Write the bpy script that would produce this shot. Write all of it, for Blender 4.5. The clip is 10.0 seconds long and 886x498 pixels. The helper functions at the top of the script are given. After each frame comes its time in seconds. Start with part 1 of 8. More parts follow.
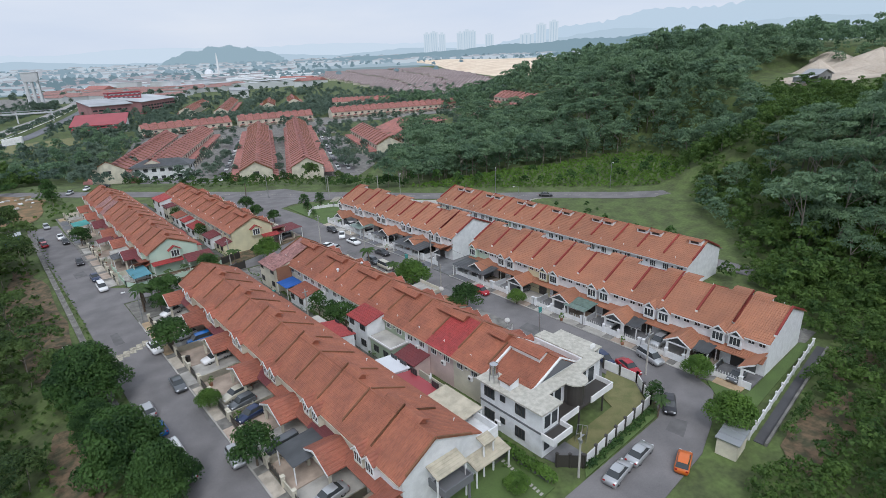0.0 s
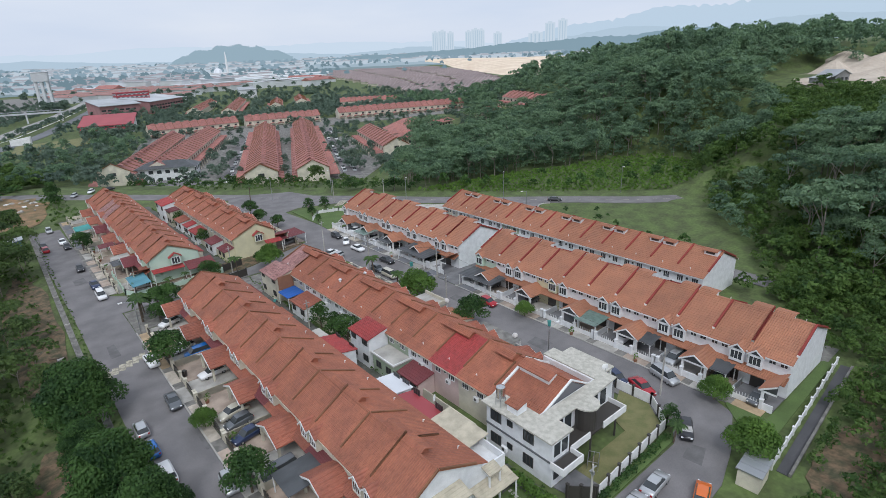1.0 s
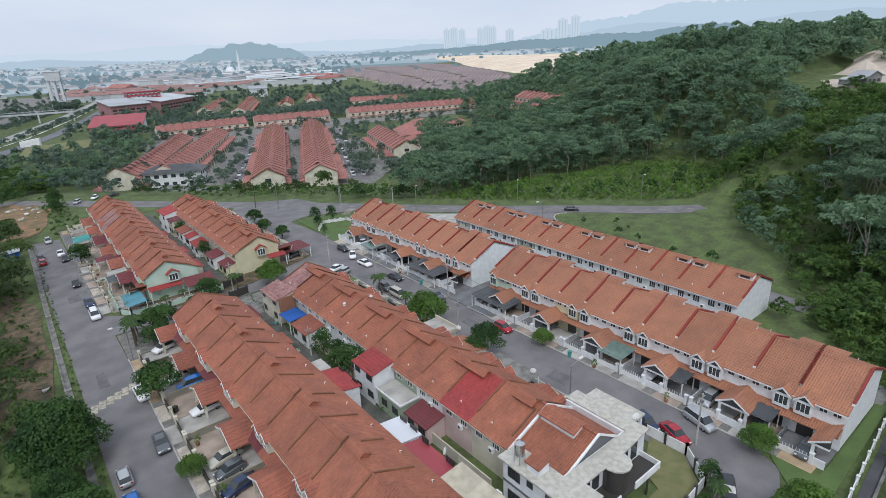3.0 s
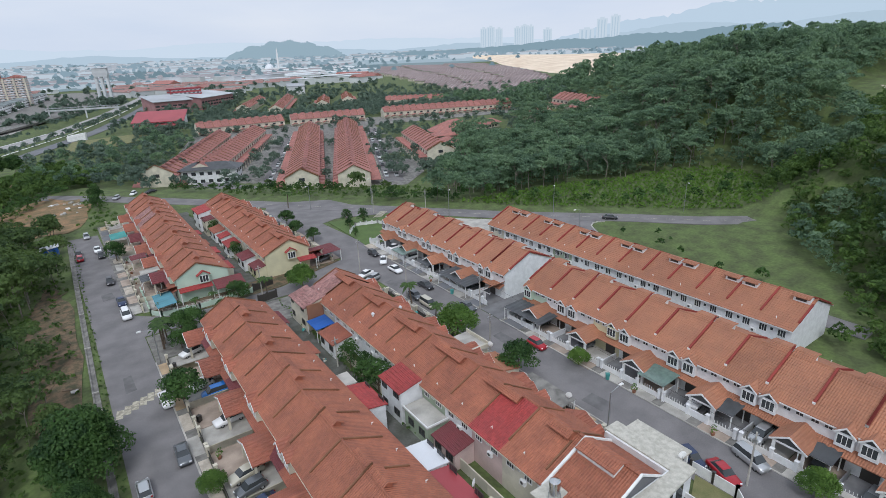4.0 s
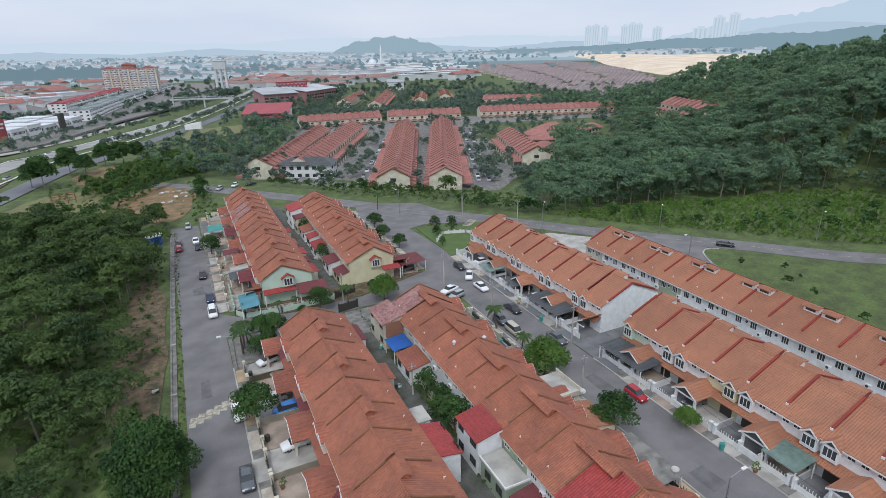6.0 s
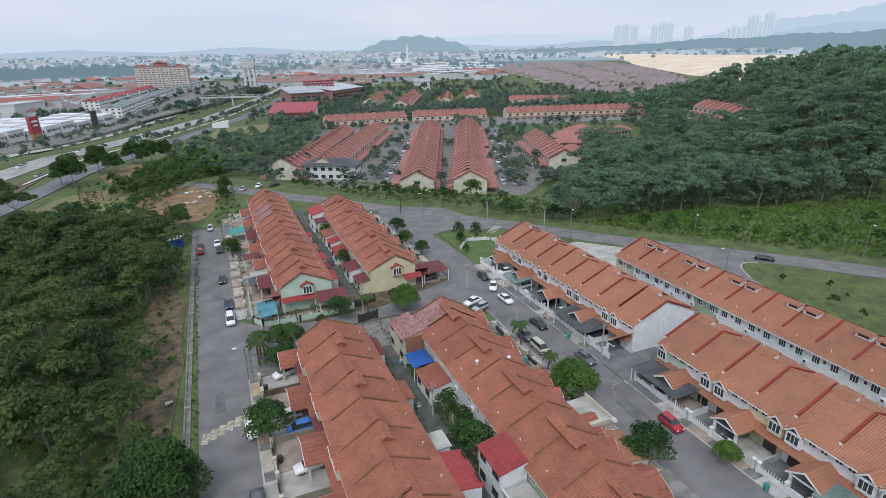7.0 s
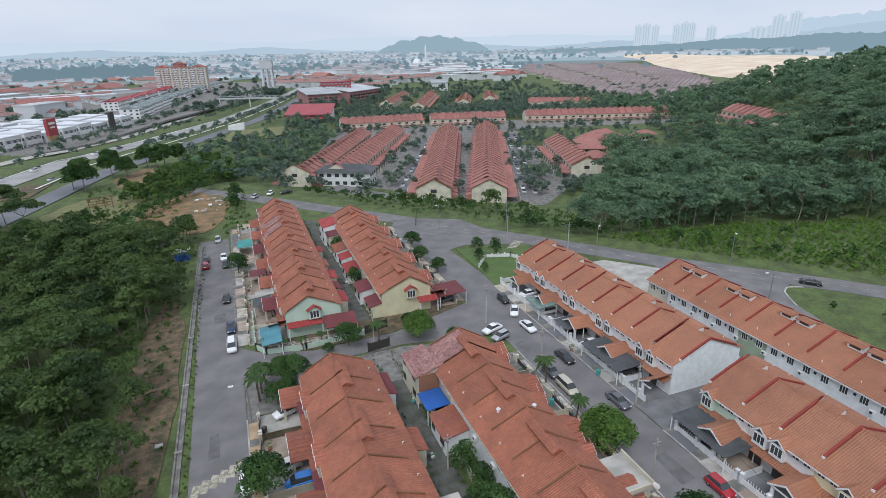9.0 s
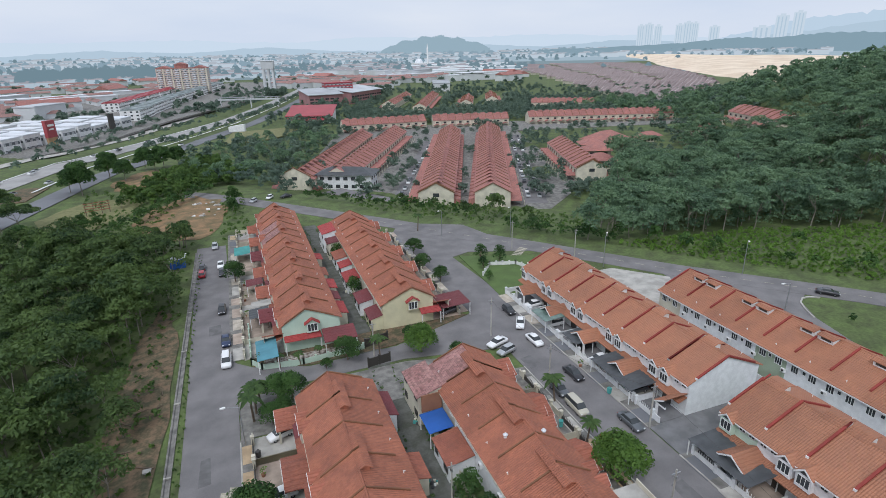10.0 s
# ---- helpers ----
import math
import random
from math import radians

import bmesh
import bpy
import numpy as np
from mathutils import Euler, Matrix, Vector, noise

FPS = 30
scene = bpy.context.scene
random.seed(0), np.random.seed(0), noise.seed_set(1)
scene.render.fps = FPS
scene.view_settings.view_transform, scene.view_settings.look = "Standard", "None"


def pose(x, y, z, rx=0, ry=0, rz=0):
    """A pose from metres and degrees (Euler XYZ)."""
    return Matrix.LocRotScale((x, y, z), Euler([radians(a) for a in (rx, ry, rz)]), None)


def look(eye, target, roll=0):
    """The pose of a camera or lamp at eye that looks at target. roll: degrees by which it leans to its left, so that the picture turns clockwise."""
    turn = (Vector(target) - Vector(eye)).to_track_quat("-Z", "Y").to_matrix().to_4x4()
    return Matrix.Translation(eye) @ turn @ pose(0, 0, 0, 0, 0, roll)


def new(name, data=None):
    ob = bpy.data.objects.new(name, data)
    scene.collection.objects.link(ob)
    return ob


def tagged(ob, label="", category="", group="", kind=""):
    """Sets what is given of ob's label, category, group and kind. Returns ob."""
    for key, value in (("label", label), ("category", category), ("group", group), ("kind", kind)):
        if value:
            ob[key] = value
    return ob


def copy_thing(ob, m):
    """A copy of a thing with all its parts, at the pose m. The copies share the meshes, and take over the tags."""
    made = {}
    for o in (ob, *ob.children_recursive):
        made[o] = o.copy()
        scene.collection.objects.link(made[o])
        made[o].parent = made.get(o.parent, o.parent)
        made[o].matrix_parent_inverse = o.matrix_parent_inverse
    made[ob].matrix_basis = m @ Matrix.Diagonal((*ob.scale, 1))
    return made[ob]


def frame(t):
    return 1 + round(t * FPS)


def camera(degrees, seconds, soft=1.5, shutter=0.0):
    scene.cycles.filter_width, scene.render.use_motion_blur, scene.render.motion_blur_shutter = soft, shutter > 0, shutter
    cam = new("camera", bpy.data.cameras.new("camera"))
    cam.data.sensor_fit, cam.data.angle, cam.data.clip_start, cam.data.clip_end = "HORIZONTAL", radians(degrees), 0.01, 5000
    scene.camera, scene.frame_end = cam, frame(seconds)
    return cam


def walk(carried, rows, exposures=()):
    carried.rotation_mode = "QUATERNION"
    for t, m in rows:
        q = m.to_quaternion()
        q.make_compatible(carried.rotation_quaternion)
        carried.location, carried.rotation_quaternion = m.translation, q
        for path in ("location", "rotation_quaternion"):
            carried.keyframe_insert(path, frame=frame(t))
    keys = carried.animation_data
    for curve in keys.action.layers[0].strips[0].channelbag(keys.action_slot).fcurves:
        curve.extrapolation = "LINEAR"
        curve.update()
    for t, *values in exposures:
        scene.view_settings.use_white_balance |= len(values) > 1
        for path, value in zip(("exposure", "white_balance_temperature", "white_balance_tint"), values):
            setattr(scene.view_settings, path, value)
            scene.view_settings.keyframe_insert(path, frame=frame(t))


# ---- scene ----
cam = camera(78.6, 10.0, soft=0.3)
PATH = [
    (0, (0.845, -1.324, 45.103), (2.06, 0.112, 44.422), -2.3),
    (0.5, (2.251, -0.045, 45.499), (3.455, 1.399, 44.816), -2.4),
    (1, (3.649, 1.305, 45.904), (4.841, 2.758, 45.22), -2.4),
    (1.5, (5.049, 2.77, 46.293), (6.231, 4.23, 45.608), -2.4),
    (2, (6.317, 4.282, 46.711), (7.494, 5.745, 46.023), -2.4),
    (2.5, (7.538, 5.909, 47.149), (8.712, 7.374, 46.459), -2.5),
    (4, (10.981, 10.961, 48.187), (12.049, 12.505, 47.496), -2.2),
    (4.5, (12.029, 12.814, 48.564), (13.011, 14.413, 47.873), -1.9),
    (5, (13.129, 14.691, 48.871), (14.01, 16.348, 48.182), -1.7),
    (5.5, (14.066, 16.715, 49.188), (14.9, 18.397, 48.498), -1.5),
    (7, (16.651, 22.94, 50.197), (17.368, 24.674, 49.505), -1.1),
    (7.5, (17.559, 25.169, 50.576), (18.255, 26.912, 49.883), -1.1),
    (8, (18.355, 27.392, 50.873), (19.037, 29.139, 50.181), -1.1),
    (8.5, (19.255, 29.579, 51.125), (19.924, 31.332, 50.434), -1.1),
    (9, (20.023, 31.821, 51.363), (20.685, 33.577, 50.672), -1.1),
    (9.5, (20.74, 33.979, 51.598), (21.398, 35.737, 50.908), -1.2),
    (10, (21.474, 36.101, 51.748), (22.129, 37.86, 51.057), -1.2),
]
walk(cam, [(t, look(eye, target, roll)) for t, eye, target, roll in PATH], exposures=((0.0, 0.0, 6000, 10), (10.0, 0.0, 6000, 10)))

# ---- world, sun ----
world = bpy.data.worlds.new("overcast_sky")
scene.world = world
world.use_nodes = True
wn = world.node_tree
bgd = wn.nodes["Background"]
sky = wn.nodes.new("ShaderNodeTexSky")
sky.sky_type = "NISHITA"
sky.sun_disc = False
sky.sun_elevation = radians(52)
sky.sun_rotation = radians(218)
sky.air_density, sky.dust_density, sky.ozone_density = 1.0, 6.0, 1.5
cover = wn.nodes.new("ShaderNodeMix")
cover.data_type = "RGBA"
cover.inputs[0].default_value = 0.9
cover.inputs[7].default_value = (8.4, 8.9, 9.7, 1)
cloud_at = wn.nodes.new("ShaderNodeTexCoord")
cloud = wn.nodes.new("ShaderNodeTexNoise")
cloud.inputs["Scale"].default_value = 2.2
cloud.inputs["Detail"].default_value = 5
stretch = wn.nodes.new("ShaderNodeMapping")
stretch.inputs["Scale"].default_value = (1, 1, 5)
wn.links.new(cloud_at.outputs["Generated"], stretch.inputs["Vector"])
wn.links.new(stretch.outputs[0], cloud.inputs["Vector"])
tone = wn.nodes.new("ShaderNodeValToRGB")
tone.color_ramp.elements[0].position, tone.color_ramp.elements[1].position = 0.35, 0.7
tone.color_ramp.elements[0].color = (0.76, 0.82, 0.92, 1)
tone.color_ramp.elements[1].color = (0.90, 0.92, 0.96, 1)
wn.links.new(cloud.outputs["Fac"], tone.inputs[0])
bright = wn.nodes.new("ShaderNodeVectorMath")
bright.operation = "SCALE"
bright.inputs["Scale"].default_value = 10.0
wn.links.new(tone.outputs[0], bright.inputs[0])
wn.links.new(bright.outputs[0], cover.inputs[7])
wn.links.new(sky.outputs[0], cover.inputs[6])
wn.links.new(cover.outputs[2], bgd.inputs[0])
bgd.inputs[1].default_value = 0.094

sun_data = bpy.data.lights.new("sun", "SUN")
sun_data.energy = 1.6
sun_data.angle = radians(25)
sun_data.color = (1.0, 0.975, 0.94)
sun = new("sun", sun_data)
sun.matrix_world = look((0, 0, 100), (48, 62, 0))
scene.view_settings.exposure = 0.0


# ---- materials ----
def material(name, colour, rough=0.8, stain=0.25, stain_size=3.0, grain=0.12, grain_size=0.08, bump=0.2, vary=0.0, metal=0.0, second=None, spots=0.0):
    """A surface with stains, grain and fine relief; second: a colour that shows in patches."""
    m = bpy.data.materials.new(name)
    m.use_nodes = True
    nt = m.node_tree
    nodes, link = nt.nodes, nt.links.new
    bs = nodes["Principled BSDF"]
    bs.inputs["Roughness"].default_value = rough
    bs.inputs["Metallic"].default_value = metal
    tc = nodes.new("ShaderNodeTexCoord")
    where = nodes.new("ShaderNodeVectorMath")
    where.operation = "ADD"
    info = nodes.new("ShaderNodeObjectInfo")
    link(tc.outputs["Object"], where.inputs[0])
    link(info.outputs["Location"], where.inputs[1])
    big = nodes.new("ShaderNodeTexNoise")
    big.inputs["Scale"].default_value = 1.0 / stain_size
    big.inputs["Detail"].default_value = 5
    link(where.outputs[0], big.inputs["Vector"])
    fine = nodes.new("ShaderNodeTexNoise")
    fine.inputs["Scale"].default_value = 1.0 / grain_size
    fine.inputs["Detail"].default_value = 3
    link(where.outputs[0], fine.inputs["Vector"])
    ramp = nodes.new("ShaderNodeValToRGB")
    other = second or tuple(c * (1 - stain) for c in colour)
    ramp.color_ramp.elements[0].position = 0.38
    ramp.color_ramp.elements[1].position = 0.62
    ramp.color_ramp.elements[0].color = (*other, 1)
    ramp.color_ramp.elements[1].color = (*colour, 1)
    link(big.outputs["Fac"], ramp.inputs[0])
    hsv = nodes.new("ShaderNodeHueSaturation")
    link(ramp.outputs[0], hsv.inputs["Color"])
    val = nodes.new("ShaderNodeMath")
    val.operation = "MULTIPLY_ADD"
    val.inputs[1].default_value = 2 * grain
    val.inputs[2].default_value = 1 - grain
    link(fine.outputs["Fac"], val.inputs[0])
    last = val.outputs[0]
    if vary:
        rnd = nodes.new("ShaderNodeMath")
        rnd.operation = "MULTIPLY_ADD"
        rnd.inputs[1].default_value = 2 * vary
        rnd.inputs[2].default_value = 1 - vary
        link(info.outputs["Random"], rnd.inputs[0])
        both = nodes.new("ShaderNodeMath")
        both.operation = "MULTIPLY"
        link(last, both.inputs[0])
        link(rnd.outputs[0], both.inputs[1])
        last = both.outputs[0]
    link(last, hsv.inputs["Value"])
    link(hsv.outputs[0], bs.inputs["Base Color"])
    if bump:
        bp = nodes.new("ShaderNodeBump")
        bp.inputs["Strength"].default_value = bump
        bp.inputs["Distance"].default_value = 0.03
        link(fine.outputs["Fac"], bp.inputs["Height"])
        link(bp.outputs[0], bs.inputs["Normal"])
    return m


def tile_material(name, colour, dark, column=0.30, course=0.36, spread=0.16):
    """Clay tiles: rolls along the slope as relief, each tile a little different, with grey weathering in patches."""
    m = bpy.data.materials.new(name)
    m.use_nodes = True
    nt = m.node_tree
    nodes, link = nt.nodes, nt.links.new
    bs = nodes["Principled BSDF"]
    bs.inputs["Roughness"].default_value = 0.75
    tc = nodes.new("ShaderNodeTexCoord")
    info = nodes.new("ShaderNodeObjectInfo")
    where = nodes.new("ShaderNodeVectorMath")
    where.operation = "ADD"
    link(tc.outputs["Object"], where.inputs[0])
    link(info.outputs["Location"], where.inputs[1])
    snap = nodes.new("ShaderNodeVectorMath")
    snap.operation = "SNAP"
    snap.inputs[1].default_value = (course, column, 50.0)
    link(tc.outputs["Object"], snap.inputs[0])
    plus = nodes.new("ShaderNodeVectorMath")
    plus.operation = "ADD"
    link(snap.outputs[0], plus.inputs[0])
    link(info.outputs["Location"], plus.inputs[1])
    white = nodes.new("ShaderNodeTexWhiteNoise")
    link(plus.outputs[0], white.inputs["Vector"])
    patch = nodes.new("ShaderNodeTexNoise")
    patch.inputs["Scale"].default_value = 0.35
    patch.inputs["Detail"].default_value = 6
    patch.inputs["Roughness"].default_value = 0.65
    link(where.outputs[0], patch.inputs["Vector"])
    ramp = nodes.new("ShaderNodeValToRGB")
    ramp.color_ramp.elements[0].position = 0.32
    ramp.color_ramp.elements[1].position = 0.66
    ramp.color_ramp.elements[0].color = (*dark, 1)
    ramp.color_ramp.elements[1].color = (*colour, 1)
    link(patch.outputs["Fac"], ramp.inputs[0])
    hsv = nodes.new("ShaderNodeHueSaturation")
    link(ramp.outputs[0], hsv.inputs["Color"])
    v1 = nodes.new("ShaderNodeMath")
    v1.operation = "MULTIPLY_ADD"
    v1.inputs[1].default_value = 2 * spread
    v1.inputs[2].default_value = 1 - spread
    link(white.outputs["Value"], v1.inputs[0])
    v2 = nodes.new("ShaderNodeMath")
    v2.operation = "MULTIPLY_ADD"
    v2.inputs[1].default_value = 0.2
    v2.inputs[2].default_value = 0.9
    link(info.outputs["Random"], v2.inputs[0])
    v3 = nodes.new("ShaderNodeMath")
    v3.operation = "MULTIPLY"
    link(v1.outputs[0], v3.inputs[0])
    link(v2.outputs[0], v3.inputs[1])
    link(v3.outputs[0], hsv.inputs["Value"])
    link(hsv.outputs[0], bs.inputs["Base Color"])
    sep = nodes.new("ShaderNodeSeparateXYZ")
    link(tc.outputs["Object"], sep.inputs[0])
    roll = nodes.new("ShaderNodeMath")
    roll.operation = "MULTIPLY"
    roll.inputs[1].default_value = 2 * math.pi / column
    link(sep.outputs["Y"], roll.inputs[0])
    sine = nodes.new("ShaderNodeMath")
    sine.operation = "SINE"
    link(roll.outputs[0], sine.inputs[0])
    bp = nodes.new("ShaderNodeBump")
    bp.inputs["Strength"].default_value = 1.0
    bp.inputs["Distance"].default_value = 0.032
    link(sine.outputs[0], bp.inputs["Height"])
    link(bp.outputs[0], bs.inputs["Normal"])
    return m


def leaf_material(name, light, dark, size=7.0, rough=0.6):
    """Foliage: colour drifts from tree to tree, and from leaf to leaf."""
    m = bpy.data.materials.new(name)
    m.use_nodes = True
    nt = m.node_tree
    nodes, link = nt.nodes, nt.links.new
    bs = nodes["Principled BSDF"]
    bs.inputs["Roughness"].default_value = rough
    bs.inputs["Specular IOR Level"].default_value = 0.25
    tc = nodes.new("ShaderNodeTexCoord")
    info = nodes.new("ShaderNodeObjectInfo")
    where = nodes.new("ShaderNodeVectorMath")
    where.operation = "ADD"
    link(tc.outputs["Object"], where.inputs[0])
    link(info.outputs["Location"], where.inputs[1])
    big = nodes.new("ShaderNodeTexNoise")
    big.inputs["Scale"].default_value = 1.0 / size
    big.inputs["Detail"].default_value = 2
    link(where.outputs[0], big.inputs["Vector"])
    geo = nodes.new("ShaderNodeNewGeometry")
    add = nodes.new("ShaderNodeMath")
    add.operation = "MULTIPLY_ADD"
    add.inputs[1].default_value = 0.45
    link(geo.outputs["Random Per Island"], add.inputs[0])
    link(big.outputs["Fac"], add.inputs[2])
    ramp = nodes.new("ShaderNodeValToRGB")
    cell = nodes.new("ShaderNodeTexVoronoi")
    cell.inputs["Scale"].default_value = 1.3 / size
    link(where.outputs[0], cell.inputs["Vector"])
    hue = nodes.new("ShaderNodeSeparateColor")
    link(cell.outputs["Color"], hue.inputs[0])
    tree = nodes.new("ShaderNodeMath")
    tree.operation = "MULTIPLY_ADD"
    tree.inputs[1].default_value = 0.5
    link(hue.outputs[0], tree.inputs[0])
    link(add.outputs[0], tree.inputs[2])
    half = nodes.new("ShaderNodeMath")
    half.operation = "MULTIPLY"
    half.inputs[1].default_value = 0.6
    link(tree.outputs[0], half.inputs[0])
    ramp.color_ramp.elements[0].position = 0.34
    ramp.color_ramp.elements[1].position = 0.80
    ramp.color_ramp.elements[0].color = (*dark, 1)
    ramp.color_ramp.elements[1].color = (*light, 1)
    link(half.outputs[0], ramp.inputs[0])
    link(ramp.outputs[0], bs.inputs["Base Color"])
    trans = nodes.new("ShaderNodeBsdfTranslucent")
    link(ramp.outputs[0], trans.inputs["Color"])
    mix = nodes.new("ShaderNodeMixShader")
    mix.inputs[0].default_value = 0.42
    link(bs.outputs[0], mix.inputs[1])
    link(trans.outputs[0], mix.inputs[2])
    link(mix.outputs[0], nodes["Material Output"].inputs["Surface"])
    return m


def plain(name, colour, rough=0.5, metal=0.0, glow=0.0):
    m = bpy.data.materials.new(name)
    m.use_nodes = True
    bs = m.node_tree.nodes["Principled BSDF"]
    bs.inputs["Base Color"].default_value = (*colour, 1)
    bs.inputs["Roughness"].default_value = rough
    bs.inputs["Metallic"].default_value = metal
    if glow:
        bs.inputs["Emission Color"].default_value = (*colour, 1)
        bs.inputs["Emission Strength"].default_value = glow
    return m


TILE_OLD = tile_material("weathered_clay_tile", (0.375, 0.132, 0.074), (0.255, 0.094, 0.058), spread=0.10)
TILE_NEW = tile_material("orange_clay_tile", (0.395, 0.172, 0.096), (0.31, 0.14, 0.085), spread=0.04)
TILE_PORCH = tile_material("porch_clay_tile", (0.355, 0.118, 0.072), (0.25, 0.09, 0.06), spread=0.09)
TILE_RED = tile_material("red_clay_tile", (0.36, 0.05, 0.045), (0.30, 0.05, 0.05))
TILE_MAROON = tile_material("maroon_metal_deck", (0.20, 0.045, 0.05), (0.16, 0.045, 0.05), column=0.2, spread=0.03)
TILE_PINK = tile_material("faded_pink_tile", (0.36, 0.20, 0.18), (0.26, 0.12, 0.11), spread=0.3)
# Far clay shifted pinker: the tint of haze is painted in.
TILE_FAR_HAZE = tile_material("far_haze_tile", (0.40, 0.165, 0.135), (0.28, 0.13, 0.115))
# Town tiles dulled and greyed to hold haze in their colour.
TILE_TOWN_HAZE = tile_material("hazy_town_tile", (0.34, 0.19, 0.165), (0.26, 0.15, 0.135))
TILE_BROWN = tile_material("grey_brown_tile", (0.28, 0.215, 0.205), (0.21, 0.165, 0.165))
CAP_BROWN = material("ridge_cap_brown", (0.235, 0.108, 0.055), stain=0.3, vary=0.1)
CAP_RED = material("ridge_cap_red", (0.27, 0.042, 0.032), stain=0.2, vary=0.05)
WALL_CREAM = material("cream_render", (0.62, 0.58, 0.47), stain=0.22, stain_size=2.5, vary=0.08)
WALL_WHITE = material("white_render", (0.75, 0.76, 0.77), stain=0.12, stain_size=0.9, vary=0.04)
WALL_MINT = material("mint_render", (0.50, 0.63, 0.52), stain=0.12, vary=0.0)
WALL_YELLOW = material("pale_yellow_render", (0.64, 0.60, 0.40), stain=0.15)
WALL_BRICK = material("brown_render", (0.30, 0.14, 0.08), stain=0.25)
WALL_GREEN = material("grey_green_render", (0.36, 0.43, 0.32), stain=0.2)
WALL_PINK = material("pink_render", (0.60, 0.46, 0.43), stain=0.2)
TRIM_WHITE = material("white_trim", (0.78, 0.78, 0.77), stain=0.12, stain_size=1.0)
GREY_DARK = material("dark_grey_deck", (0.075, 0.08, 0.085), rough=0.5, stain=0.3, stain_size=2)
CONCRETE = material("concrete", (0.47, 0.45, 0.41), stain=0.32, stain_size=2.6, grain=0.16)
CONCRETE_DARK = material("mossy_concrete", (0.24, 0.23, 0.21), stain=0.45, stain_size=1.5, grain=0.2)
ROOF_SLAB = material("lichened_roof_slab", (0.52, 0.50, 0.44), stain_size=0.6, grain=0.22, grain_size=0.12, second=(0.40, 0.385, 0.33))
GREY_BLOCK = material("grey_blockwork", (0.30, 0.30, 0.31), stain=0.25, stain_size=3)
APRON = material("tiled_yard", (0.43, 0.345, 0.28), stain=0.3, stain_size=2.0, vary=0.25)
LANE = material("mossy_lane", (0.125, 0.125, 0.115), rough=0.95, stain=0.4, stain_size=1.8, grain=0.3, grain_size=0.3, second=(0.075, 0.08, 0.062))
YARD_GREY = material("grey_yard", (0.20, 0.20, 0.205), stain=0.3, stain_size=2.0)
ASPHALT = material("asphalt", (0.20, 0.19, 0.19), rough=0.9, stain=0.16, stain_size=4.5, grain=0.18, grain_size=0.16, second=(0.148, 0.141, 0.142))
ASPHALT_MID = material("highway_asphalt", (0.175, 0.18, 0.195), rough=0.9, stain=0.2, stain_size=12.0, grain=0.12)
ASPHALT_PALE = material("worn_pale_road", (0.36, 0.35, 0.34), rough=0.9, stain=0.2, stain_size=9.0, grain=0.12)
ASPHALT_DARK = material("old_asphalt", (0.085, 0.085, 0.09), rough=0.9, stain=0.2)
PAINT = material("road_paint", (0.50, 0.46, 0.36), stain=0.5, stain_size=0.6, grain=0.3)
GRASS = material("grass", (0.105, 0.148, 0.044), rough=0.95, second=(0.072, 0.092, 0.034), stain_size=4.0, grain=0.55, grain_size=0.7, bump=0.6)
LAWN = material("lawn", (0.10, 0.155, 0.045), rough=0.95, second=(0.085, 0.13, 0.04), stain_size=3.0, grain=0.3, grain_size=0.15, bump=0.5)
LAWN_DRY = material("dry_lawn", (0.20, 0.19, 0.085), rough=0.95, second=(0.14, 0.15, 0.06), stain_size=2.0, grain=0.3, grain_size=0.12, bump=0.4)
SOIL = material("bare_soil", (0.17, 0.115, 0.07), rough=0.95, second=(0.068, 0.068, 0.036), stain_size=1.6, grain=0.4, grain_size=0.4, bump=0.6)
SAND = material("cleared_sand", (0.78, 0.65, 0.50), rough=0.95, second=(0.66, 0.52, 0.38), stain_size=60.0, grain=0.15, grain_size=8.0)
QUARRY_SAND = material("quarry_sand", (0.54, 0.47, 0.39), rough=0.95, second=(0.44, 0.37, 0.30), stain_size=9.0, grain=0.2, grain_size=0.8)
GLASS = plain("dark_glass", (0.05, 0.056, 0.06), rough=0.1)
FRAME_DARK = plain("dark_grille", (0.05, 0.045, 0.04), rough=0.5)
METAL = plain("grey_metal", (0.42, 0.43, 0.44), rough=0.4, metal=0.8)
STEEL = plain("stainless_steel", (0.6, 0.6, 0.6), rough=0.25, metal=1.0)
BLUE_SHEET = material("blue_sheet", (0.025, 0.11, 0.40), stain=0.15, vary=0.0)
TEAL_SHEET = material("teal_sheet", (0.07, 0.30, 0.28), stain=0.2)
GREEN_GLASS = material("green_tinted_glass", (0.15, 0.215, 0.185), rough=0.15, stain=0.25, stain_size=0.8)
CYAN_SHEET = material("blue_green_deck", (0.10, 0.27, 0.33), stain=0.2)
BARK_PALE = material("pale_bark", (0.27, 0.24, 0.20), stain=0.35, stain_size=0.8)
BARK = material("bark", (0.16, 0.12, 0.085), stain=0.3, stain_size=0.5)
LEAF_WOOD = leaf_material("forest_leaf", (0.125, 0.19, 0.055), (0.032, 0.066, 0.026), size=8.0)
# Hill foliage lightened and blued: haze painted into the leaf colour.
LEAF_HILL_HAZE = leaf_material("hill_haze_leaf", (0.205, 0.31, 0.17), (0.082, 0.145, 0.092), size=9.0)
LEAF_TREE = leaf_material("broad_leaf", (0.09, 0.175, 0.045), (0.024, 0.062, 0.02), size=4.0)
LEAF_BRIGHT = leaf_material("bright_leaf", (0.15, 0.26, 0.05), (0.07, 0.14, 0.03), size=4.0)
# Far trees get a paler, bluer base colour that carries painted haze.
LEAF_FAR_HAZE = leaf_material("far_haze_leaf", (0.18, 0.245, 0.18), (0.095, 0.145, 0.115), size=14.0)
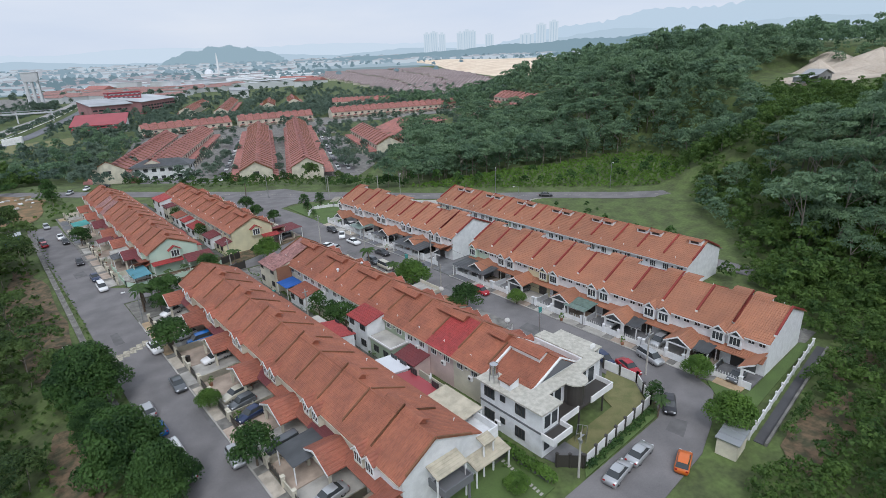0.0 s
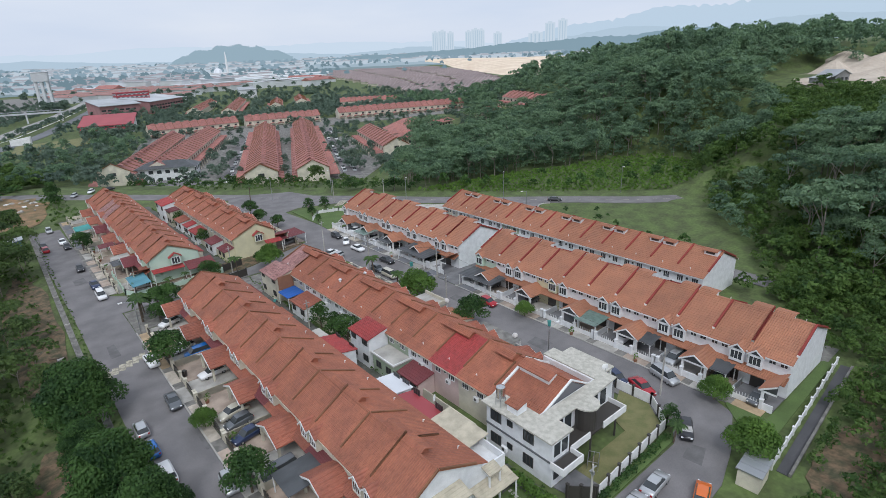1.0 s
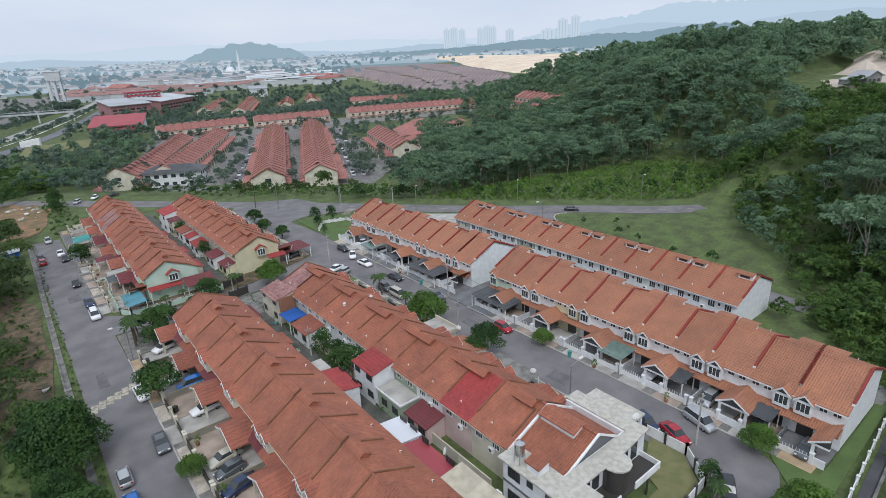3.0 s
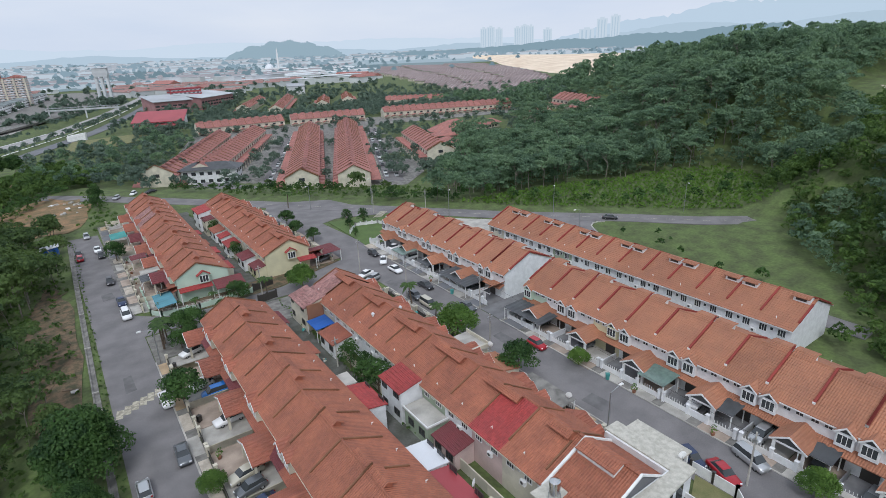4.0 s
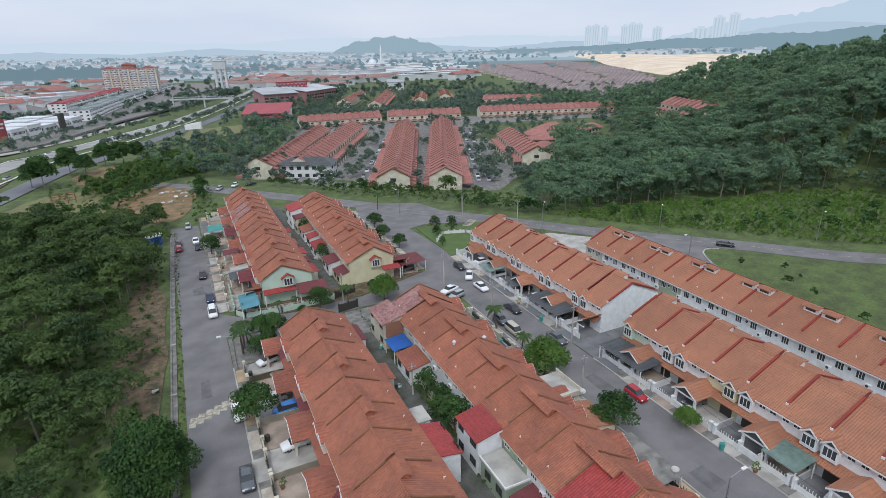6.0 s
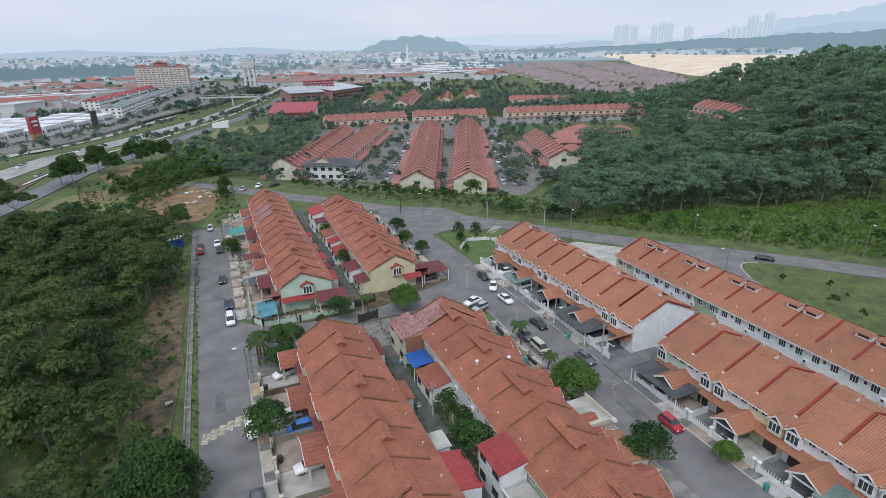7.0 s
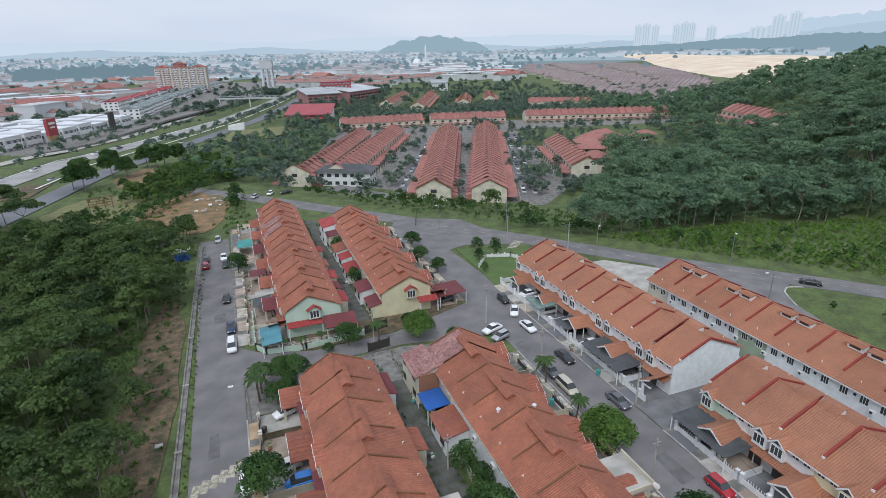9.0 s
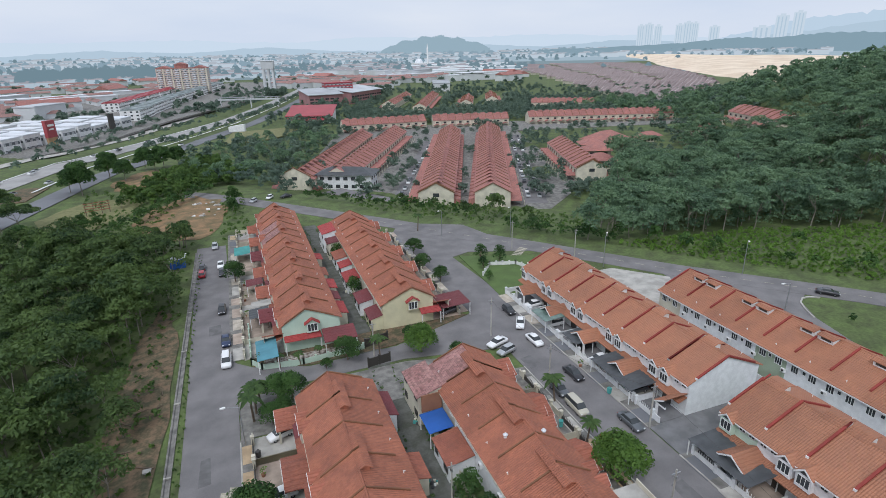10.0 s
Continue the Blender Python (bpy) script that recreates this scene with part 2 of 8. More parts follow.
LEAF_GRASS = leaf_material("tall_grass_leaf", (0.13, 0.215, 0.05), (0.042, 0.09, 0.025), size=5.0)
LEAF_FIELD = leaf_material("field_leaf", (0.185, 0.32, 0.06), (0.12, 0.22, 0.045), size=8.0)
LEAF_PALM = leaf_material("palm_leaf", (0.10, 0.17, 0.05), (0.045, 0.085, 0.03), size=3.0)


# ---- building helpers ----
class Shape:
    """Collects faces for one mesh."""

    def __init__(self):
        self.v, self.f = [], []

    def poly(self, *pts):
        n = len(self.v)
        self.v += [tuple(p) for p in pts]
        self.f.append(tuple(range(n, n + len(pts))))
        return self

    def box(self, x0, x1, y0, y1, z0, z1):
        n = len(self.v)
        self.v += [(x, y, z) for z in (z0, z1) for y in (y0, y1) for x in (x0, x1)]
        for a in ((0, 2, 3, 1), (4, 5, 7, 6), (0, 1, 5, 4), (2, 6, 7, 3), (0, 4, 6, 2), (1, 3, 7, 5)):
            self.f.append(tuple(n + i for i in a))
        return self

    def prism(self, pts, axis, lo, hi):
        """A polygon of two coordinates, drawn out along the axis that it lacks."""
        def put(p, h):
            return {"x": (h, p[0], p[1]), "y": (p[0], h, p[1]), "z": (p[0], p[1], h)}[axis]
        n, k = len(self.v), len(pts)
        self.v += [put(p, lo) for p in pts] + [put(p, hi) for p in pts]
        self.f.append(tuple(range(n + k - 1, n - 1, -1)))
        self.f.append(tuple(range(n + k, n + 2 * k)))
        for i in range(k):
            j = (i + 1) % k
            self.f.append((n + i, n + j, n + k + j, n + k + i))
        return self

    def tube(self, a, b, r0, r1=None, sides=8):
        r1 = r0 if r1 is None else r1
        a, b = Vector(a), Vector(b)
        d = (b - a).normalized()
        p = d.orthogonal().normalized()
        q = d.cross(p)
        n = len(self.v)
        for c, r in ((a, r0), (b, r1)):
            for i in range(sides):
                w = 2 * math.pi * i / sides
                self.v.append(tuple(c + r * (math.cos(w) * p + math.sin(w) * q)))
        for i in range(sides):
            j = (i + 1) % sides
            self.f.append((n + i, n + j, n + sides + j, n + sides + i))
        self.f.append(tuple(range(n + sides - 1, n - 1, -1)))
        self.f.append(tuple(range(n + sides, n + 2 * sides)))
        return self

    def slope(self, x0, z0, x1, z1, y0, y1, courses, step=0.055, thick=0.10):
        """A tiled slope from the eave (x0, z0) up to (x1, z1), course over course."""
        dx, dz = (x1 - x0) / courses, (z1 - z0) / courses
        run = []
        for i in range(courses):
            run.append((x0 + dx * i, z0 + dz * i + step))
            run.append((x0 + dx * (i + 1), z0 + dz * (i + 1)))
        outline = run + [(x1, z1 - thick), (x0, z0 - thick)]
        n = len(self.v)
        k = len(outline)
        self.v += [(x, y0, z) for x, z in outline] + [(x, y1, z) for x, z in outline]
        for i in range(k):
            j = (i + 1) % k
            self.f.append((n + i, n + j, n + k + j, n + k + i))
        self.f.append(tuple(range(n, n + k)))
        self.f.append(tuple(range(n + 2 * k - 1, n + k - 1, -1)))
        return self

    def mesh(self, name, mat, smooth=False):
        me = bpy.data.meshes.new(name)
        me.from_pydata(self.v, [], self.f)
        bm = bmesh.new()
        bm.from_mesh(me)
        bmesh.ops.recalc_face_normals(bm, faces=bm.faces)
        bm.to_mesh(me)
        bm.free()
        if smooth:
            me.polygons.foreach_set("use_smooth", [True] * len(me.polygons))
        me.materials.append(mat)
        return me


def part(name, shape, mat, parent, label="", smooth=False):
    """One mesh under a thing or a part."""
    ob = new(name, shape.mesh(name, mat, smooth))
    ob.parent = parent
    if label:
        ob["label"] = label
    return ob


def thing(name, at, label, category, group="", kind=""):
    ob = new(name)
    ob.matrix_world = at
    return tagged(ob, label, category, group, kind)


def solid(name, shape, mat, label, category, group="", kind="", at=None, smooth=False):
    """A top-level thing of one mesh."""
    ob = new(name, shape.mesh(name, mat, smooth))
    if at is not None:
        ob.matrix_world = at
    return tagged(ob, label, category, group, kind)


def fast_mesh(name, verts, faces, mat):
    """A mesh of equal polygons from arrays."""
    me = bpy.data.meshes.new(name)
    n, k = faces.shape
    me.vertices.add(len(verts))
    me.vertices.foreach_set("co", verts.astype(np.float32).ravel())
    me.loops.add(n * k)
    me.loops.foreach_set("vertex_index", faces.astype(np.int32).ravel())
    me.polygons.add(n)
    me.polygons.foreach_set("loop_start", np.arange(0, n * k, k, dtype=np.int32))
    me.update()
    me.materials.append(mat)
    return me


# ---- the lie of the land ----
def smooth01(v):
    v = np.clip(v, 0, 1)
    return v * v * (3 - 2 * v)


def land(x, y):
    """Height of the ground: the estate is level; it falls away to the north and west, and a hill rises to the east."""
    x, y = np.asarray(x, float), np.asarray(y, float)
    beyond = (x - 97) * 0.73 + (y - 155) * 0.68
    z = -5.0 * smooth01((beyond - 12) / 45) * smooth01((y - 0.35 * x - 60) / 80)
    z = z - 3.0 * smooth01((y - 330) / 300)
    z = np.minimum(z, -4.4 * smooth01((5.5 - x) / 40))
    p = x - 0.72 * y
    rise = 0.48 * np.maximum(p - 102 + 14 * smooth01((y - 60) / 60), 0)
    hill = 42 * np.tanh(rise / 42)
    flat = smooth01((y - 60) / 40) * smooth01((110 - beyond) / 40) * smooth01((258 - x) / 40)
    flat = np.maximum(flat, smooth01((y - 46) / 16) * smooth01((190 - x) / 22))
    hill = hill * (1 - 0.98 * flat)
    hill = hill * smooth01((x - 117) / 45) * (1 - 0.98 * smooth01((y - 300) / 260))
    pit = smooth01(2.2 - 1.6 * np.hypot((x - 296) / 56, (y - 78) / 36))
    hill = hill * (1 - pit) + np.minimum(hill, 30) * pit
    off = 0.96 * (y + 1.3) - 0.28 * (x - 0.8)
    gap = smooth01((48 - np.abs(off + 4)) / 24) * smooth01((x - 165) / 35) * smooth01((300 - x) / 30)
    hill = hill * (1 - gap) + np.minimum(hill, 28.0 - 0.1 * np.maximum(281 - x, 0)) * gap
    hill = hill * (1 - 0.11 * np.exp(-((x - 262) / 50) ** 2 - ((y - 118) / 34) ** 2))
    z = z + hill
    south = smooth01((13.0 - y) / 30) * smooth01((x - 50) / 20)
    z = z + 0.018 * np.maximum(np.hypot(x - 21, y - 34) - 2000, 0)
    z = z + south * (4 + 0.22 * np.maximum(x - 60, 0)) * (1 - smooth01((x - 117) / 45))
    return z


def level(x, y):
    return float(land(x, y))


def ground_sheet():
    def lines(lo, hi, a, b, step, many):
        mid = np.arange(a, b + 0.1, step)
        left = a - np.geomspace(step, a - lo, many)[::-1]
        right = b + np.geomspace(step, hi - b, many)
        return np.concatenate([left, mid, right])
    xs = lines(-4600, 4600, -120, 430, 5.0, 26)
    ys = lines(-1500, 4700, -60, 420, 5.0, 26)
    gx, gy = np.meshgrid(xs, ys)
    gz = land(gx, gy) - 0.06
    wob = np.sin(gx * 0.11) * np.cos(gy * 0.13) * 0.3
    gz = gz + wob * smooth01((gx - 125) / 30)
    verts = np.stack([gx, gy, gz], -1).reshape(-1, 3)
    nx = len(xs)
    i, j = np.meshgrid(np.arange(nx - 1), np.arange(len(ys) - 1))
    a = (j * nx + i).ravel()
    faces = np.stack([a, a + 1, a + nx + 1, a + nx], -1)
    me = fast_mesh("ground", verts, faces, GRASS)
    me.polygons.foreach_set("use_smooth", [True] * len(me.polygons))
    return tagged(new("ground", me), "green grassy ground with rough patches", "ground", kind="structure")


ground_sheet()


def sheet(name, pts, mat, label, category, top=0.03, thick=0.12, kind="structure"):
    """A flat slab with a given outline."""
    return solid(name, Shape().prism(pts, "z", top - thick, top), mat, label, category, kind=kind)


def ribbon(name, pts, width, mat, label, category, lift=0.05, follow=True, step=6.0, kind="structure"):
    """A strip of road that follows the ground along a line of points."""
    line = []
    for a, b in zip(pts, pts[1:]):
        a, b = Vector(a), Vector(b)
        n = max(1, int((b - a).length / step))
        line += [a + (b - a) * i / n for i in range(n)]
    line.append(Vector(pts[-1]))
    s = Shape()
    rows = []
    for i, p in enumerate(line):
        d = (line[min(i + 1, len(line) - 1)] - line[max(i - 1, 0)]).normalized()
        n = Vector((-d.y, d.x))
        z = level(p.x, p.y) + lift
        rows.append([(*(p + n * width / 2), z), (*(p - n * width / 2), z)])
    for a, b in zip(rows, rows[1:]):
        low = [[(x, y, z - 0.2) for x, y, z in r] for r in (a, b)]
        s.poly(a[0], a[1], b[1], b[0])
        s.poly(a[0], b[0], low[1][0], low[0][0])
        s.poly(b[1], a[1], low[0][1], low[1][1])
    return solid(name, s, mat, label, category, kind=kind)


# ---- roads and yards ----
sheet("road_street_west", [(9.0, 18), (15.9, 18), (15.9, 110), (15.6, 130), (14.2, 196), (6.6, 196), (8.2, 120)], ASPHALT, "grey asphalt residential street with patches", "road")
sheet("road_cross", [(15.4, 116.6), (44, 117.5), (63, 114), (64, 131), (61, 128.8), (44, 122.4), (28, 121.6), (18.5, 125), (15.4, 128)], ASPHALT, "short grey asphalt cross street", "road", top=0.034)
sheet("road_street_east", [(62.4, 30), (71.1, 25.5), (71.1, 128), (71.4, 133), (71.8, 142), (70.6, 161), (76, 163), (92, 157), (84, 186), (66, 196), (62, 188), (62, 130), (62.4, 116)], ASPHALT, "grey asphalt residential street with parked cars", "road", top=0.038)
turn = [(62.4, 31), (61.2, 27.0), (58.5, 25.4), (40, 25.4), (9, 25.4), (9, 18.2), (47, 18.2), (56, 18.6), (62, 20.2), (69.4, 23.2), (71.1, 27)]
sheet("road_turn", turn, ASPHALT, "grey asphalt road bending round the corner lot", "road", top=0.042)
ribbon("road_main", [(0, 268), (22, 245), (61, 200), (96, 157.8), (117.4, 130.6), (142.4, 104), (155, 89), (168, 77.6)], 7.6, ASPHALT, "long grey asphalt road with a dashed centre line", "road", lift=0.06)
sheet("road_lane", [(37.2, 28), (41.2, 28), (41.2, 118), (37.2, 118)], LANE, "stained concrete back lane between the rows", "lane", top=0.02)
sheet("road_lane", [(37.0, 122), (41.0, 122), (41.0, 205), (37.0, 205)], LANE, "stained concrete back lane between the rows", "lane", top=0.02)
sheet("road_lane", [(91.5, 19), (97.0, 19), (97.0, 116), (91.5, 116)], CONCRETE_DARK, "grey concrete back lane between white houses", "lane", top=0.02)
sheet("road_side", [(113.5, 36), (118.5, 36), (120, 85), (124.5, 100), (128.6, 106.6), (133, 109), (136, 107), (122, 124), (113, 130), (111, 120), (113.5, 100)], ASPHALT, "narrow asphalt street beside the field", "road", top=0.03)
sheet("pavement_lot", [(94, 116), (106, 116), (113, 128), (104, 138), (93, 138)], CONCRETE, "pale concrete parking lot", "car park", top=0.06)


for x0, x1, y0, y1 in ((15.9, 17.5, 34.5, 105.5), (14.8, 17.2, 129, 205), (59.2, 62.4, 43, 107), (71.1, 72.85, 22, 80), (71.1, 73.15, 86, 134), (59.0, 62.0, 131, 188)):
    sheet("pavement", [(x0, y0), (x1, y0), (x1, y1), (x0, y1)], CONCRETE_DARK, "stained concrete apron between street and gates", "pavement", top=0.09)
sheet("pavement", [(58.8, 113), (44, 116.6), (16, 116), (16, 105.5), (58.8, 107.2)], CONCRETE_DARK, "stained concrete ground at the end of the rows", "pavement", top=0.06)
sheet("pavement", [(18.5, 125.2), (28, 122), (44, 122.8), (61, 129), (59, 131), (19, 128)], SOIL, "worn grass verge beside the cross street", "verge", top=0.06)
sheet("pavement", [(80, 79.8), (71.3, 79.8), (71.3, 86.2), (92, 86.2), (92, 79.8)], YARD_GREY, "grey concrete passage between white rows", "passage", top=0.07)


def dash_line(pts, n, length=2.4, width=0.16):
    a, b = Vector(pts[0]), Vector(pts[1])
    d = (b - a).normalized()
    side = Vector((-d.y, d.x)) * width / 2
    for i in range(n):
        p = a + (b - a) * (i / n)
        q = p + d * length
        zp, zq = level(p.x, p.y) + 0.075, level(q.x, q.y) + 0.075
        s = Shape().poly((*(p - side), zp), (*(p + side), zp), (*(q + side), zq), (*(q - side), zq))
        yield s


for a, b, n in (((61, 200), (96, 157.8), 9), ((96, 157.8), (117.4, 130.6), 7), ((117.4, 130.6), (142.4, 104), 8), ((142.4, 104), (155, 89), 4), ((155, 89), (167, 78.5), 4)):
    for s in dash_line((a, b), n):
        solid("lane_dash", s, PAINT, "white painted dash on the asphalt", "road marking", group="centre line", kind="structure")

for i in range(6):
    y = 91.6 + i * 0.55
    s = Shape().poly((8.6 + i * 1.1, y, 0.05), (9.5 + i * 1.1, y - 0.3, 0.05), (9.9 + i * 1.1, y + 2.0, 0.05), (9.0 + i * 1.1, y + 2.3, 0.05))
    solid("hump_stripe", s, PAINT, "worn white stripe of a road hump", "road marking", group="hump stripes", kind="structure")
for i in range(7):
    a = Vector((84.8, 155.4)) + Vector((0.72, 0.66)) * i * 1.15
    d, n = Vector((0.70, -0.71)) * 2.4, Vector((0.36, 0.33)) * 1.5
    p = [a, a + d, a + d + n, a + n]
    solid("crossing_stripe", Shape().poly(*[(q.x, q.y, 0.085) for q in p]), PAINT, "white stripe of a pedestrian crossing", "road marking", group="crossing stripes", kind="structure")


# ---- terrace houses ----
def window(parent, x, y0, y1, z0, z1, bars=2, frame_mat=None, out=-1):
    """A casement in a wall that faces along -x (out=-1) or +x (out=1)."""
    fm = frame_mat or TRIM_WHITE
    o = out
    w = part("window", Shape().box(*sorted((x + o * 0.005, x + o * 0.03)), y0, y1, z0, z1), GLASS, parent, "dark glass pane")
    s = Shape()
    xs = sorted((x - o * 0.02, x + o * 0.07))
    for a, b, c, d in ((y0 - 0.07, y1 + 0.07, z1, z1 + 0.07), (y0 - 0.07, y1 + 0.07, z0 - 0.07, z0), (y0 - 0.07, y0, z0, z1), (y1, y1 + 0.07, z0, z1)):
        s.box(*xs, a, b, c, d)
    for i in range(1, bars + 1):
        m = y0 + (y1 - y0) * i / (bars + 1)
        s.box(*xs, m - 0.03, m + 0.03, z0, z1)
    part("window_frame", s, fm, w)
    return w


STYLES = {
    "old": dict(D=10.4, eave=5.4, ridge=8.05, mid=4.4, tile=TILE_OLD, porch=TILE_PORCH, cap=CAP_BROWN, wall=WALL_CREAM, trim=WALL_CREAM, yard=5.9, jack=0.55, reach=1.35),
    "old_west": dict(D=10.4, eave=5.4, ridge=8.05, mid=4.4, tile=TILE_OLD, porch=TILE_PORCH, cap=CAP_BROWN, wall=WALL_CREAM, trim=WALL_CREAM, yard=7.0, jack=0.55, reach=1.35),
    "new": dict(D=13.6, eave=5.6, ridge=8.6, mid=6.6, tile=TILE_NEW, porch=TILE_NEW, cap=CAP_RED, wall=WALL_WHITE, trim=TRIM_WHITE, yard=4.65, jack=0.52, reach=1.75),
}


def terrace_house(style, W, mirrored, label, end=0, porch=True, group="", front=True, back=True):
    """One house of a row: front wall at x = 0, back at x = D, width along y. end: -1 or 1 if its low or high side is a gable wall."""
    k = STYLES[style]
    D, E, R, M = k["D"], k["eave"], k["ridge"], k["mid"]
    new_style = style == "new"
    house = thing("terrace_house", Matrix(), label, "house", group)

    def ys(a, b):
        return (a, b) if not mirrored else (W - b, W - a)

    over = 0.55
    fall = (R - E) / M
    fall_back = (R - E) / (D - M)
    # walls
    s = Shape().prism([(0, 0), (D, 0), (D, E), (M, R - 0.12), (0, E)], "y", 0, W)
    part("wall", s, k["wall"], house)
    # roof slopes, with a little more over a gable end
    lo = -0.25 if end == -1 else 0.0
    hi = W + 0.25 if end == 1 else W
    s = Shape().slope(-over, E - over * fall + 0.12, M, R + 0.12, lo, hi, 17 if new_style else 16)
    part("roof", s, k["tile"], house)
    s = Shape().slope(D + over, E - over * fall_back + 0.12, M, R + 0.12, lo, hi, 16)
    part("roof", s, k["tile"], house)
    s = Shape().prism([(M - 0.18, R + 0.10), (M + 0.18, R + 0.10), (M + 0.08, R + 0.26), (M - 0.08, R + 0.26)], "y", lo, hi)
    part("ridge_cap", s, k["tile"], house)
    # capping over the party wall
    t_jack = k["reach"] - 0.2
    for side in ([0, 1] if end else [0]):
        y = 0.0 if side == 0 else W
        if end and ((end == -1 and y == 0.0) or (end == 1 and y == W)):
            y += -0.2 if y == 0.0 else 0.2
        odd = (y < W / 2) != mirrored
        low = 0.1 if not (end and side) else 0.1
        x0 = -over + (1.55 if new_style else 0.9)
        r = 0.15 if new_style else 0.10
        cap_h = 0.28 if new_style else 0.22
        up = lambda x: E + x * fall + 0.13
        s = Shape().prism([(x0, up(x0)), (M, up(M)), (M, up(M) + cap_h), (x0, up(x0) + cap_h)], "y", y - r, y + r)
        part("party_cap", s, k["cap"], house)
        if front and new_style:
            part("cap_end", Shape().box(x0 - 0.1, x0 + 0.08, y - r - 0.02, y + r + 0.02, up(x0) - 0.05, up(x0) + 0.26), TRIM_WHITE, house, "white mortar end of the capping")
        dn = lambda x: E + (D - x) * fall_back + 0.13
        xb = D - (1.3 if new_style else 1.0)
        xs = M + (0.2 if not odd else t_jack)
        s = Shape().prism([(xs, dn(xs)), (xb, dn(xb)), (xb, dn(xb) + cap_h), (xs, dn(xs) + cap_h)], "y", y - r, y + r)
        part("party_cap", s, k["cap"], house)
    # half of a raised jack roof beside the odd party wall: the front slope runs on past the ridge
    a, b = ys(0.22 if new_style else 0.0, k["jack"] * W)
    t = k["reach"]
    top = t * 0.5
    s = Shape().slope(M - 0.4, R - 0.4 * fall + 0.16, M + top, R + top * fall + 0.16, a, b, 4)
    lap = 0.3 if new_style else 0.25
    drop = 0.42 if new_style else 0.85
    s.slope(M + t + lap, R + top * fall + 0.16 - (t + lap - top) * fall * drop, M + top, R + top * fall + 0.16, a, b, 4)
    part("jack_roof", s, k["tile"], house)
    q = t - 0.1
    zq = R + top * fall + 0.05 - (q - top) * fall * drop
    cheek = [(M - 0.1, R + 0.05), (M + top, R + top * fall + 0.05), (M + q, zq), (M + q, R - q * fall_back + 0.08)]
    s = Shape().prism(cheek, "y", a + (0.0 if not mirrored else 0.2), b - (0.2 if not mirrored else 0.0))
    part("jack_wall", s, k["trim"] if new_style else k["tile"], house)
    s = Shape().box(M + q, M + q + 0.03, a + 0.55, b - 0.55, R - q * fall_back + 0.38, zq - 0.22)
    part("jack_vent", s, FRAME_DARK, house, "dark louvred vent")
    y = 0 if not mirrored else W
    s = Shape().prism([(M - 0.4, R - 0.4 * fall + 0.2), (M + top + 0.05, R + top * fall + 0.2), (M + top + 0.05, R + top * fall + 0.4), (M - 0.4, R - 0.4 * fall + 0.4)], "y", y - 0.11, y + 0.11)
    part("party_cap", s, k["cap"], house)
    # fascia boards
    s = Shape().box(-over - 0.04, -over + 0.03, lo, hi, E - over * fall - 0.12, E - over * fall + 0.06)
    part("fascia", s, k["trim"], house)
    if back:
        s = Shape().box(D + over - 0.03, D + over + 0.04, lo, hi, E - over * fall_back - 0.12, E - over * fall_back + 0.06)
        part("fascia", s, k["trim"], house)
    if front:
        # bay window with a small gable
        bw = 1.9 if new_style else 1.7
        a, b = ys(0.28, 0.28 + bw)
        c = (a + b) / 2
        bx = -0.75
        top = E + 0.25
        s = Shape().prism([(a, 3.3), (b, 3.3), (b, top - 0.45), (c, top + 0.35), (a, top - 0.45)], "x", bx, 0.3)
        part("bay", s, k["wall"], house)
        s = Shape()
        for q0, q1 in ((a - 0.18, c), (b + 0.18, c)):
            pts = [(q0, top - 0.52), (q1, top + 0.42), (q1, top + 0.30), (q0, top - 0.66)]
            s.prism(pts, "x", bx - 0.22, 1.3)
        part("bay_roof", s, k["porch"], house)
        s = Shape()
        for q0, q1 in ((a - 0.2, c), (b + 0.2, c)):
            s.prism([(q0, top - 0.60), (q1, top + 0.36), (q1, top + 0.14), (q0, top - 0.84)], "x", bx - 0.28, bx - 0.2)
        part("bay_fascia", s, TRIM_WHITE, house)
        if new_style:
            s = Shape().prism([(a + 0.35, top - 0.55), (b - 0.35, top - 0.55), (c, top + 0.05)], "x", bx - 0.05, bx + 0.05)
            part("gable_panel", s, GREY_DARK, house)
        window(house, bx, a + 0.22, b - 0.22, 3.75, 4.95, bars=2)
        # upper side windows
        a, b = ys(2.75, 3.55)
        window(house, 0, a, b, 4.5, 4.95, bars=1)
        if new_style:
            a, b = ys(4.2, 5.0)
            window(house, 0, a, b, 4.5, 4.95, bars=1)
        # ground-floor lean-to roof
        s = Shape().slope(-1.5, 2.65, 0.0, 3.25, 0, W, 5)
        part("lean_to_roof", s, k["porch"], house)
        # front door and ground-floor window in shade
        a, b = ys(0.8, 2.6)
        d = part("door", Shape().box(-0.06, 0.02, a, b, 0.05, 2.2), FRAME_DARK, house, "dark sliding door with a grille")
        # half of the shared porch roof
        if porch:
            px = -4.3 if new_style else -3.7
            ph = 2.15 if new_style else 3.1
            z0, z1 = (2.65, 3.95) if new_style else (2.5, 4.0)
            if mirrored:
                edge, mid = ph, 0.0
            else:
                edge, mid = W - ph, W
            s = Shape()
            steps = 6
            pts = []
            for i in range(steps):
                y_a = edge + (mid - edge) * i / steps
                y_b = edge + (mid - edge) * (i + 1) / steps
                z_a = z0 + (z1 - z0) * i / steps
                z_b = z0 + (z1 - z0) * (i + 1) / steps
                pts += [(y_a, z_a + 0.05), (y_b, z_b)]
            pts += [(mid, z1 - 0.12), (edge, z0 - 0.12)]
            s.prism(pts, "x", px, 0.2)
            part("porch_roof", s, k["porch"], house)
            g = [(edge, z0 - 0.14), (mid, z1 - 0.14), (mid, z0 - 0.14)]
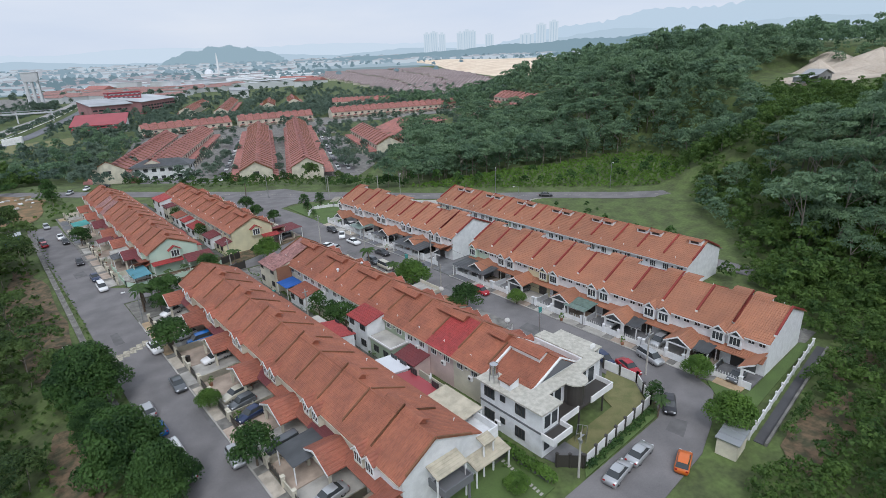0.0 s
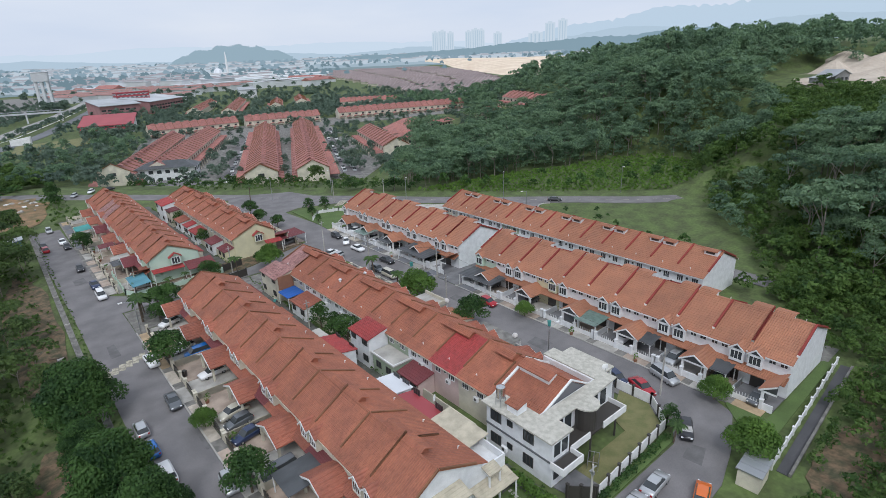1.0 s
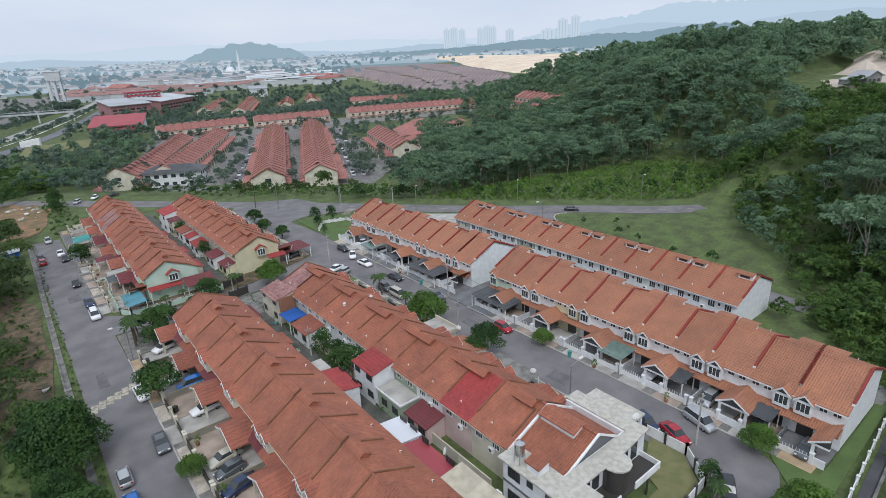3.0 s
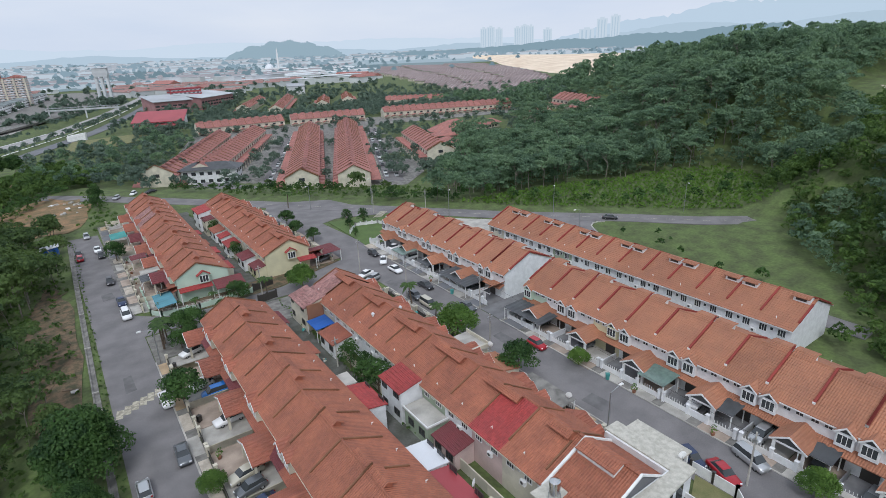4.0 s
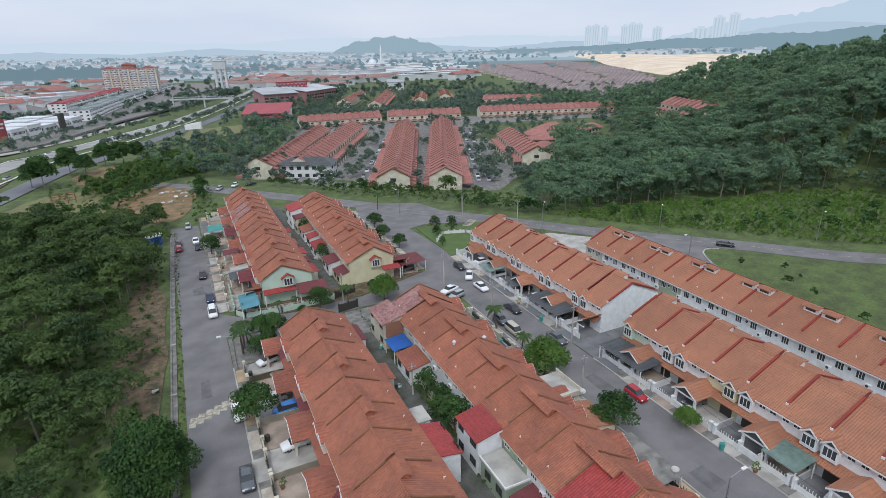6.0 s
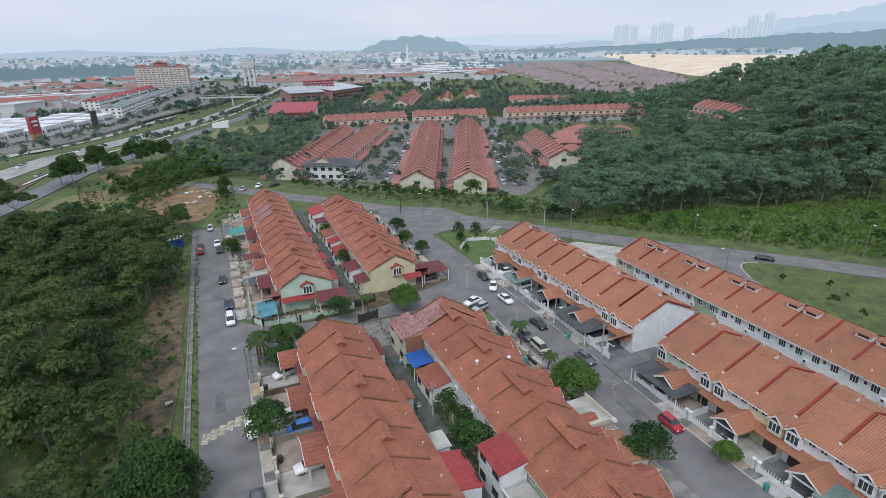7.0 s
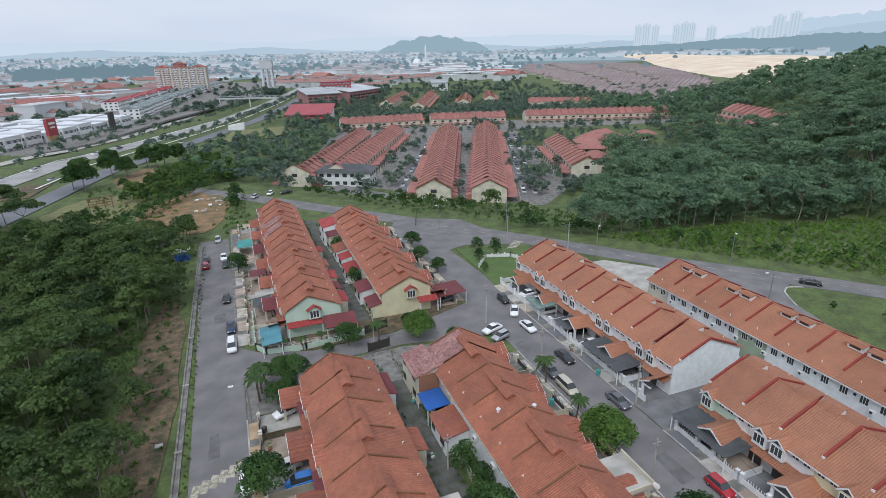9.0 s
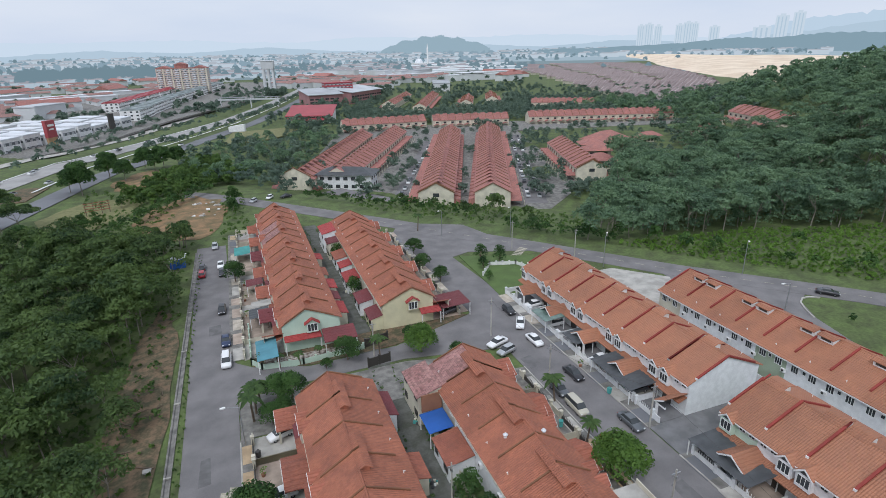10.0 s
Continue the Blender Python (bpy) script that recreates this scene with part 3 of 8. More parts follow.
            s = Shape().prism(g, "x", px + 0.3, px + 0.4)
            part("porch_gable", s, GREY_DARK if new_style else WALL_CREAM, house)
            s = Shape().prism([(edge, z0 - 0.02), (mid, z1 - 0.02), (mid, z1 - 0.26), (edge, z0 - 0.26)], "x", px - 0.06, px + 0.03)
            part("porch_fascia", s, TRIM_WHITE, house)
            e0, e1 = sorted((edge + (0.2 if mirrored is False else -0.2), mid))
            s = Shape().box(px + 0.3, px + 0.55, e0, e1, z0 - 0.42, z0 - 0.14)
            part("porch_beam", s, k["trim"], house)
            cx = edge + (0.5 if not mirrored else -0.5)
            s = Shape().box(px + 0.27, px + 0.58, cx - 0.16, cx + 0.16, 0, z0 - 0.4)
            part("porch_column", s, k["trim"], house)
        # yard
        yard = k["yard"]
        part("yard_slab", Shape().box(-yard, 0, 0.06, W - 0.06, -0.1, 0.07), APRON if not new_style else YARD_GREY, house)
        y = 0 if not mirrored else W
        s = Shape().box(-yard, -0.75, y - 0.07, y + 0.07, 0, 1.15)
        part("boundary_wall", s, k["wall"], house)
        # gate with pillars
        a, b = ys(0.15, 0.55)
        part("gate_pillar", Shape().box(-yard - 0.2, -yard + 0.2, a, b, 0, 1.5).box(-yard - 0.26, -yard + 0.26, a - 0.06, b + 0.06, 1.5, 1.6), k["wall"], house)
        a, b = ys(W - 1.6, W - 1.2)
        part("gate_pillar", Shape().box(-yard - 0.2, -yard + 0.2, a, b, 0, 1.5).box(-yard - 0.26, -yard + 0.26, a - 0.06, b + 0.06, 1.5, 1.6), k["wall"], house)
        a, b = ys(W - 1.2, W)
        part("front_wall", Shape().box(-yard - 0.08, -yard + 0.08, a, b, 0, 1.1), k["wall"], house)
        a, b = ys(0.55, W - 1.6)
        n = 9
        comb = [(a, 0.12), (b, 0.12)]
        for i in range(n, -1, -1):
            m = a + (b - a) * i / n
            h = 1.15 + 0.25 * math.sin(math.pi * i / n)
            comb += [(min(b, m + 0.03), 0.9), (min(b, m + 0.03), h), (max(a, m - 0.03), h), (max(a, m - 0.03), 0.9)]
        s = Shape().prism(comb, "x", -yard - 0.03, -yard + 0.03)
        part("gate", s, TRIM_WHITE if new_style else FRAME_DARK, house, "metal driveway gate")
    # back of the house
    if back:
        for y0, y1, z0, z1 in ((0.85, 1.95, 3.75, 4.85), (3.7, 4.8, 3.75, 4.85)):
            a, b = ys(y0, y1)
            window(house, D, a, b, z0, z1, bars=2, out=1)
        a, b = ys(2.7, 3.15)
        window(house, D, a, b, 4.25, 4.75, bars=0, out=1)
        part("back_wall", Shape().box(D + 2.1, D + 2.25, 0.0, W, 0, 1.6), k["wall"], house)
    # vent pipe that pokes through the tiles
    a, b = ys(W * 0.5, W * 0.5 + 0.12)
    xv = D - 0.9
    zv = E + (D - xv) * fall_back
    s = Shape().tube((xv, a, zv - 0.1), (xv, a, zv + 0.5), 0.05, sides=6).tube((xv, a, zv + 0.42), (xv + 0.2, a, zv + 0.42), 0.05, sides=6)
    part("vent_pipe", s, TRIM_WHITE, house)
    return house


def row(style, W, x, y0, n, facing, label, first_odd, group, front=True, back=True):
    """A row of n houses from y0 upwards. facing: -1 looks to -x, 1 looks to +x. first_odd: the low end of the row is a jack-roof side."""
    made = {}
    out = []
    for i in range(n):
        low_odd = (i % 2 == 0) == first_odd
        end = -1 if i == 0 else (1 if i == n - 1 else 0)
        if facing == -1:
            m = pose(x, y0 + i * W, 0)
            mirrored = not low_odd
            e = end
        else:
            m = pose(x, y0 + (i + 1) * W, 0, 0, 0, 180)
            mirrored = low_odd
            e = -end
        key = (mirrored, e)
        if key in made:
            ob = copy_thing(made[key], m)
        else:
            ob = terrace_house(style, W, mirrored, label, e, True, group, front, back)
            ob.matrix_world = m
            made[key] = ob
        out.append(ob)
    return out


OLD = "cream two-storey terrace house with weathered orange-brown tiled roof"
NEW = "white two-storey terrace house with bright orange tiled roof"
row_b1 = row("old_west", 5.9, 24.6, 34.5, 12, -1, OLD, False, "terrace row by the west street", back=False)
row_a1 = row("old_west", 5.95, 24.3, 128.0, 13, -1, OLD, False, "terrace row beyond the cross street", back=False)
row_b2 = row("old", 5.65, 54.6, 43.0, 11, 1, OLD, True, "terrace row by the east street")
row_a2 = row("old", 5.9, 53.8, 129.4, 10, 1, OLD, False, "terrace row beside the junction")
row_e = row("new", 5.45, 77.5, 19.8, 11, -1, NEW, False, "white terrace row by the east street", back=False)
row_c = row("new", 5.45, 77.8, 86.2, 9, -1, NEW, False, "white terrace row near the main road", back=False)
row_d = row("new", 5.6, 110.6, 41.0, 13, 1, NEW, True, "white terrace row beside the field", front=False)


# ---- trees ----
def leaf_cloud(rng, lobes, per, leaf, flat=0.75, corners=4):
    """Leaf faces over a set of lobes (x, y, z, r): an array (n, corners, 3)."""
    quads = []
    for x, y, z, r in lobes:
        n = max(6, int(per * r * r))
        d = rng.normal(size=(n, 3))
        d /= np.linalg.norm(d, axis=1)[:, None]
        d[:, 2] = np.where(d[:, 2] < -0.35, -d[:, 2], d[:, 2])
        c = d * (r * rng.uniform(0.72, 1.08, size=(n, 1)))
        c[:, 2] *= flat
        c += (x, y, z)
        nrm = d + rng.normal(size=(n, 3)) * 0.55 + (0, 0, 0.35)
        nrm /= np.linalg.norm(nrm, axis=1)[:, None]
        t = np.cross(nrm, rng.normal(size=(n, 3)))
        t /= np.linalg.norm(t, axis=1)[:, None] + 1e-9
        b = np.cross(nrm, t)
        s = leaf * rng.uniform(0.6, 1.3, size=(n, 1))
        u, w = t * s, b * s * 0.62
        if corners == 3:
            q = np.stack([c - u - w * 0.8, c + u, c - 0.3 * u + w * 1.3], 1)
        else:
            q = np.stack([c - u, c - 0.1 * u - w, c + u, c + 0.15 * u + w], 1)
        quads.append(q)
    return np.concatenate(quads)


def crown_lobes(rng, radius, height, many, base):
    """Lobes spread over a rounded crown with an uneven outline."""
    out = []
    for i in range(many):
        a = 2 * math.pi * (i * 0.618 + rng.uniform(0, 0.2))
        f = math.sqrt((i + 0.5) / many)
        r = radius * rng.uniform(0.36, 0.54) * (1.1 - 0.3 * f)
        out.append((radius * 0.72 * f * math.cos(a), radius * 0.72 * f * math.sin(a), base + height * (1 - 0.75 * f * f) * rng.uniform(0.8, 1.05), r))
    return out


def umbrella_lobes(rng, radius, height, many=12):
    """Flat tiers of a spreading crown, the widest on top."""
    out = []
    for i in range(many):
        a = 2 * math.pi * (i * 0.618 + rng.uniform(0, 0.25))
        f = math.sqrt((i + 0.5) / many)
        out.append((radius * 0.85 * f * math.cos(a), radius * 0.85 * f * math.sin(a), height * (0.95 - 0.2 * f * f) * rng.uniform(0.88, 1.04), radius * rng.uniform(0.26, 0.42)))
    return out


def quad_mesh(name, quads, mat):
    k = quads.shape[1]
    return fast_mesh(name, quads.reshape(-1, 3), np.arange(len(quads) * k).reshape(-1, k), mat)


def trunk_shape(rng, height, thick, lobes):
    s = Shape()
    lean = rng.uniform(-0.06, 0.06, 2) * height
    fork = (lean[0] * 0.5, lean[1] * 0.5, height * 0.55)
    s.tube((0, 0, -0.4), fork, thick, thick * 0.7)
    for x, y, z, r in lobes[::2]:
        s.tube(fork, (x * 0.85, y * 0.85, z), thick * 0.45, thick * 0.12, sides=5)
    return s


def broad_tree(name, seed, radius, height, mat, label, per=26, leaf=0.42, many=14, group="", trunk_part=0.34):
    rng = np.random.default_rng(seed)
    base = height * trunk_part
    lobes = crown_lobes(rng, radius, height - base - radius * 0.2, many, base)
    tree = thing(name, Matrix(), label, "tree", group)
    part("trunk", trunk_shape(rng, base + 1, 0.03 * height, lobes), BARK, tree)
    crown = new("crown", quad_mesh("crown", leaf_cloud(rng, lobes, per, leaf), mat))
    crown.parent = tree
    return tree


def palm_tree(seed, height, label, group=""):
    rng = np.random.default_rng(seed)
    tree = thing("palm_tree", Matrix(), label, "tree", group)
    s = Shape()
    lean = rng.uniform(-0.25, 0.25, 2)
    s.tube((0, 0, -0.2), (lean[0], lean[1], height * 0.6), 0.16, 0.13).tube((lean[0], lean[1], height * 0.6), (lean[0] * 1.5, lean[1] * 1.5, height), 0.13, 0.1)
    part("trunk", s, BARK, tree)
    s = Shape()
    for i in range(15):
        a = i * 2.4
        up = rng.uniform(0.25, 1.1)
        length = rng.uniform(1.7, 2.3)
        prev = None
        for q in range(7):
            f = q / 6
            r = length * f * (1 - 0.12 * f)
            z = height + up * length * f * 0.7 - 0.75 * length * f * f
            c = Vector((lean[0] * 1.5 + r * math.cos(a), lean[1] * 1.5 + r * math.sin(a), z))
            w = 0.34 * math.sin(math.pi * min(0.97, f * 0.85 + 0.12))
            side = Vector((-math.sin(a), math.cos(a), 0)) * w
            now = (c + side - Vector((0, 0, w * 0.6)), c, c - side - Vector((0, 0, w * 0.6)))
            if prev:
                s.poly(prev[0], prev[1], now[1], now[0])
                s.poly(prev[1], prev[2], now[2], now[1])
            prev = now
    part("fronds", s, LEAF_PALM, tree)
    return tree


def plant(proto, spots, rng):
    """The first spot takes the tree itself, the others copies, each turned and sized a little differently."""
    for i, (x, y, size) in enumerate(spots):
        m = pose(x, y, level(x, y), 0, 0, rng.uniform(0, 360))
        ob = proto if i == 0 else copy_thing(proto, m)
        ob.matrix_world = m
        ob.scale = (size * rng.uniform(0.92, 1.08), size * rng.uniform(0.92, 1.08), size)


# ---- woods ----
def wood(name, spots, mat, seed, label, per=14, leaf=0.75, height=(7, 12), kinds=5, many=9, base=0.36, spread=0, trunks=""):
    """Many crowns joined into one mass. spots: x, y, size. spread: how many of the kinds are flat-topped; trunks: a name for the stems beneath."""
    rng = np.random.default_rng(seed)
    forms = []
    for k in range(kinds):
        h = rng.uniform(*height)
        if k < spread:
            lobes = umbrella_lobes(rng, h * rng.uniform(0.46, 0.62), h * 1.08)
            forms.append((leaf_cloud(rng, lobes, per, leaf, flat=0.34, corners=3), lobes, h))
        else:
            lobes = crown_lobes(rng, h * rng.uniform(0.36, 0.5), h * (0.91 - base), many, h * base)
            forms.append((leaf_cloud(rng, lobes, per, leaf, flat=0.62, corners=3), lobes, h))
    out = []
    stems = Shape()
    for x, y, size in spots:
        q, lobes, h = forms[rng.integers(kinds)]
        a = rng.uniform(0, 2 * math.pi)
        c, s = math.cos(a) * size, math.sin(a) * size
        up = size * rng.uniform(0.85, 1.15)
        z = level(x, y)
        turned = np.stack([q[..., 0] * c - q[..., 1] * s, q[..., 0] * s + q[..., 1] * c, q[..., 2] * up], -1)
        out.append(turned + (x, y, z))
        if trunks:
            fork = (x + rng.uniform(-0.5, 0.5), y + rng.uniform(-0.5, 0.5), z + h * up * 0.5)
            stems.tube((x, y, z - 0.5), fork, 0.016 * h * size, 0.011 * h * size, sides=5)
            for u, v, w, r in lobes[2::3]:
                stems.tube(fork, (x + 0.9 * (u * c - v * s), y + 0.9 * (u * s + v * c), z + w * up), 0.008 * h * size, 0.003 * h * size, sides=4)
    if trunks:
        solid(trunks, stems, BARK_PALE, "pale slender stems and limbs beneath the leaves", "trunks", kind="stuff")
    return tagged(new(name, quad_mesh(name, np.concatenate(out), mat)), label, "woods", kind="stuff")


def scatter(seed, x0, x1, y0, y1, gap, keep, size=(0.7, 1.3)):
    """Jittered spots on a grid where keep(x, y) holds."""
    rng = np.random.default_rng(seed)
    spots = []
    for gx in np.arange(x0, x1, gap):
        for gy in np.arange(y0, y1, gap):
            x, y = gx + rng.uniform(-0.5, 0.5) * gap, gy + rng.uniform(-0.5, 0.5) * gap
            if keep(x, y):
                spots.append((x, y, rng.uniform(*size)))
    return spots


def road_side(x, y):
    """Distance past the main road's centre line, to the north-east."""
    return (x - 97) * 0.73 + (y - 154.5) * 0.68


def inside(x, y, pts):
    """Whether a point lies in an outline."""
    hit = False
    for (xa, ya), (xb, yb) in zip(pts, pts[1:] + pts[:1]):
        if (ya > y) != (yb > y) and x < xa + (y - ya) * (xb - xa) / (yb - ya):
            hit = not hit
    return hit


MEADOW = [(119, 36), (126, 43), (137, 49), (147, 60), (164, 73), (176, 80), (150, 102), (120, 136), (108, 128)]
CLEARING = [(116, 152), (138, 152), (165, 150), (180, 139), (207, 132), (224, 122), (218, 100), (190, 92), (178, 78), (150, 100)]
SCRUB = [(116, 33), (126, 43), (140, 50), (160, 70), (178, 78), (190, 92), (214, 98), (206, 78), (184, 58), (160, 46), (138, 38), (124, 30)]


QUARRY_SLOPE = [(178, 38), (182, 62), (206, 72), (268, 98), (300, 104), (340, 96), (340, 52), (290, 44), (230, 38)]


def near_line(x, y, a, b, r):
    """Whether a point lies within r of the line from a to b."""
    p, a, b = Vector((x, y)), Vector(a), Vector(b)
    f = max(0.0, min(1.0, (p - a).dot(b - a) / (b - a).length_squared))
    return (p - a - (b - a) * f).length < r


def hill_wood(x, y):
    p = x - 0.72 * y
    d = road_side(x, y)
    if inside(x, y, MEADOW) or inside(x, y, CLEARING) or (d < 13 and y > 70) or (x < 121 and d < 11):
        return False
    if (x < 112 and y < 34) or (x < 128 and y < 30 and (x * 11.3 + y * 5.9) % 5 > 0.8):
        return False
    if inside(x, y, SCRUB):
        return (x * 13.7 + y * 7.3) % 5 < 0.7
    if y > 160 and (x - 109) * 57 - (y - 169) * 50 < 650:
        return False
    if math.hypot((x - 296) / 46, (y - 78) / 30) < 1 or inside(x, y, QUARRY_SLOPE):
        return False
    if near_line(x, y, (297, 240), (326, 332), 15):
        return False
    if x > 205 and y > 225 and p < 60 and x < 286:
        return False
    return p > 8 or (d > 12 and x < 200 and y < 205)


def near_hill(x, y):
    return hill_wood(x, y) and x - 0.72 * y < 150


wood("hill_woods", scatter(3, 90, 300, -60, 300, 6.6, near_hill, (0.6, 1.15)), LEAF_HILL_HAZE, 21, "dense dark green woods on the hillside", per=15, leaf=0.44, height=(9.5, 16.0), kinds=12, many=12, base=0.3, spread=5, trunks="hill_wood_stems")
wood("upper_hill_woods", scatter(31, 150, 345, -60, 320, 7.2, lambda x, y: hill_wood(x, y) and (x - 0.72 * y >= 150 or x >= 300), (0.65, 1.25)), LEAF_HILL_HAZE, 61, "dense dark green woods high on the hill", per=10.5, leaf=0.53, height=(9, 14), kinds=9, many=10, spread=2, base=0.25)
wood("hilltop_woods", scatter(4, 345, 620, -100, 520, 11.0, lambda x, y: (x < 440 or (x * 3.3 + y * 1.9) % 3 < 1.3) and x - 0.72 * y > -40 and not (x < 352 and 60 < y < 98), (0.8, 1.5)), LEAF_HILL_HAZE, 22, "dark green woods on the hilltop", per=7, leaf=0.8, height=(8, 12), many=9, base=0.0)
wood("emergent_tree", [(296, 159, 1.25)], LEAF_HILL_HAZE, 71, "tall tree standing above the hilltop canopy", per=20, leaf=0.5, height=(15.5, 16), kinds=1, many=10, base=0.55, trunks="emergent_stem")
wood("hill_understorey", scatter(32, 135, 300, 24, 245, 5.0, lambda x, y: hill_wood(x, y) and x - 0.72 * y > 8, (0.8, 1.4)), LEAF_HILL_HAZE, 62, "young trees and undergrowth between the hill trees", per=20, leaf=0.42, height=(4, 7), kinds=6, many=7, base=0.15)
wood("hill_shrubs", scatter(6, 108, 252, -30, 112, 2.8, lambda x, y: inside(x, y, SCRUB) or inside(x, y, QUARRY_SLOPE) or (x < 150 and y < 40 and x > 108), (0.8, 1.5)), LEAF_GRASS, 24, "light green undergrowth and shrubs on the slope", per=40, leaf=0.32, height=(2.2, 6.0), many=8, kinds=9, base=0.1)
wood("slope_trees", [(140, 38, 1.0), (147, 33, 1.15), (152, 38, 1.0), (138, 27, 1.0), (146, 24, 1.1), (156, 30, 1.2), (160, 40, 1.0), (131, 20, 0.9), (140, 16, 1.1), (167, 47, 0.9), (120, 12, 0.7), (126, 22, 0.6)], LEAF_HILL_HAZE, 72, "tall feathery trees with pale forking limbs on the slope", per=26, leaf=0.3, height=(12, 15), kinds=4, spread=4, trunks="slope_tree_stems")
wood("wood_edge_shrubs", scatter(36, 96, 236, 84, 200, 2.6, lambda x, y: 10.5 < road_side(x, y) < 17 and not inside(x, y, CLEARING) and x < 150), LEAF_TREE, 66, "tangled shrubs and creepers along the wood's edge", per=40, leaf=0.32, height=(1.6, 4.2), many=7)
wood("south_shrubs", scatter(10, 50, 124, -30, 36, 1.8, lambda x, y: (y < 13.4 + (x - 62) * 0.06 and not (63 < x < 77 and 9 < y < 12.8 and (x * 5 + y * 3) % 4 > 0.7) and not (58 < x < 62 and y > 11)) or (x > 94 and y < 0.9 * (x - 72) and y < 34 and x < 121), (0.8, 1.45)), LEAF_GRASS, 34, "dense green creepers and shrubs below the hill", per=95, leaf=0.19, height=(1.8, 4.6), many=8, kinds=9, base=0.1)
wood("field_bushes", [(128.7, 96.1, 0.9), (134, 89.2, 0.75), (126.9, 83.7, 0.8), (125.9, 77.6, 0.9), (132.9, 84.8, 0.5), (148, 118, 1.3), (152, 113, 1.1), (157, 112, 1.5), (144, 122, 1.2), (163, 108, 2.0), (171, 101, 1.5), (181, 90, 2.0), (176, 95, 1.6), (122, 66, 1.0), (124, 58, 1.0), (160, 132, 1.2), (185, 112, 2.0), (196, 104, 2.0), (139, 130, 1.6), (135, 136, 1.8), (130, 141, 1.8), (125, 147, 2.0)], LEAF_TREE, 25, "dark green bushes in the grassy field", per=44, leaf=0.34, height=(2.6, 3.8), many=8)
wood("field_grass", scatter(8, 104, 226, 76, 166, 1.5, lambda x, y: inside(x, y, CLEARING) and road_side(x, y) > 9, (0.8, 2.0)), LEAF_FIELD, 26, "bright green grass in the clearing", per=40, leaf=0.22, height=(0.3, 0.75), many=5)
wood("clearing_scrub", scatter(40, 104, 226, 76, 166, 4.2, lambda x, y: inside(x, y, CLEARING) and road_side(x, y) > 10 and (road_side(x, y) < 17 or x < 136) and (x * 3.7 + y * 2.3) % 4 < 1.7, (0.6, 1.6)), LEAF_GRASS, 73, "rough dark shrubs and creepers in the clearing", per=40, leaf=0.26, height=(1.0, 3.0), many=6)
wood("roadside_hedge", [(43 + 50 * i / 60 + 0.8 * math.sin(i * 5.1), 243 - 48 * i / 60 + 0.8 * math.cos(i * 3.3), 0.8 + 0.35 * math.sin(i * 2.7)) for i in range(61)], LEAF_TREE, 28, "row of small trees and hedge along the main road", per=40, leaf=0.3, height=(2.2, 4.2), many=7)
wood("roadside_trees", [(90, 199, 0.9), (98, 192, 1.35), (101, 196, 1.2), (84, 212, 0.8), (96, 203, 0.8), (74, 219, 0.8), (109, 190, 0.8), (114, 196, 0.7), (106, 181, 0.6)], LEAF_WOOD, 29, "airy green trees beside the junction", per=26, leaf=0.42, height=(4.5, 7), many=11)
wood("boundary_trees", [(-25 + 34 * i / 20 + 0.7 * math.sin(i * 2.2), 222 + 45 * i / 20 + 0.7 * math.sin(i * 4.0), 0.9 + 0.2 * math.sin(i * 3.1)) for i in range(21)], LEAF_TREE, 30, "row of young trees along a boundary", per=36, leaf=0.32, height=(4.2, 6.0), many=8)
wood("highway_trees_large", [(-44, 304, 1.0), (-50, 311, 0.85), (-38, 333, 0.95), (-31, 328, 0.8), (-25, 354, 0.95), (-17, 357, 1.0), (-10, 361, 0.9), (-20, 346, 0.7)], LEAF_TREE, 67, "large dark spreading trees beside the highway", per=42, leaf=0.42, height=(13.5, 16), kinds=6, many=26, base=0.26, trunks="highway_tree_stems")
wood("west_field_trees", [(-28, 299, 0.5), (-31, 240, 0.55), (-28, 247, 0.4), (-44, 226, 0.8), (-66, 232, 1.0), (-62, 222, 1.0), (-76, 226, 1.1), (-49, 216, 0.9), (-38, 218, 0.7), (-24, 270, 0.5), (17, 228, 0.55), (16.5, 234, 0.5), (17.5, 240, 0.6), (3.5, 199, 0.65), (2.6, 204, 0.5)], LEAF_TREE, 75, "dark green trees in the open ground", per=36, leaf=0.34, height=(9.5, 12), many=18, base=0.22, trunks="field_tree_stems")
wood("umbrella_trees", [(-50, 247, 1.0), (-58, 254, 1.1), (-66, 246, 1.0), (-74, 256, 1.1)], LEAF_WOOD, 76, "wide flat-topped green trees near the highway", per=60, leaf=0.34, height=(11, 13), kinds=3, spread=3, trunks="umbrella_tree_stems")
THICKET = [(-24, 272), (-10, 258), (6, 270), (20, 290), (24, 320), (14, 350), (2, 372), (-6, 350), (-8, 320), (-18, 300)]
wood("west_thicket", scatter(37, -26, 26, 256, 374, 3.6, lambda x, y: inside(x, y, THICKET), (0.6, 1.4)), LEAF_GRASS, 68, "light green thicket between road and highway", per=60, leaf=0.36, height=(3.2, 6.4), many=9, base=0.1)
wood("verge_shrubs", scatter(77, -56, -4, 224, 300, 5.0, lambda x, y: x < -14 + (y - 224) * 0.25 and x > -48 + (y - 262) * 0.1 and (x * 2.3 + y * 1.7) % 5 < 2.4, (0.5, 1.3)), LEAF_GRASS, 78, "scattered shrubs in the rough grass", per=46, leaf=0.28, height=(1.5, 3.4), many=7, base=0.08)


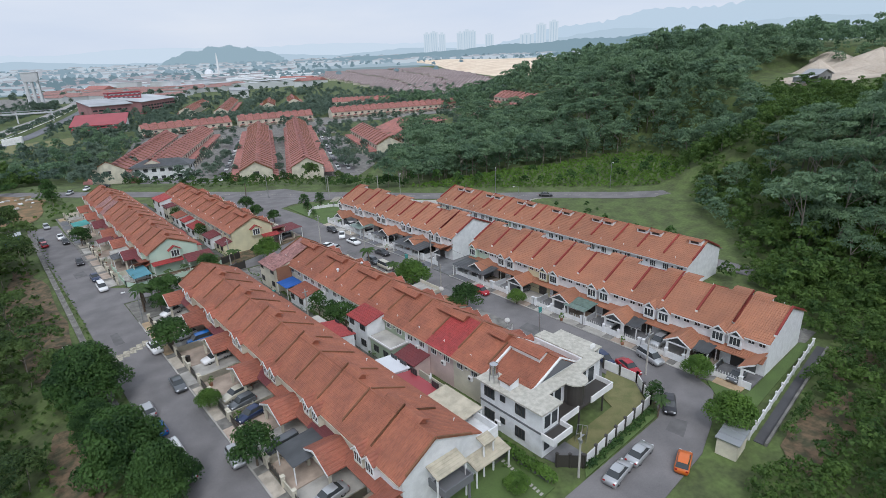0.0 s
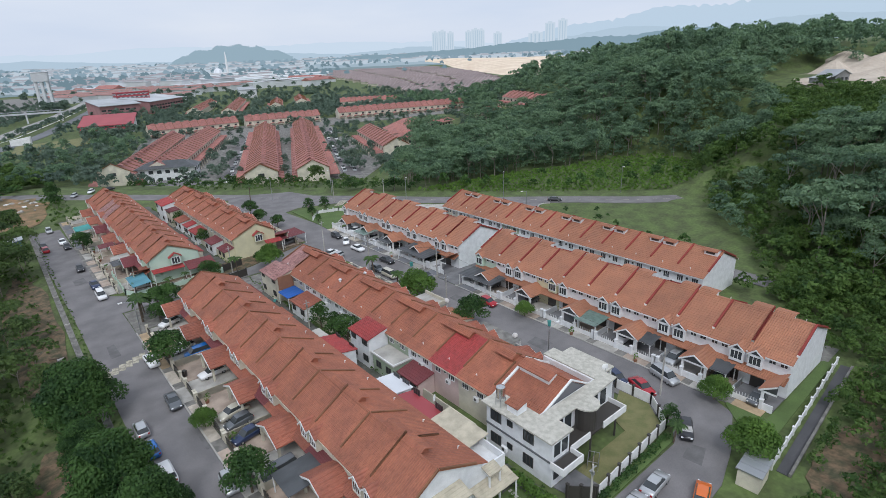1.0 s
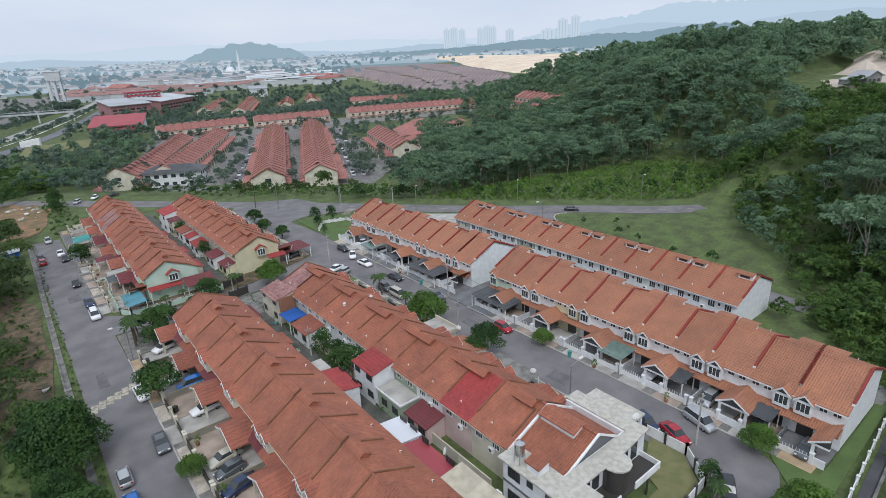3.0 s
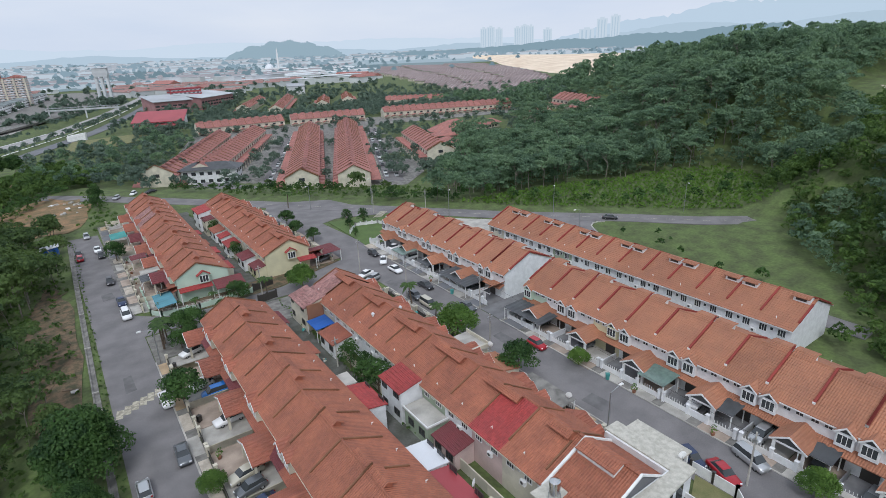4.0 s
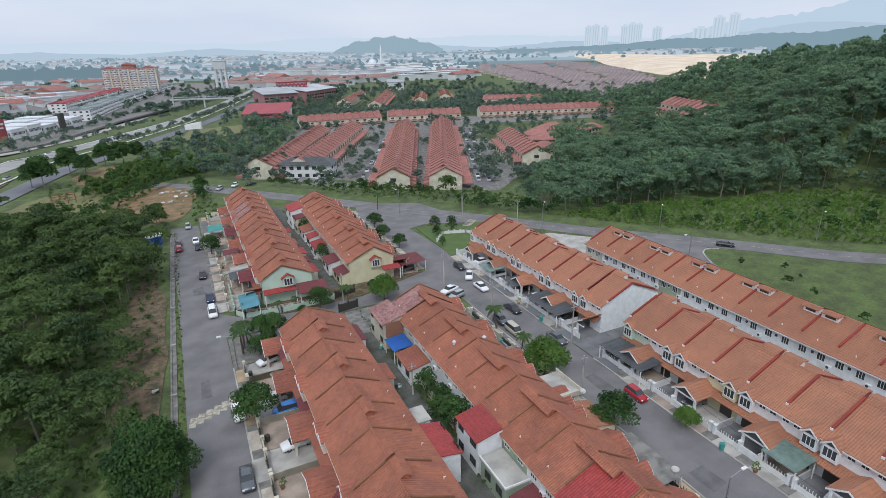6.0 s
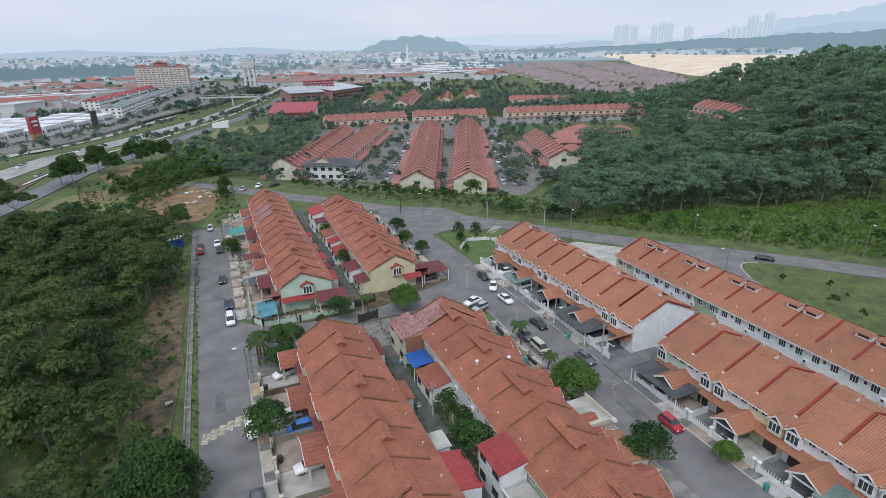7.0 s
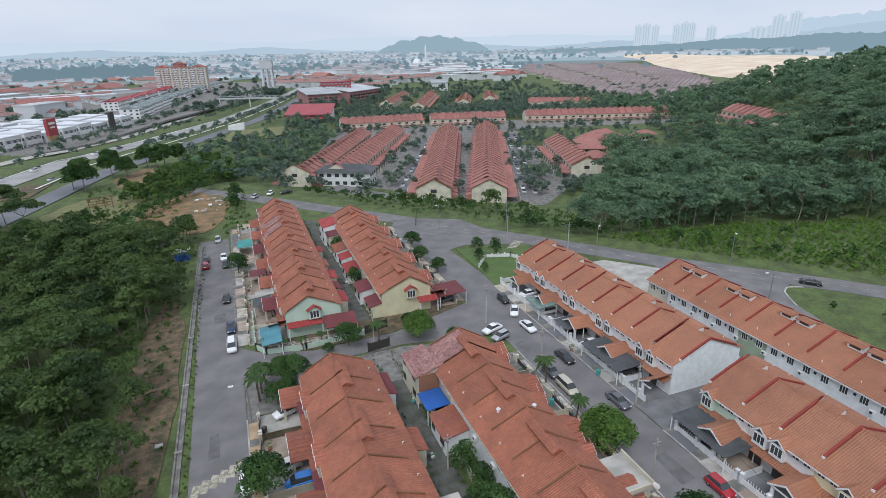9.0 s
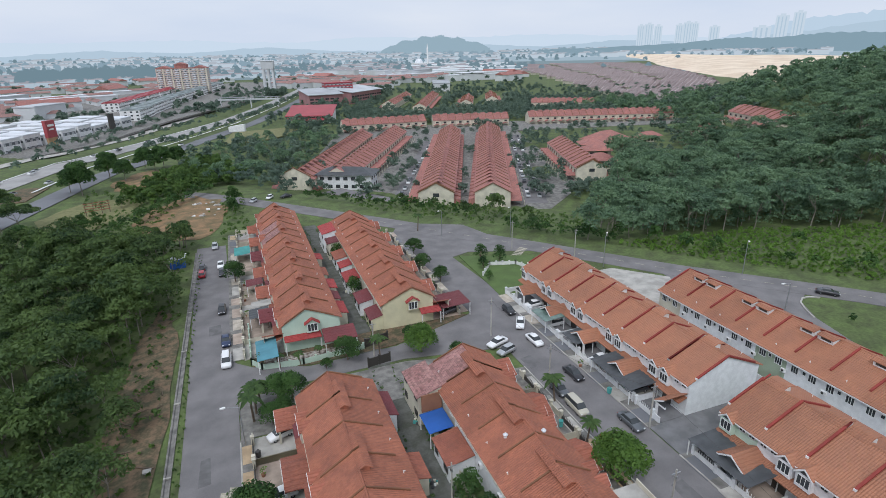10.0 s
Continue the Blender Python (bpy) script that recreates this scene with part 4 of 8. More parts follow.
wood("field_edge_weeds", scatter(38, -40, 20, 200, 262, 2.6, lambda x, y: x < -13 + (y - 205) * 0.25 or x > 13.5 or (x * 3.1 + y * 1.7) % 6 < 0.25, (0.5, 1.4)), LEAF_GRASS, 69, "rough weeds and tall grass round the bare field", per=40, leaf=0.26, height=(0.6, 1.8), many=5)
wood("slope_weeds", scatter(39, 60, 150, 168, 232, 2.8, lambda x, y: road_side(x, y) > 13 and (x - 109) * 57 - (y - 169) * 50 < 700 and road_side(x, y) < 44, (0.5, 1.4)), LEAF_GRASS, 70, "rough grass and weeds on the slope above the far houses", per=36, leaf=0.28, height=(0.8, 2.4), many=5)


def west_wood(x, y):
    edge = 3.0 + 1.6 * math.sin(y * 0.13)
    if y > 100 and y < 150:
        edge -= 4.2
    if y < 84 and x > -3.5 + 1.5 * math.sin(y * 0.3):
        return False
    return x < edge and x > -22 - 0.27 * y and y < (204 + 0.3 * x if x > -28 else 222) and y > 20


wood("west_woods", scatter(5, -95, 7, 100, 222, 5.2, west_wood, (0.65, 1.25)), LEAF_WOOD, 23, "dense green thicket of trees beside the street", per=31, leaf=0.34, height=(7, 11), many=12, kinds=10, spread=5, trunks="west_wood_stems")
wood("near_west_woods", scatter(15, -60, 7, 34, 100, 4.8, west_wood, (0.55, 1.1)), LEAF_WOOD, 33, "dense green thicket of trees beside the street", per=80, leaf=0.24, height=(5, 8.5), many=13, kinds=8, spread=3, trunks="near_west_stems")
wood("west_undergrowth", scatter(9, -24, 6.2, 30, 200, 1.6, lambda x, y: x < 4.6 + math.sin(y) and (x > -12 or y < 90) and not (-1.5 < x < 4 and 62 < y < 78 and (x * 3 + y) % 4 > 0.5) and not (-2 < x and 90 < y < 150 and (x * 3 + y) % 4 > 1.4), (0.6, 1.7)), LEAF_GRASS, 27, "low weeds and creepers beside the drain", per=70, leaf=0.2, height=(0.7, 2.0), many=5)

rng_plant = np.random.default_rng(5)
big_tree = broad_tree("broadleaf_tree", 11, 5.2, 9.0, LEAF_TREE, "dense dark green broadleaf tree on the roadside verge", per=190, leaf=0.19, many=26, group="verge trees", trunk_part=0.08)
plant(big_tree, [(4.6, 81.0, 1.02), (5.0, 61.5, 0.98), (7.2, 54.5, 0.8), (3.6, 72.6, 0.6)], rng_plant)
street_tree = broad_tree("street_tree", 12, 2.7, 5.0, LEAF_TREE, "round dark green tree beside the driveway", per=170, leaf=0.16, many=16, group="street trees", trunk_part=0.25)
plant(street_tree, [(20.6, 107.5, 0.75), (22.4, 108.6, 0.7), (30.5, 119.4, 0.45), (52.5, 112.6, 0.8), (47.0, 124.6, 0.5), (17.6, 88.5, 1.25), (60.9, 64.0, 1.25), (16.4, 166.5, 1.1), (16.8, 53.0, 1.15), (21.8, 113.4, 0.95), (24.0, 112.6, 1.0), (61.8, 167, 0.95), (60.5, 156, 0.85), (62.0, 147, 0.8), (34.5, 121.0, 0.95)], rng_plant)
bright_tree = broad_tree("rain_tree", 13, 3.6, 5.6, LEAF_BRIGHT, "leafy bright green tree by the street", per=130, leaf=0.19, many=18, group="bright trees", trunk_part=0.3)
plant(bright_tree, [(61.2, 80.0, 1.05), (47.5, 118.5, 0.95), (62.6, 18.4, 0.85), (70.6, 26.2, 0.6), (70.8, 60.5, 0.5), (16.6, 68.6, 0.5), (36.0, 29.5, 0.4)], rng_plant)
lane_tree = broad_tree("lane_tree", 14, 1.9, 4.6, LEAF_TREE, "bushy green tree in the back lane", per=150, leaf=0.16, many=13, group="back lane trees", trunk_part=0.15)
plant(lane_tree, [(41.6, 83.0, 1.1), (40.8, 76.5, 1.0), (41.8, 73.8, 1.3), (42.6, 79.5, 0.9), (42.0, 172.0, 1.0), (41.5, 148.0, 1.0), (60.9, 27.3, 0.75), (85.0, 141, 1.0), (80.0, 152, 1.1), (76.5, 156, 1.0), (74.5, 150, 0.8), (72.8, 143, 0.6)], rng_plant)
palm = palm_tree(31, 4.2, "small green palm with arching fronds", "palms")
plant(palm, [(18.4, 111.2, 1.1), (19.2, 113.6, 0.9), (18.0, 109.3, 1.2), (40.0, 119.2, 1.0), (62.0, 96.5, 1.05), (60.8, 86.5, 0.95), (69.0, 185.5, 1.2), (20, 124.5, 0.6), (23, 123.0, 0.6), (26.5, 122.6, 0.6), (30, 123.0, 0.6), (58.7, 25.6, 0.7)], rng_plant)


# ---- far estate ----
def far_house(m, u, width, label, wall, tile, group, eave=6.1, ridge=9.6, porch=True, near=True):
    """One far terrace house of width u along y."""
    h = thing("far_terrace_house", m, label, "house", group)
    w = width / 2
    part("wall", Shape().prism([(-w, 0), (w, 0), (w, eave), (0, ridge - 0.1), (-w, eave)], "y", 0, u), wall, h)
    fall = (ridge - eave) / w
    s = Shape().slope(-w - 0.5, eave - 0.5 * fall + 0.1, 0, ridge + 0.1, 0, u, 9).slope(w + 0.5, eave - 0.5 * fall + 0.1, 0, ridge + 0.1, 0, u, 9)
    part("roof", s, tile, h)
    s = Shape()
    for sgn in (-1, 1):
        s.prism([(sgn * w, eave + 0.12), (0, ridge + 0.12), (0, ridge + 0.42), (sgn * w, eave + 0.42)], "y", -0.16, 0.16)
    part("party_cap", s, CAP_BROWN, h)
    s = Shape().slope(-1.4, ridge - 0.35, 0.9, ridge + 0.75, 0.1, u * 0.55, 4).slope(2.2, ridge + 0.1, 0.9, ridge + 0.75, 0.1, u * 0.55, 3)
    part("jack_roof", s, tile, h)
    if porch:
        s = Shape()
        for y0, y1 in ((u * 0.08, u * 0.5), (u * 0.92, u * 0.5)):
            s.prism([(y0, 2.5), (y1, 3.6), (y1, 3.45), (y0, 2.35)], "x", -w - 4.4, -w)
        part("porch_roof", s, tile, h)
    if not near:
        return h
    if porch:
        part("porch_wall", Shape().box(-w - 4.2, -w - 3.9, u * 0.12, u * 0.2, 0, 2.5).box(-w - 4.2, -w - 4.0, u * 0.12, u * 0.88, 2.1, 2.5).box(-w - 5.6, -w - 5.45, 0, u * 0.4, 0, 1.3), wall, h)
    s = Shape().prism([(w, 0), (w + 2.4, 0), (w + 2.4, 2.7), (w, 3.4)], "y", u * 0.1, u * 0.8)
    part("rear_extension", s, tile, h)
    for x, sgn in ((-w, -1), (w, 1)):
        part("window", Shape().box(*sorted((x, x + sgn * 0.06)), u * 0.25, u * 0.6, 3.7, 4.9), GLASS, h)
    return h


def far_row(a, b, width, label, wall, tile, base, unit=5.9, group="", flip=False, porch=True, near=True):
    a, b = Vector(a), Vector(b)
    if flip:
        a, b = b, a
    n = max(1, round((b - a).length / unit))
    u = (b - a).length / n
    ang = math.degrees(math.atan2((b - a).y, (b - a).x)) - 90
    first = None
    for i in range(n):
        p = a + (b - a) * (i / n)
        m = pose(p.x, p.y, base, 0, 0, ang)
        if first is None:
            first = far_house(m, u, width, label, wall, tile, group, porch=porch, near=near)
        else:
            copy_thing(first, m)


FARL = "far cream terrace house with orange-red tiled roof"
FAR_ROWS = [((42, 268), (98, 388), False), ((60, 270), (122, 391), True), ((89.5, 225), (157, 381), False), ((109, 216), (185, 379), True), ((168, 237), (193, 303), False),
            ((97, 454), (162, 450), True), ((168, 448), (226, 432), True), ((243, 430), (356, 395), True), ((178, 616), (236, 738), False), ((198, 570), (268, 722), True),
            ((255, 584), (290, 660), False), ((297, 607), (332, 684), True), ((315, 550), (369, 517), True), ((297, 243), (315, 293), False), ((311, 322), (317, 306), True)]
for a, b, flip in FAR_ROWS:
    mid = ((a[0] + b[0]) / 2, (a[1] + b[1]) / 2)
    far_row(a, b, 13.6, FARL, WALL_CREAM, TILE_FAR_HAZE, level(*mid), group="far estate", flip=flip, near=mid[1] < 470)
for x, y, ang in ((89.3, 224.6, -23.4), (108.8, 215.6, -25), (41.8, 267.6, -25), (168, 236.6, -20.8)):
    g = thing("far_gable_front", pose(x, y, level(x, y) if y > 250 else -5.0, 0, 0, ang), "cream gable end wall with a dark window", "gable wall", "far gable ends")
    part("wall", Shape().prism([(-6.7, 0), (6.7, 0), (6.7, 6.0), (0, 9.4), (-6.7, 6.0)], "y", -0.16, -0.01), WALL_CREAM, g)
    part("window", Shape().box(-1.2, 1.2, -0.24, -0.16, 4.2, 5.6), GLASS, g)
    part("verge", Shape().prism([(-7.3, 5.9), (0, 9.85), (7.3, 5.9), (7.3, 5.65), (0, 9.55), (-7.3, 5.65)], "y", -0.5, -0.02), CAP_BROWN, g)
sheet("road_far_estate", [(72, 232), (80, 228), (150, 385), (142, 390)], ASPHALT, "far estate street lined with parked cars", "road", top=-4.9, thick=0.3)
sheet("road_far_estate", [(122, 216), (131, 212), (205, 375), (196, 380)], ASPHALT, "far estate street lined with parked cars", "road", top=-4.9, thick=0.3)
sheet("road_far_estate", [(84, 438), (160, 436), (236, 416), (360, 378), (358, 370), (233, 408), (158, 428), (84, 430)], ASPHALT, "far estate street lined with trees", "road", top=-5.6, thick=0.3)
sheet("road_far_estate", [(20, 242), (60, 262), (76, 236), (70, 226), (56, 252), (28, 236)], ASPHALT, "far estate entrance road", "road", top=-2.6, thick=0.6)


# ---- club house, hall and other large buildings ----
def hip_building(name, x, y, ang, lx, ly, storeys, label, wall, tile, rise=3.0, over=1.2, group=""):
    """A block with a hipped roof, a window in each bay of each storey."""
    h = thing(name, pose(x, y, level(x, y), 0, 0, ang), label, "building", group)
    top = storeys * 3.4
    part("wall", Shape().box(-lx / 2, lx / 2, -ly / 2, ly / 2, -1, top), wall, h)
    ax, ay = lx / 2 + over, ly / 2 + over
    k = min(ax, ay) * 0.95
    s = Shape()
    e = [(-ax, -ay, top), (ax, -ay, top), (ax, ay, top), (-ax, ay, top)]
    if ax > ay:
        r = [(-ax + k, 0, top + rise), (ax - k, 0, top + rise)]
        s.poly(e[0], e[1], r[1], r[0]).poly(e[2], e[3], r[0], r[1]).poly(e[1], e[2], r[1]).poly(e[3], e[0], r[0])
    else:
        r = [(0, -ay + k, top + rise), (0, ay - k, top + rise)]
        s.poly(e[1], e[2], r[1], r[0]).poly(e[3], e[0], r[0], r[1]).poly(e[0], e[1], r[0]).poly(e[2], e[3], r[1])
    s.poly(*e[::-1])
    part("roof", s, tile, h)
    for f in range(storeys):
        z0 = f * 3.4 + 1.0
        for i in range(int(lx // 3.5)):
            u = -lx / 2 + 1.2 + i * 3.5
            for sgn in (-1, 1):
                part("window", Shape().box(u, u + 1.9, *sorted((sgn * ly / 2, sgn * (ly / 2 + 0.06))), z0, z0 + 1.5), GLASS, h)
        for i in range(int(ly // 3.5)):
            u = -ly / 2 + 1.2 + i * 3.5
            for sgn in (-1, 1):
                part("window", Shape().box(*sorted((sgn * lx / 2, sgn * (lx / 2 + 0.06))), u, u + 1.9, z0, z0 + 1.5), GLASS, h)
    return h


hip_building("club_house", 65, 272, -28, 24, 11, 2, "white two-storey house with dark grey hipped roof", WALL_WHITE, GREY_DARK, rise=2.6)
hip_building("community_hall", 234, 316, 14, 22, 14, 1, "low hall with a broad orange hipped roof", WALL_CREAM, TILE_FAR_HAZE, rise=5.0, over=2.5)
hip_building("bungalow", 262, 312, 14, 17, 8, 1, "low bungalow with orange hipped roof", WALL_CREAM, TILE_FAR_HAZE, rise=3.0, over=1.5)
for x, y in ((182, 250), (196, 272), (204, 288)):
    hip_building("bungalow", x, y, -22, 12, 11, 2, "cream detached house with red hipped roof", WALL_CREAM, TILE_FAR_HAZE, rise=2.8, group="detached houses")
RED_ROOF = material("red_metal_roof", (0.36, 0.06, 0.07), rough=0.5, stain=0.15, stain_size=8)


def striped_glass():
    """Windows between piers, seen from far off."""
    m = bpy.data.materials.new("window_band")
    m.use_nodes = True
    nt = m.node_tree
    bs = nt.nodes["Principled BSDF"]
    bs.inputs["Roughness"].default_value = 0.3
    tc = nt.nodes.new("ShaderNodeTexCoord")
    br = nt.nodes.new("ShaderNodeTexChecker")
    br.inputs["Scale"].default_value = 0.4
    br.inputs["Color1"].default_value = (0.10, 0.11, 0.12, 1)
    br.inputs["Color2"].default_value = (0.40, 0.41, 0.42, 1)
    nt.links.new(tc.outputs["Object"], br.inputs["Vector"])
    nt.links.new(br.outputs["Color"], bs.inputs["Base Color"])
    return m


GLASS_FAR = striped_glass()


def slab_block(name, x, y, ang, lx, ly, storeys, label, wall, roof, bay=4.0, group="", storey=3.4, category="building", drop=2.0):
    """A flat-roofed block with a parapet and a row of windows in every storey."""
    h = thing(name, pose(x, y, level(x, y), 0, 0, ang), label, category, group)
    top = storeys * storey
    part("wall", Shape().box(-lx / 2, lx / 2, -ly / 2, ly / 2, -drop, top), wall, h)
    part("roof", Shape().box(-lx / 2 - 0.4, lx / 2 + 0.4, -ly / 2 - 0.4, ly / 2 + 0.4, top, top + 0.8), roof, h)
    for f in range(storeys):
        z0 = f * storey + 1.0
        part("window_band", Shape().box(-lx / 2 + 1, lx / 2 - 1, -ly / 2 - 0.1, -ly / 2, z0, z0 + storey * 0.42), GLASS_FAR, h)
        for sgn in (-1, 1):
            part("window_band", Shape().box(*sorted((sgn * lx / 2, sgn * (lx / 2 + 0.1))), -ly / 2 + 1, ly / 2 - 1, z0, z0 + storey * 0.42), GLASS_FAR, h)
    return h


PALE = material("pale_far_wall", (0.60, 0.62, 0.63), stain=0.1, stain_size=20, vary=0.12)
PALE_ROOF = material("pale_far_roof", (0.46, 0.48, 0.50), stain=0.2, stain_size=15, vary=0.2)
APT_WALL = material("apartment_wall", (0.62, 0.51, 0.45), stain=0.12, stain_size=12)
SHOP_ROOF = material("grey_green_roof", (0.27, 0.31, 0.31), stain=0.25, stain_size=6, vary=0.2)
WHITE_ROOF = material("white_metal_roof", (0.72, 0.74, 0.77), stain=0.15, stain_size=8, rough=0.5)
TAN_WALL = material("tan_render", (0.42, 0.27, 0.14), stain=0.2, stain_size=4)
MAROON_WALL = material("maroon_wall", (0.36, 0.19, 0.19), stain=0.15, stain_size=6)
def sloped_hall(name, x, y, ang, lx, ly, low, high, label, wall, roof, group=""):
    """A hall whose sheet roof climbs from the front wall to the back, with a window strip for each storey of the front."""
    h = thing(name, pose(x, y, level(x, y), 0, 0, ang), label, "building", group)
    part("wall", Shape().prism([(-ly / 2, -2), (ly / 2, -2), (ly / 2, high), (-ly / 2, low)], "x", -lx / 2, lx / 2), wall, h)
    part("roof", Shape().prism([(-ly / 2 - 2, low - 0.2), (ly / 2 + 1, high + 0.2), (ly / 2 + 1, high + 0.8), (-ly / 2 - 2, low + 0.4)], "x", -lx / 2 - 1.5, lx / 2 + 1.5), roof, h)
    for f in range(int(low // 3.4)):
        for i in range(int(lx // 6)):
            u = -lx / 2 + 1 + 6 * i
            part("window", Shape().box(u, u + 4.4, -ly / 2 - 0.12, -ly / 2, f * 3.4 + 1.0, f * 3.4 + 2.7), GLASS, h)
    return h


sloped_hall("mall", 122, 714, 8, 40, 44, 13.5, 18, "maroon and white commercial building with a climbing roof", MAROON_WALL, PALE_ROOF, "commercial centre")
sloped_hall("mall", 170, 742, 46, 72, 34, 13.5, 18, "maroon and white commercial building with a climbing roof", MAROON_WALL, PALE_ROOF, "commercial centre")
show = sloped_hall("showroom", 88, 545, -18, 38, 30, 7, 13, "low building with a broad crimson metal roof", WALL_WHITE, RED_ROOF)
part("canopy", Shape().prism([(-22, 4.2), (-15, 5.6), (-15, 5.2), (-22, 3.8)], "x", -19, 19), RED_ROOF, show)
slab_block("mall", 148, 742, 8, 36, 12, 7, "crimson block behind the commercial building", RED_ROOF, RED_ROOF, group="commercial centre")


def shop_terrace(x, y, ang, n, unit, depth, storeys, label, roof, group):
    """A block of shop houses: stepped lean roofs, a parapet wall between shops, a window for each shop and storey."""
    h = thing("shop_house", pose(x, y, level(x, y), 0, 0, ang), label, "building", group)
    top = storeys * 3.2
    part("wall", Shape().box(0, n * unit, 0, depth, -2, top), TRIM_WHITE, h)
    for i in range(n):
        z = top + (0.5 if i % 2 else 0.0)
        part("roof", Shape().prism([(-0.6, z), (depth * 0.5, z + 2.0), (depth + 0.6, z), (depth + 0.6, z - 0.4), (-0.6, z - 0.4)], "x", i * unit, (i + 1) * unit - 0.3), roof, h)
    s, b = Shape(), Shape()
    for f in range(storeys):
        for i in range(n):
            s.box(i * unit + 0.9, i * unit + 2.5, -0.12, 0, f * 3.2 + 1.2, f * 3.2 + 2.4).box(i * unit + 3.8, i * unit + 5.2, -0.12, 0, f * 3.2 + 1.2, f * 3.2 + 2.4)
        for k in range(int(depth // 5)):
            s.box(-0.12, 0, 1.2 + 5 * k, 3.2 + 5 * k, f * 3.2 + 1.0, f * 3.2 + 2.4)
        b.box(0, n * unit, -0.5, 0, f * 3.2 - 0.1, f * 3.2 + 0.4)
    tagged(part("window_row", s, GLASS, h), kind="stuff")
    part("string_course", b, TRIM_WHITE, h)
    return h


# the long row of shop houses beside the highway, one block after another
for i in range(9):
    f = i / 9
    shop_terrace(-59 + 73 * f ** 1.25, 616 + 492 * f, 83 - 4 * f, 8, 6.4, 17, 4, "pale grey four-storey shop house block", SHOP_ROOF, "shop houses")
for i in range(5):
    f = i / 5
    shop_terrace(-92 + 40 * f, 720 + 290 * f, 82, 8, 6.6, 17, 4, "pale four-storey shop house block with red roofs", RED_ROOF, "shop houses")
for off, n, slide in ((0, 9, 0), (30, 9, 10), (62, 8, 4)):
    for i in range(n):
        x, y = -120 + 56 * i / 8 - 0.92 * (off + 11) + 0.39 * slide, 443 + 128 * i / 8 + 0.39 * (off + 11) + 0.92 * slide
        w = slab_block("workshop", x, y, 66, 14.5, 22, 2, "white two-storey workshop with a flat white roof", TRIM_WHITE, WHITE_ROOF, group="white workshops", storey=4.2 + 0.5 * (i % 3))
sign = thing("sign_pylon", pose(-93, 470, -5, 0, 0, 66), "tall red and white sign pylon before the workshops", "sign")
part("column", Shape().box(-4, 4, 0, 1.6, -1, 7), TAN_WALL, sign)
part("panel", Shape().box(-4.2, 4.2, -0.3, 1.9, 7, 18), RED_ROOF, sign, "crimson sign panel")
part("bar", Shape().box(-2.8, 2.8, -0.45, -0.3, 14.2, 15.6).box(-2.0, 2.0, -0.45, -0.3, 11.8, 12.8), TRIM_WHITE, sign, "white bars of lettering")
sign = thing("sign_pylon", pose(-70, 545, -5, 0, 0, 66), "dark sign pylon before the workshops", "sign")
part("column", Shape().box(-3, 3, 0, 1.4, -1, 14), FRAME_DARK, sign)
apt = slab_block("apartment_block", -41, 990, -10, 72, 20, 13, "cream and orange apartment block with many balconies", APT_WALL, TILE_FAR_HAZE, bay=5, category="apartment block", storey=3.15)
for i in range(6):
    u = -33 + 12.2 * i
    s = Shape()
    for f in range(13):
        s.box(u, u + 4.6, -11.6, -10.1, f * 3.15 + 0.2, f * 3.15 + 1.3)
    tagged(part("balcony_stack", s, WALL_WHITE, apt), kind="stuff")
    part("stair_shaft", Shape().box(u + 6.6, u + 8.6, -11.2, -10.1, -2, 40.5), WALL_CREAM, apt)
part("roof_tower", Shape().box(-9, 7, -8, 8, 41.5, 46.5).prism([(-10, 46.5), (-1, 49.5), (8, 46.5)], "y", -9, 9), TILE_FAR_HAZE, apt)
part("roof_tower", Shape().prism([(16, 41.6), (26, 45), (36, 41.6)], "y", -10.5, 10.5).prism([(-36, 41.6), (-26, 45), (-16, 41.6)], "y", -10.5, 10.5), TILE_FAR_HAZE, apt)
wt = thing("water_tower", pose(77, 884, -8, 0, 0, -12), "white concrete water tower on tall legs", "tower")
for x, y in ((-7, -5), (0, -5.2), (7, -5), (7, 5), (0, 5.2), (-7, 5)):
    part("leg", Shape().prism([(x - 1.6, -2), (x + 1.6, -2), (x * 0.9 + 1.3, 40), (x * 0.9 - 1.3, 40)], "y", y - 0.9, y + 0.9), PALE, wt)
for z in (12, 21, 30):
    part("brace", Shape().box(-7, 7, -5.6, 5.6, z, z + 1.2), PALE, wt)
part("tank", Shape().prism([(-7, 38.5), (7, 38.5), (8.6, 41.5), (8.6, 49.5), (-8.6, 49.5), (-8.6, 41.5)], "y", -7, 7), PALE, wt)
part("roof", Shape().box(-9.2, 9.2, -7.6, 7.6, 49.5, 50.4), WHITE_ROOF, wt)
wood("tower_trees", [(70 + 5.5 * (i % 5) + math.sin(i * 3.0), 850 + 7 * (i // 5), 1.0 + 0.25 * math.sin(i * 1.7)) for i in range(20)], LEAF_FAR_HAZE, 74, "dark trees round the foot of the water tower", per=8, leaf=0.8, height=(10, 14), base=0.15)
bridge = thing("footbridge", pose(0, 0, 0), "pale covered footbridge across the highway", "bridge")
part("deck", Shape().prism([(8, 741), (76, 721), (75, 718), (7, 738)], "z", 1.0, 1.7), PALE, bridge)
part("roof", Shape().prism([(8, 741.4), (76, 721.4), (75, 717.6), (7, 737.6)], "z", 4.0, 4.3), PALE_ROOF, bridge)
part("rail", Shape().prism([(7, 738), (75, 718), (75, 717.8), (7, 737.8)], "z", 1.7, 2.7), PALE, bridge)
for x, y in ((10, 738.6), (43, 729), (73, 720)):
    part("pier", Shape().box(x - 0.7, x + 0.7, y - 0.7, y + 0.7, -8, 4.0), PALE, bridge)
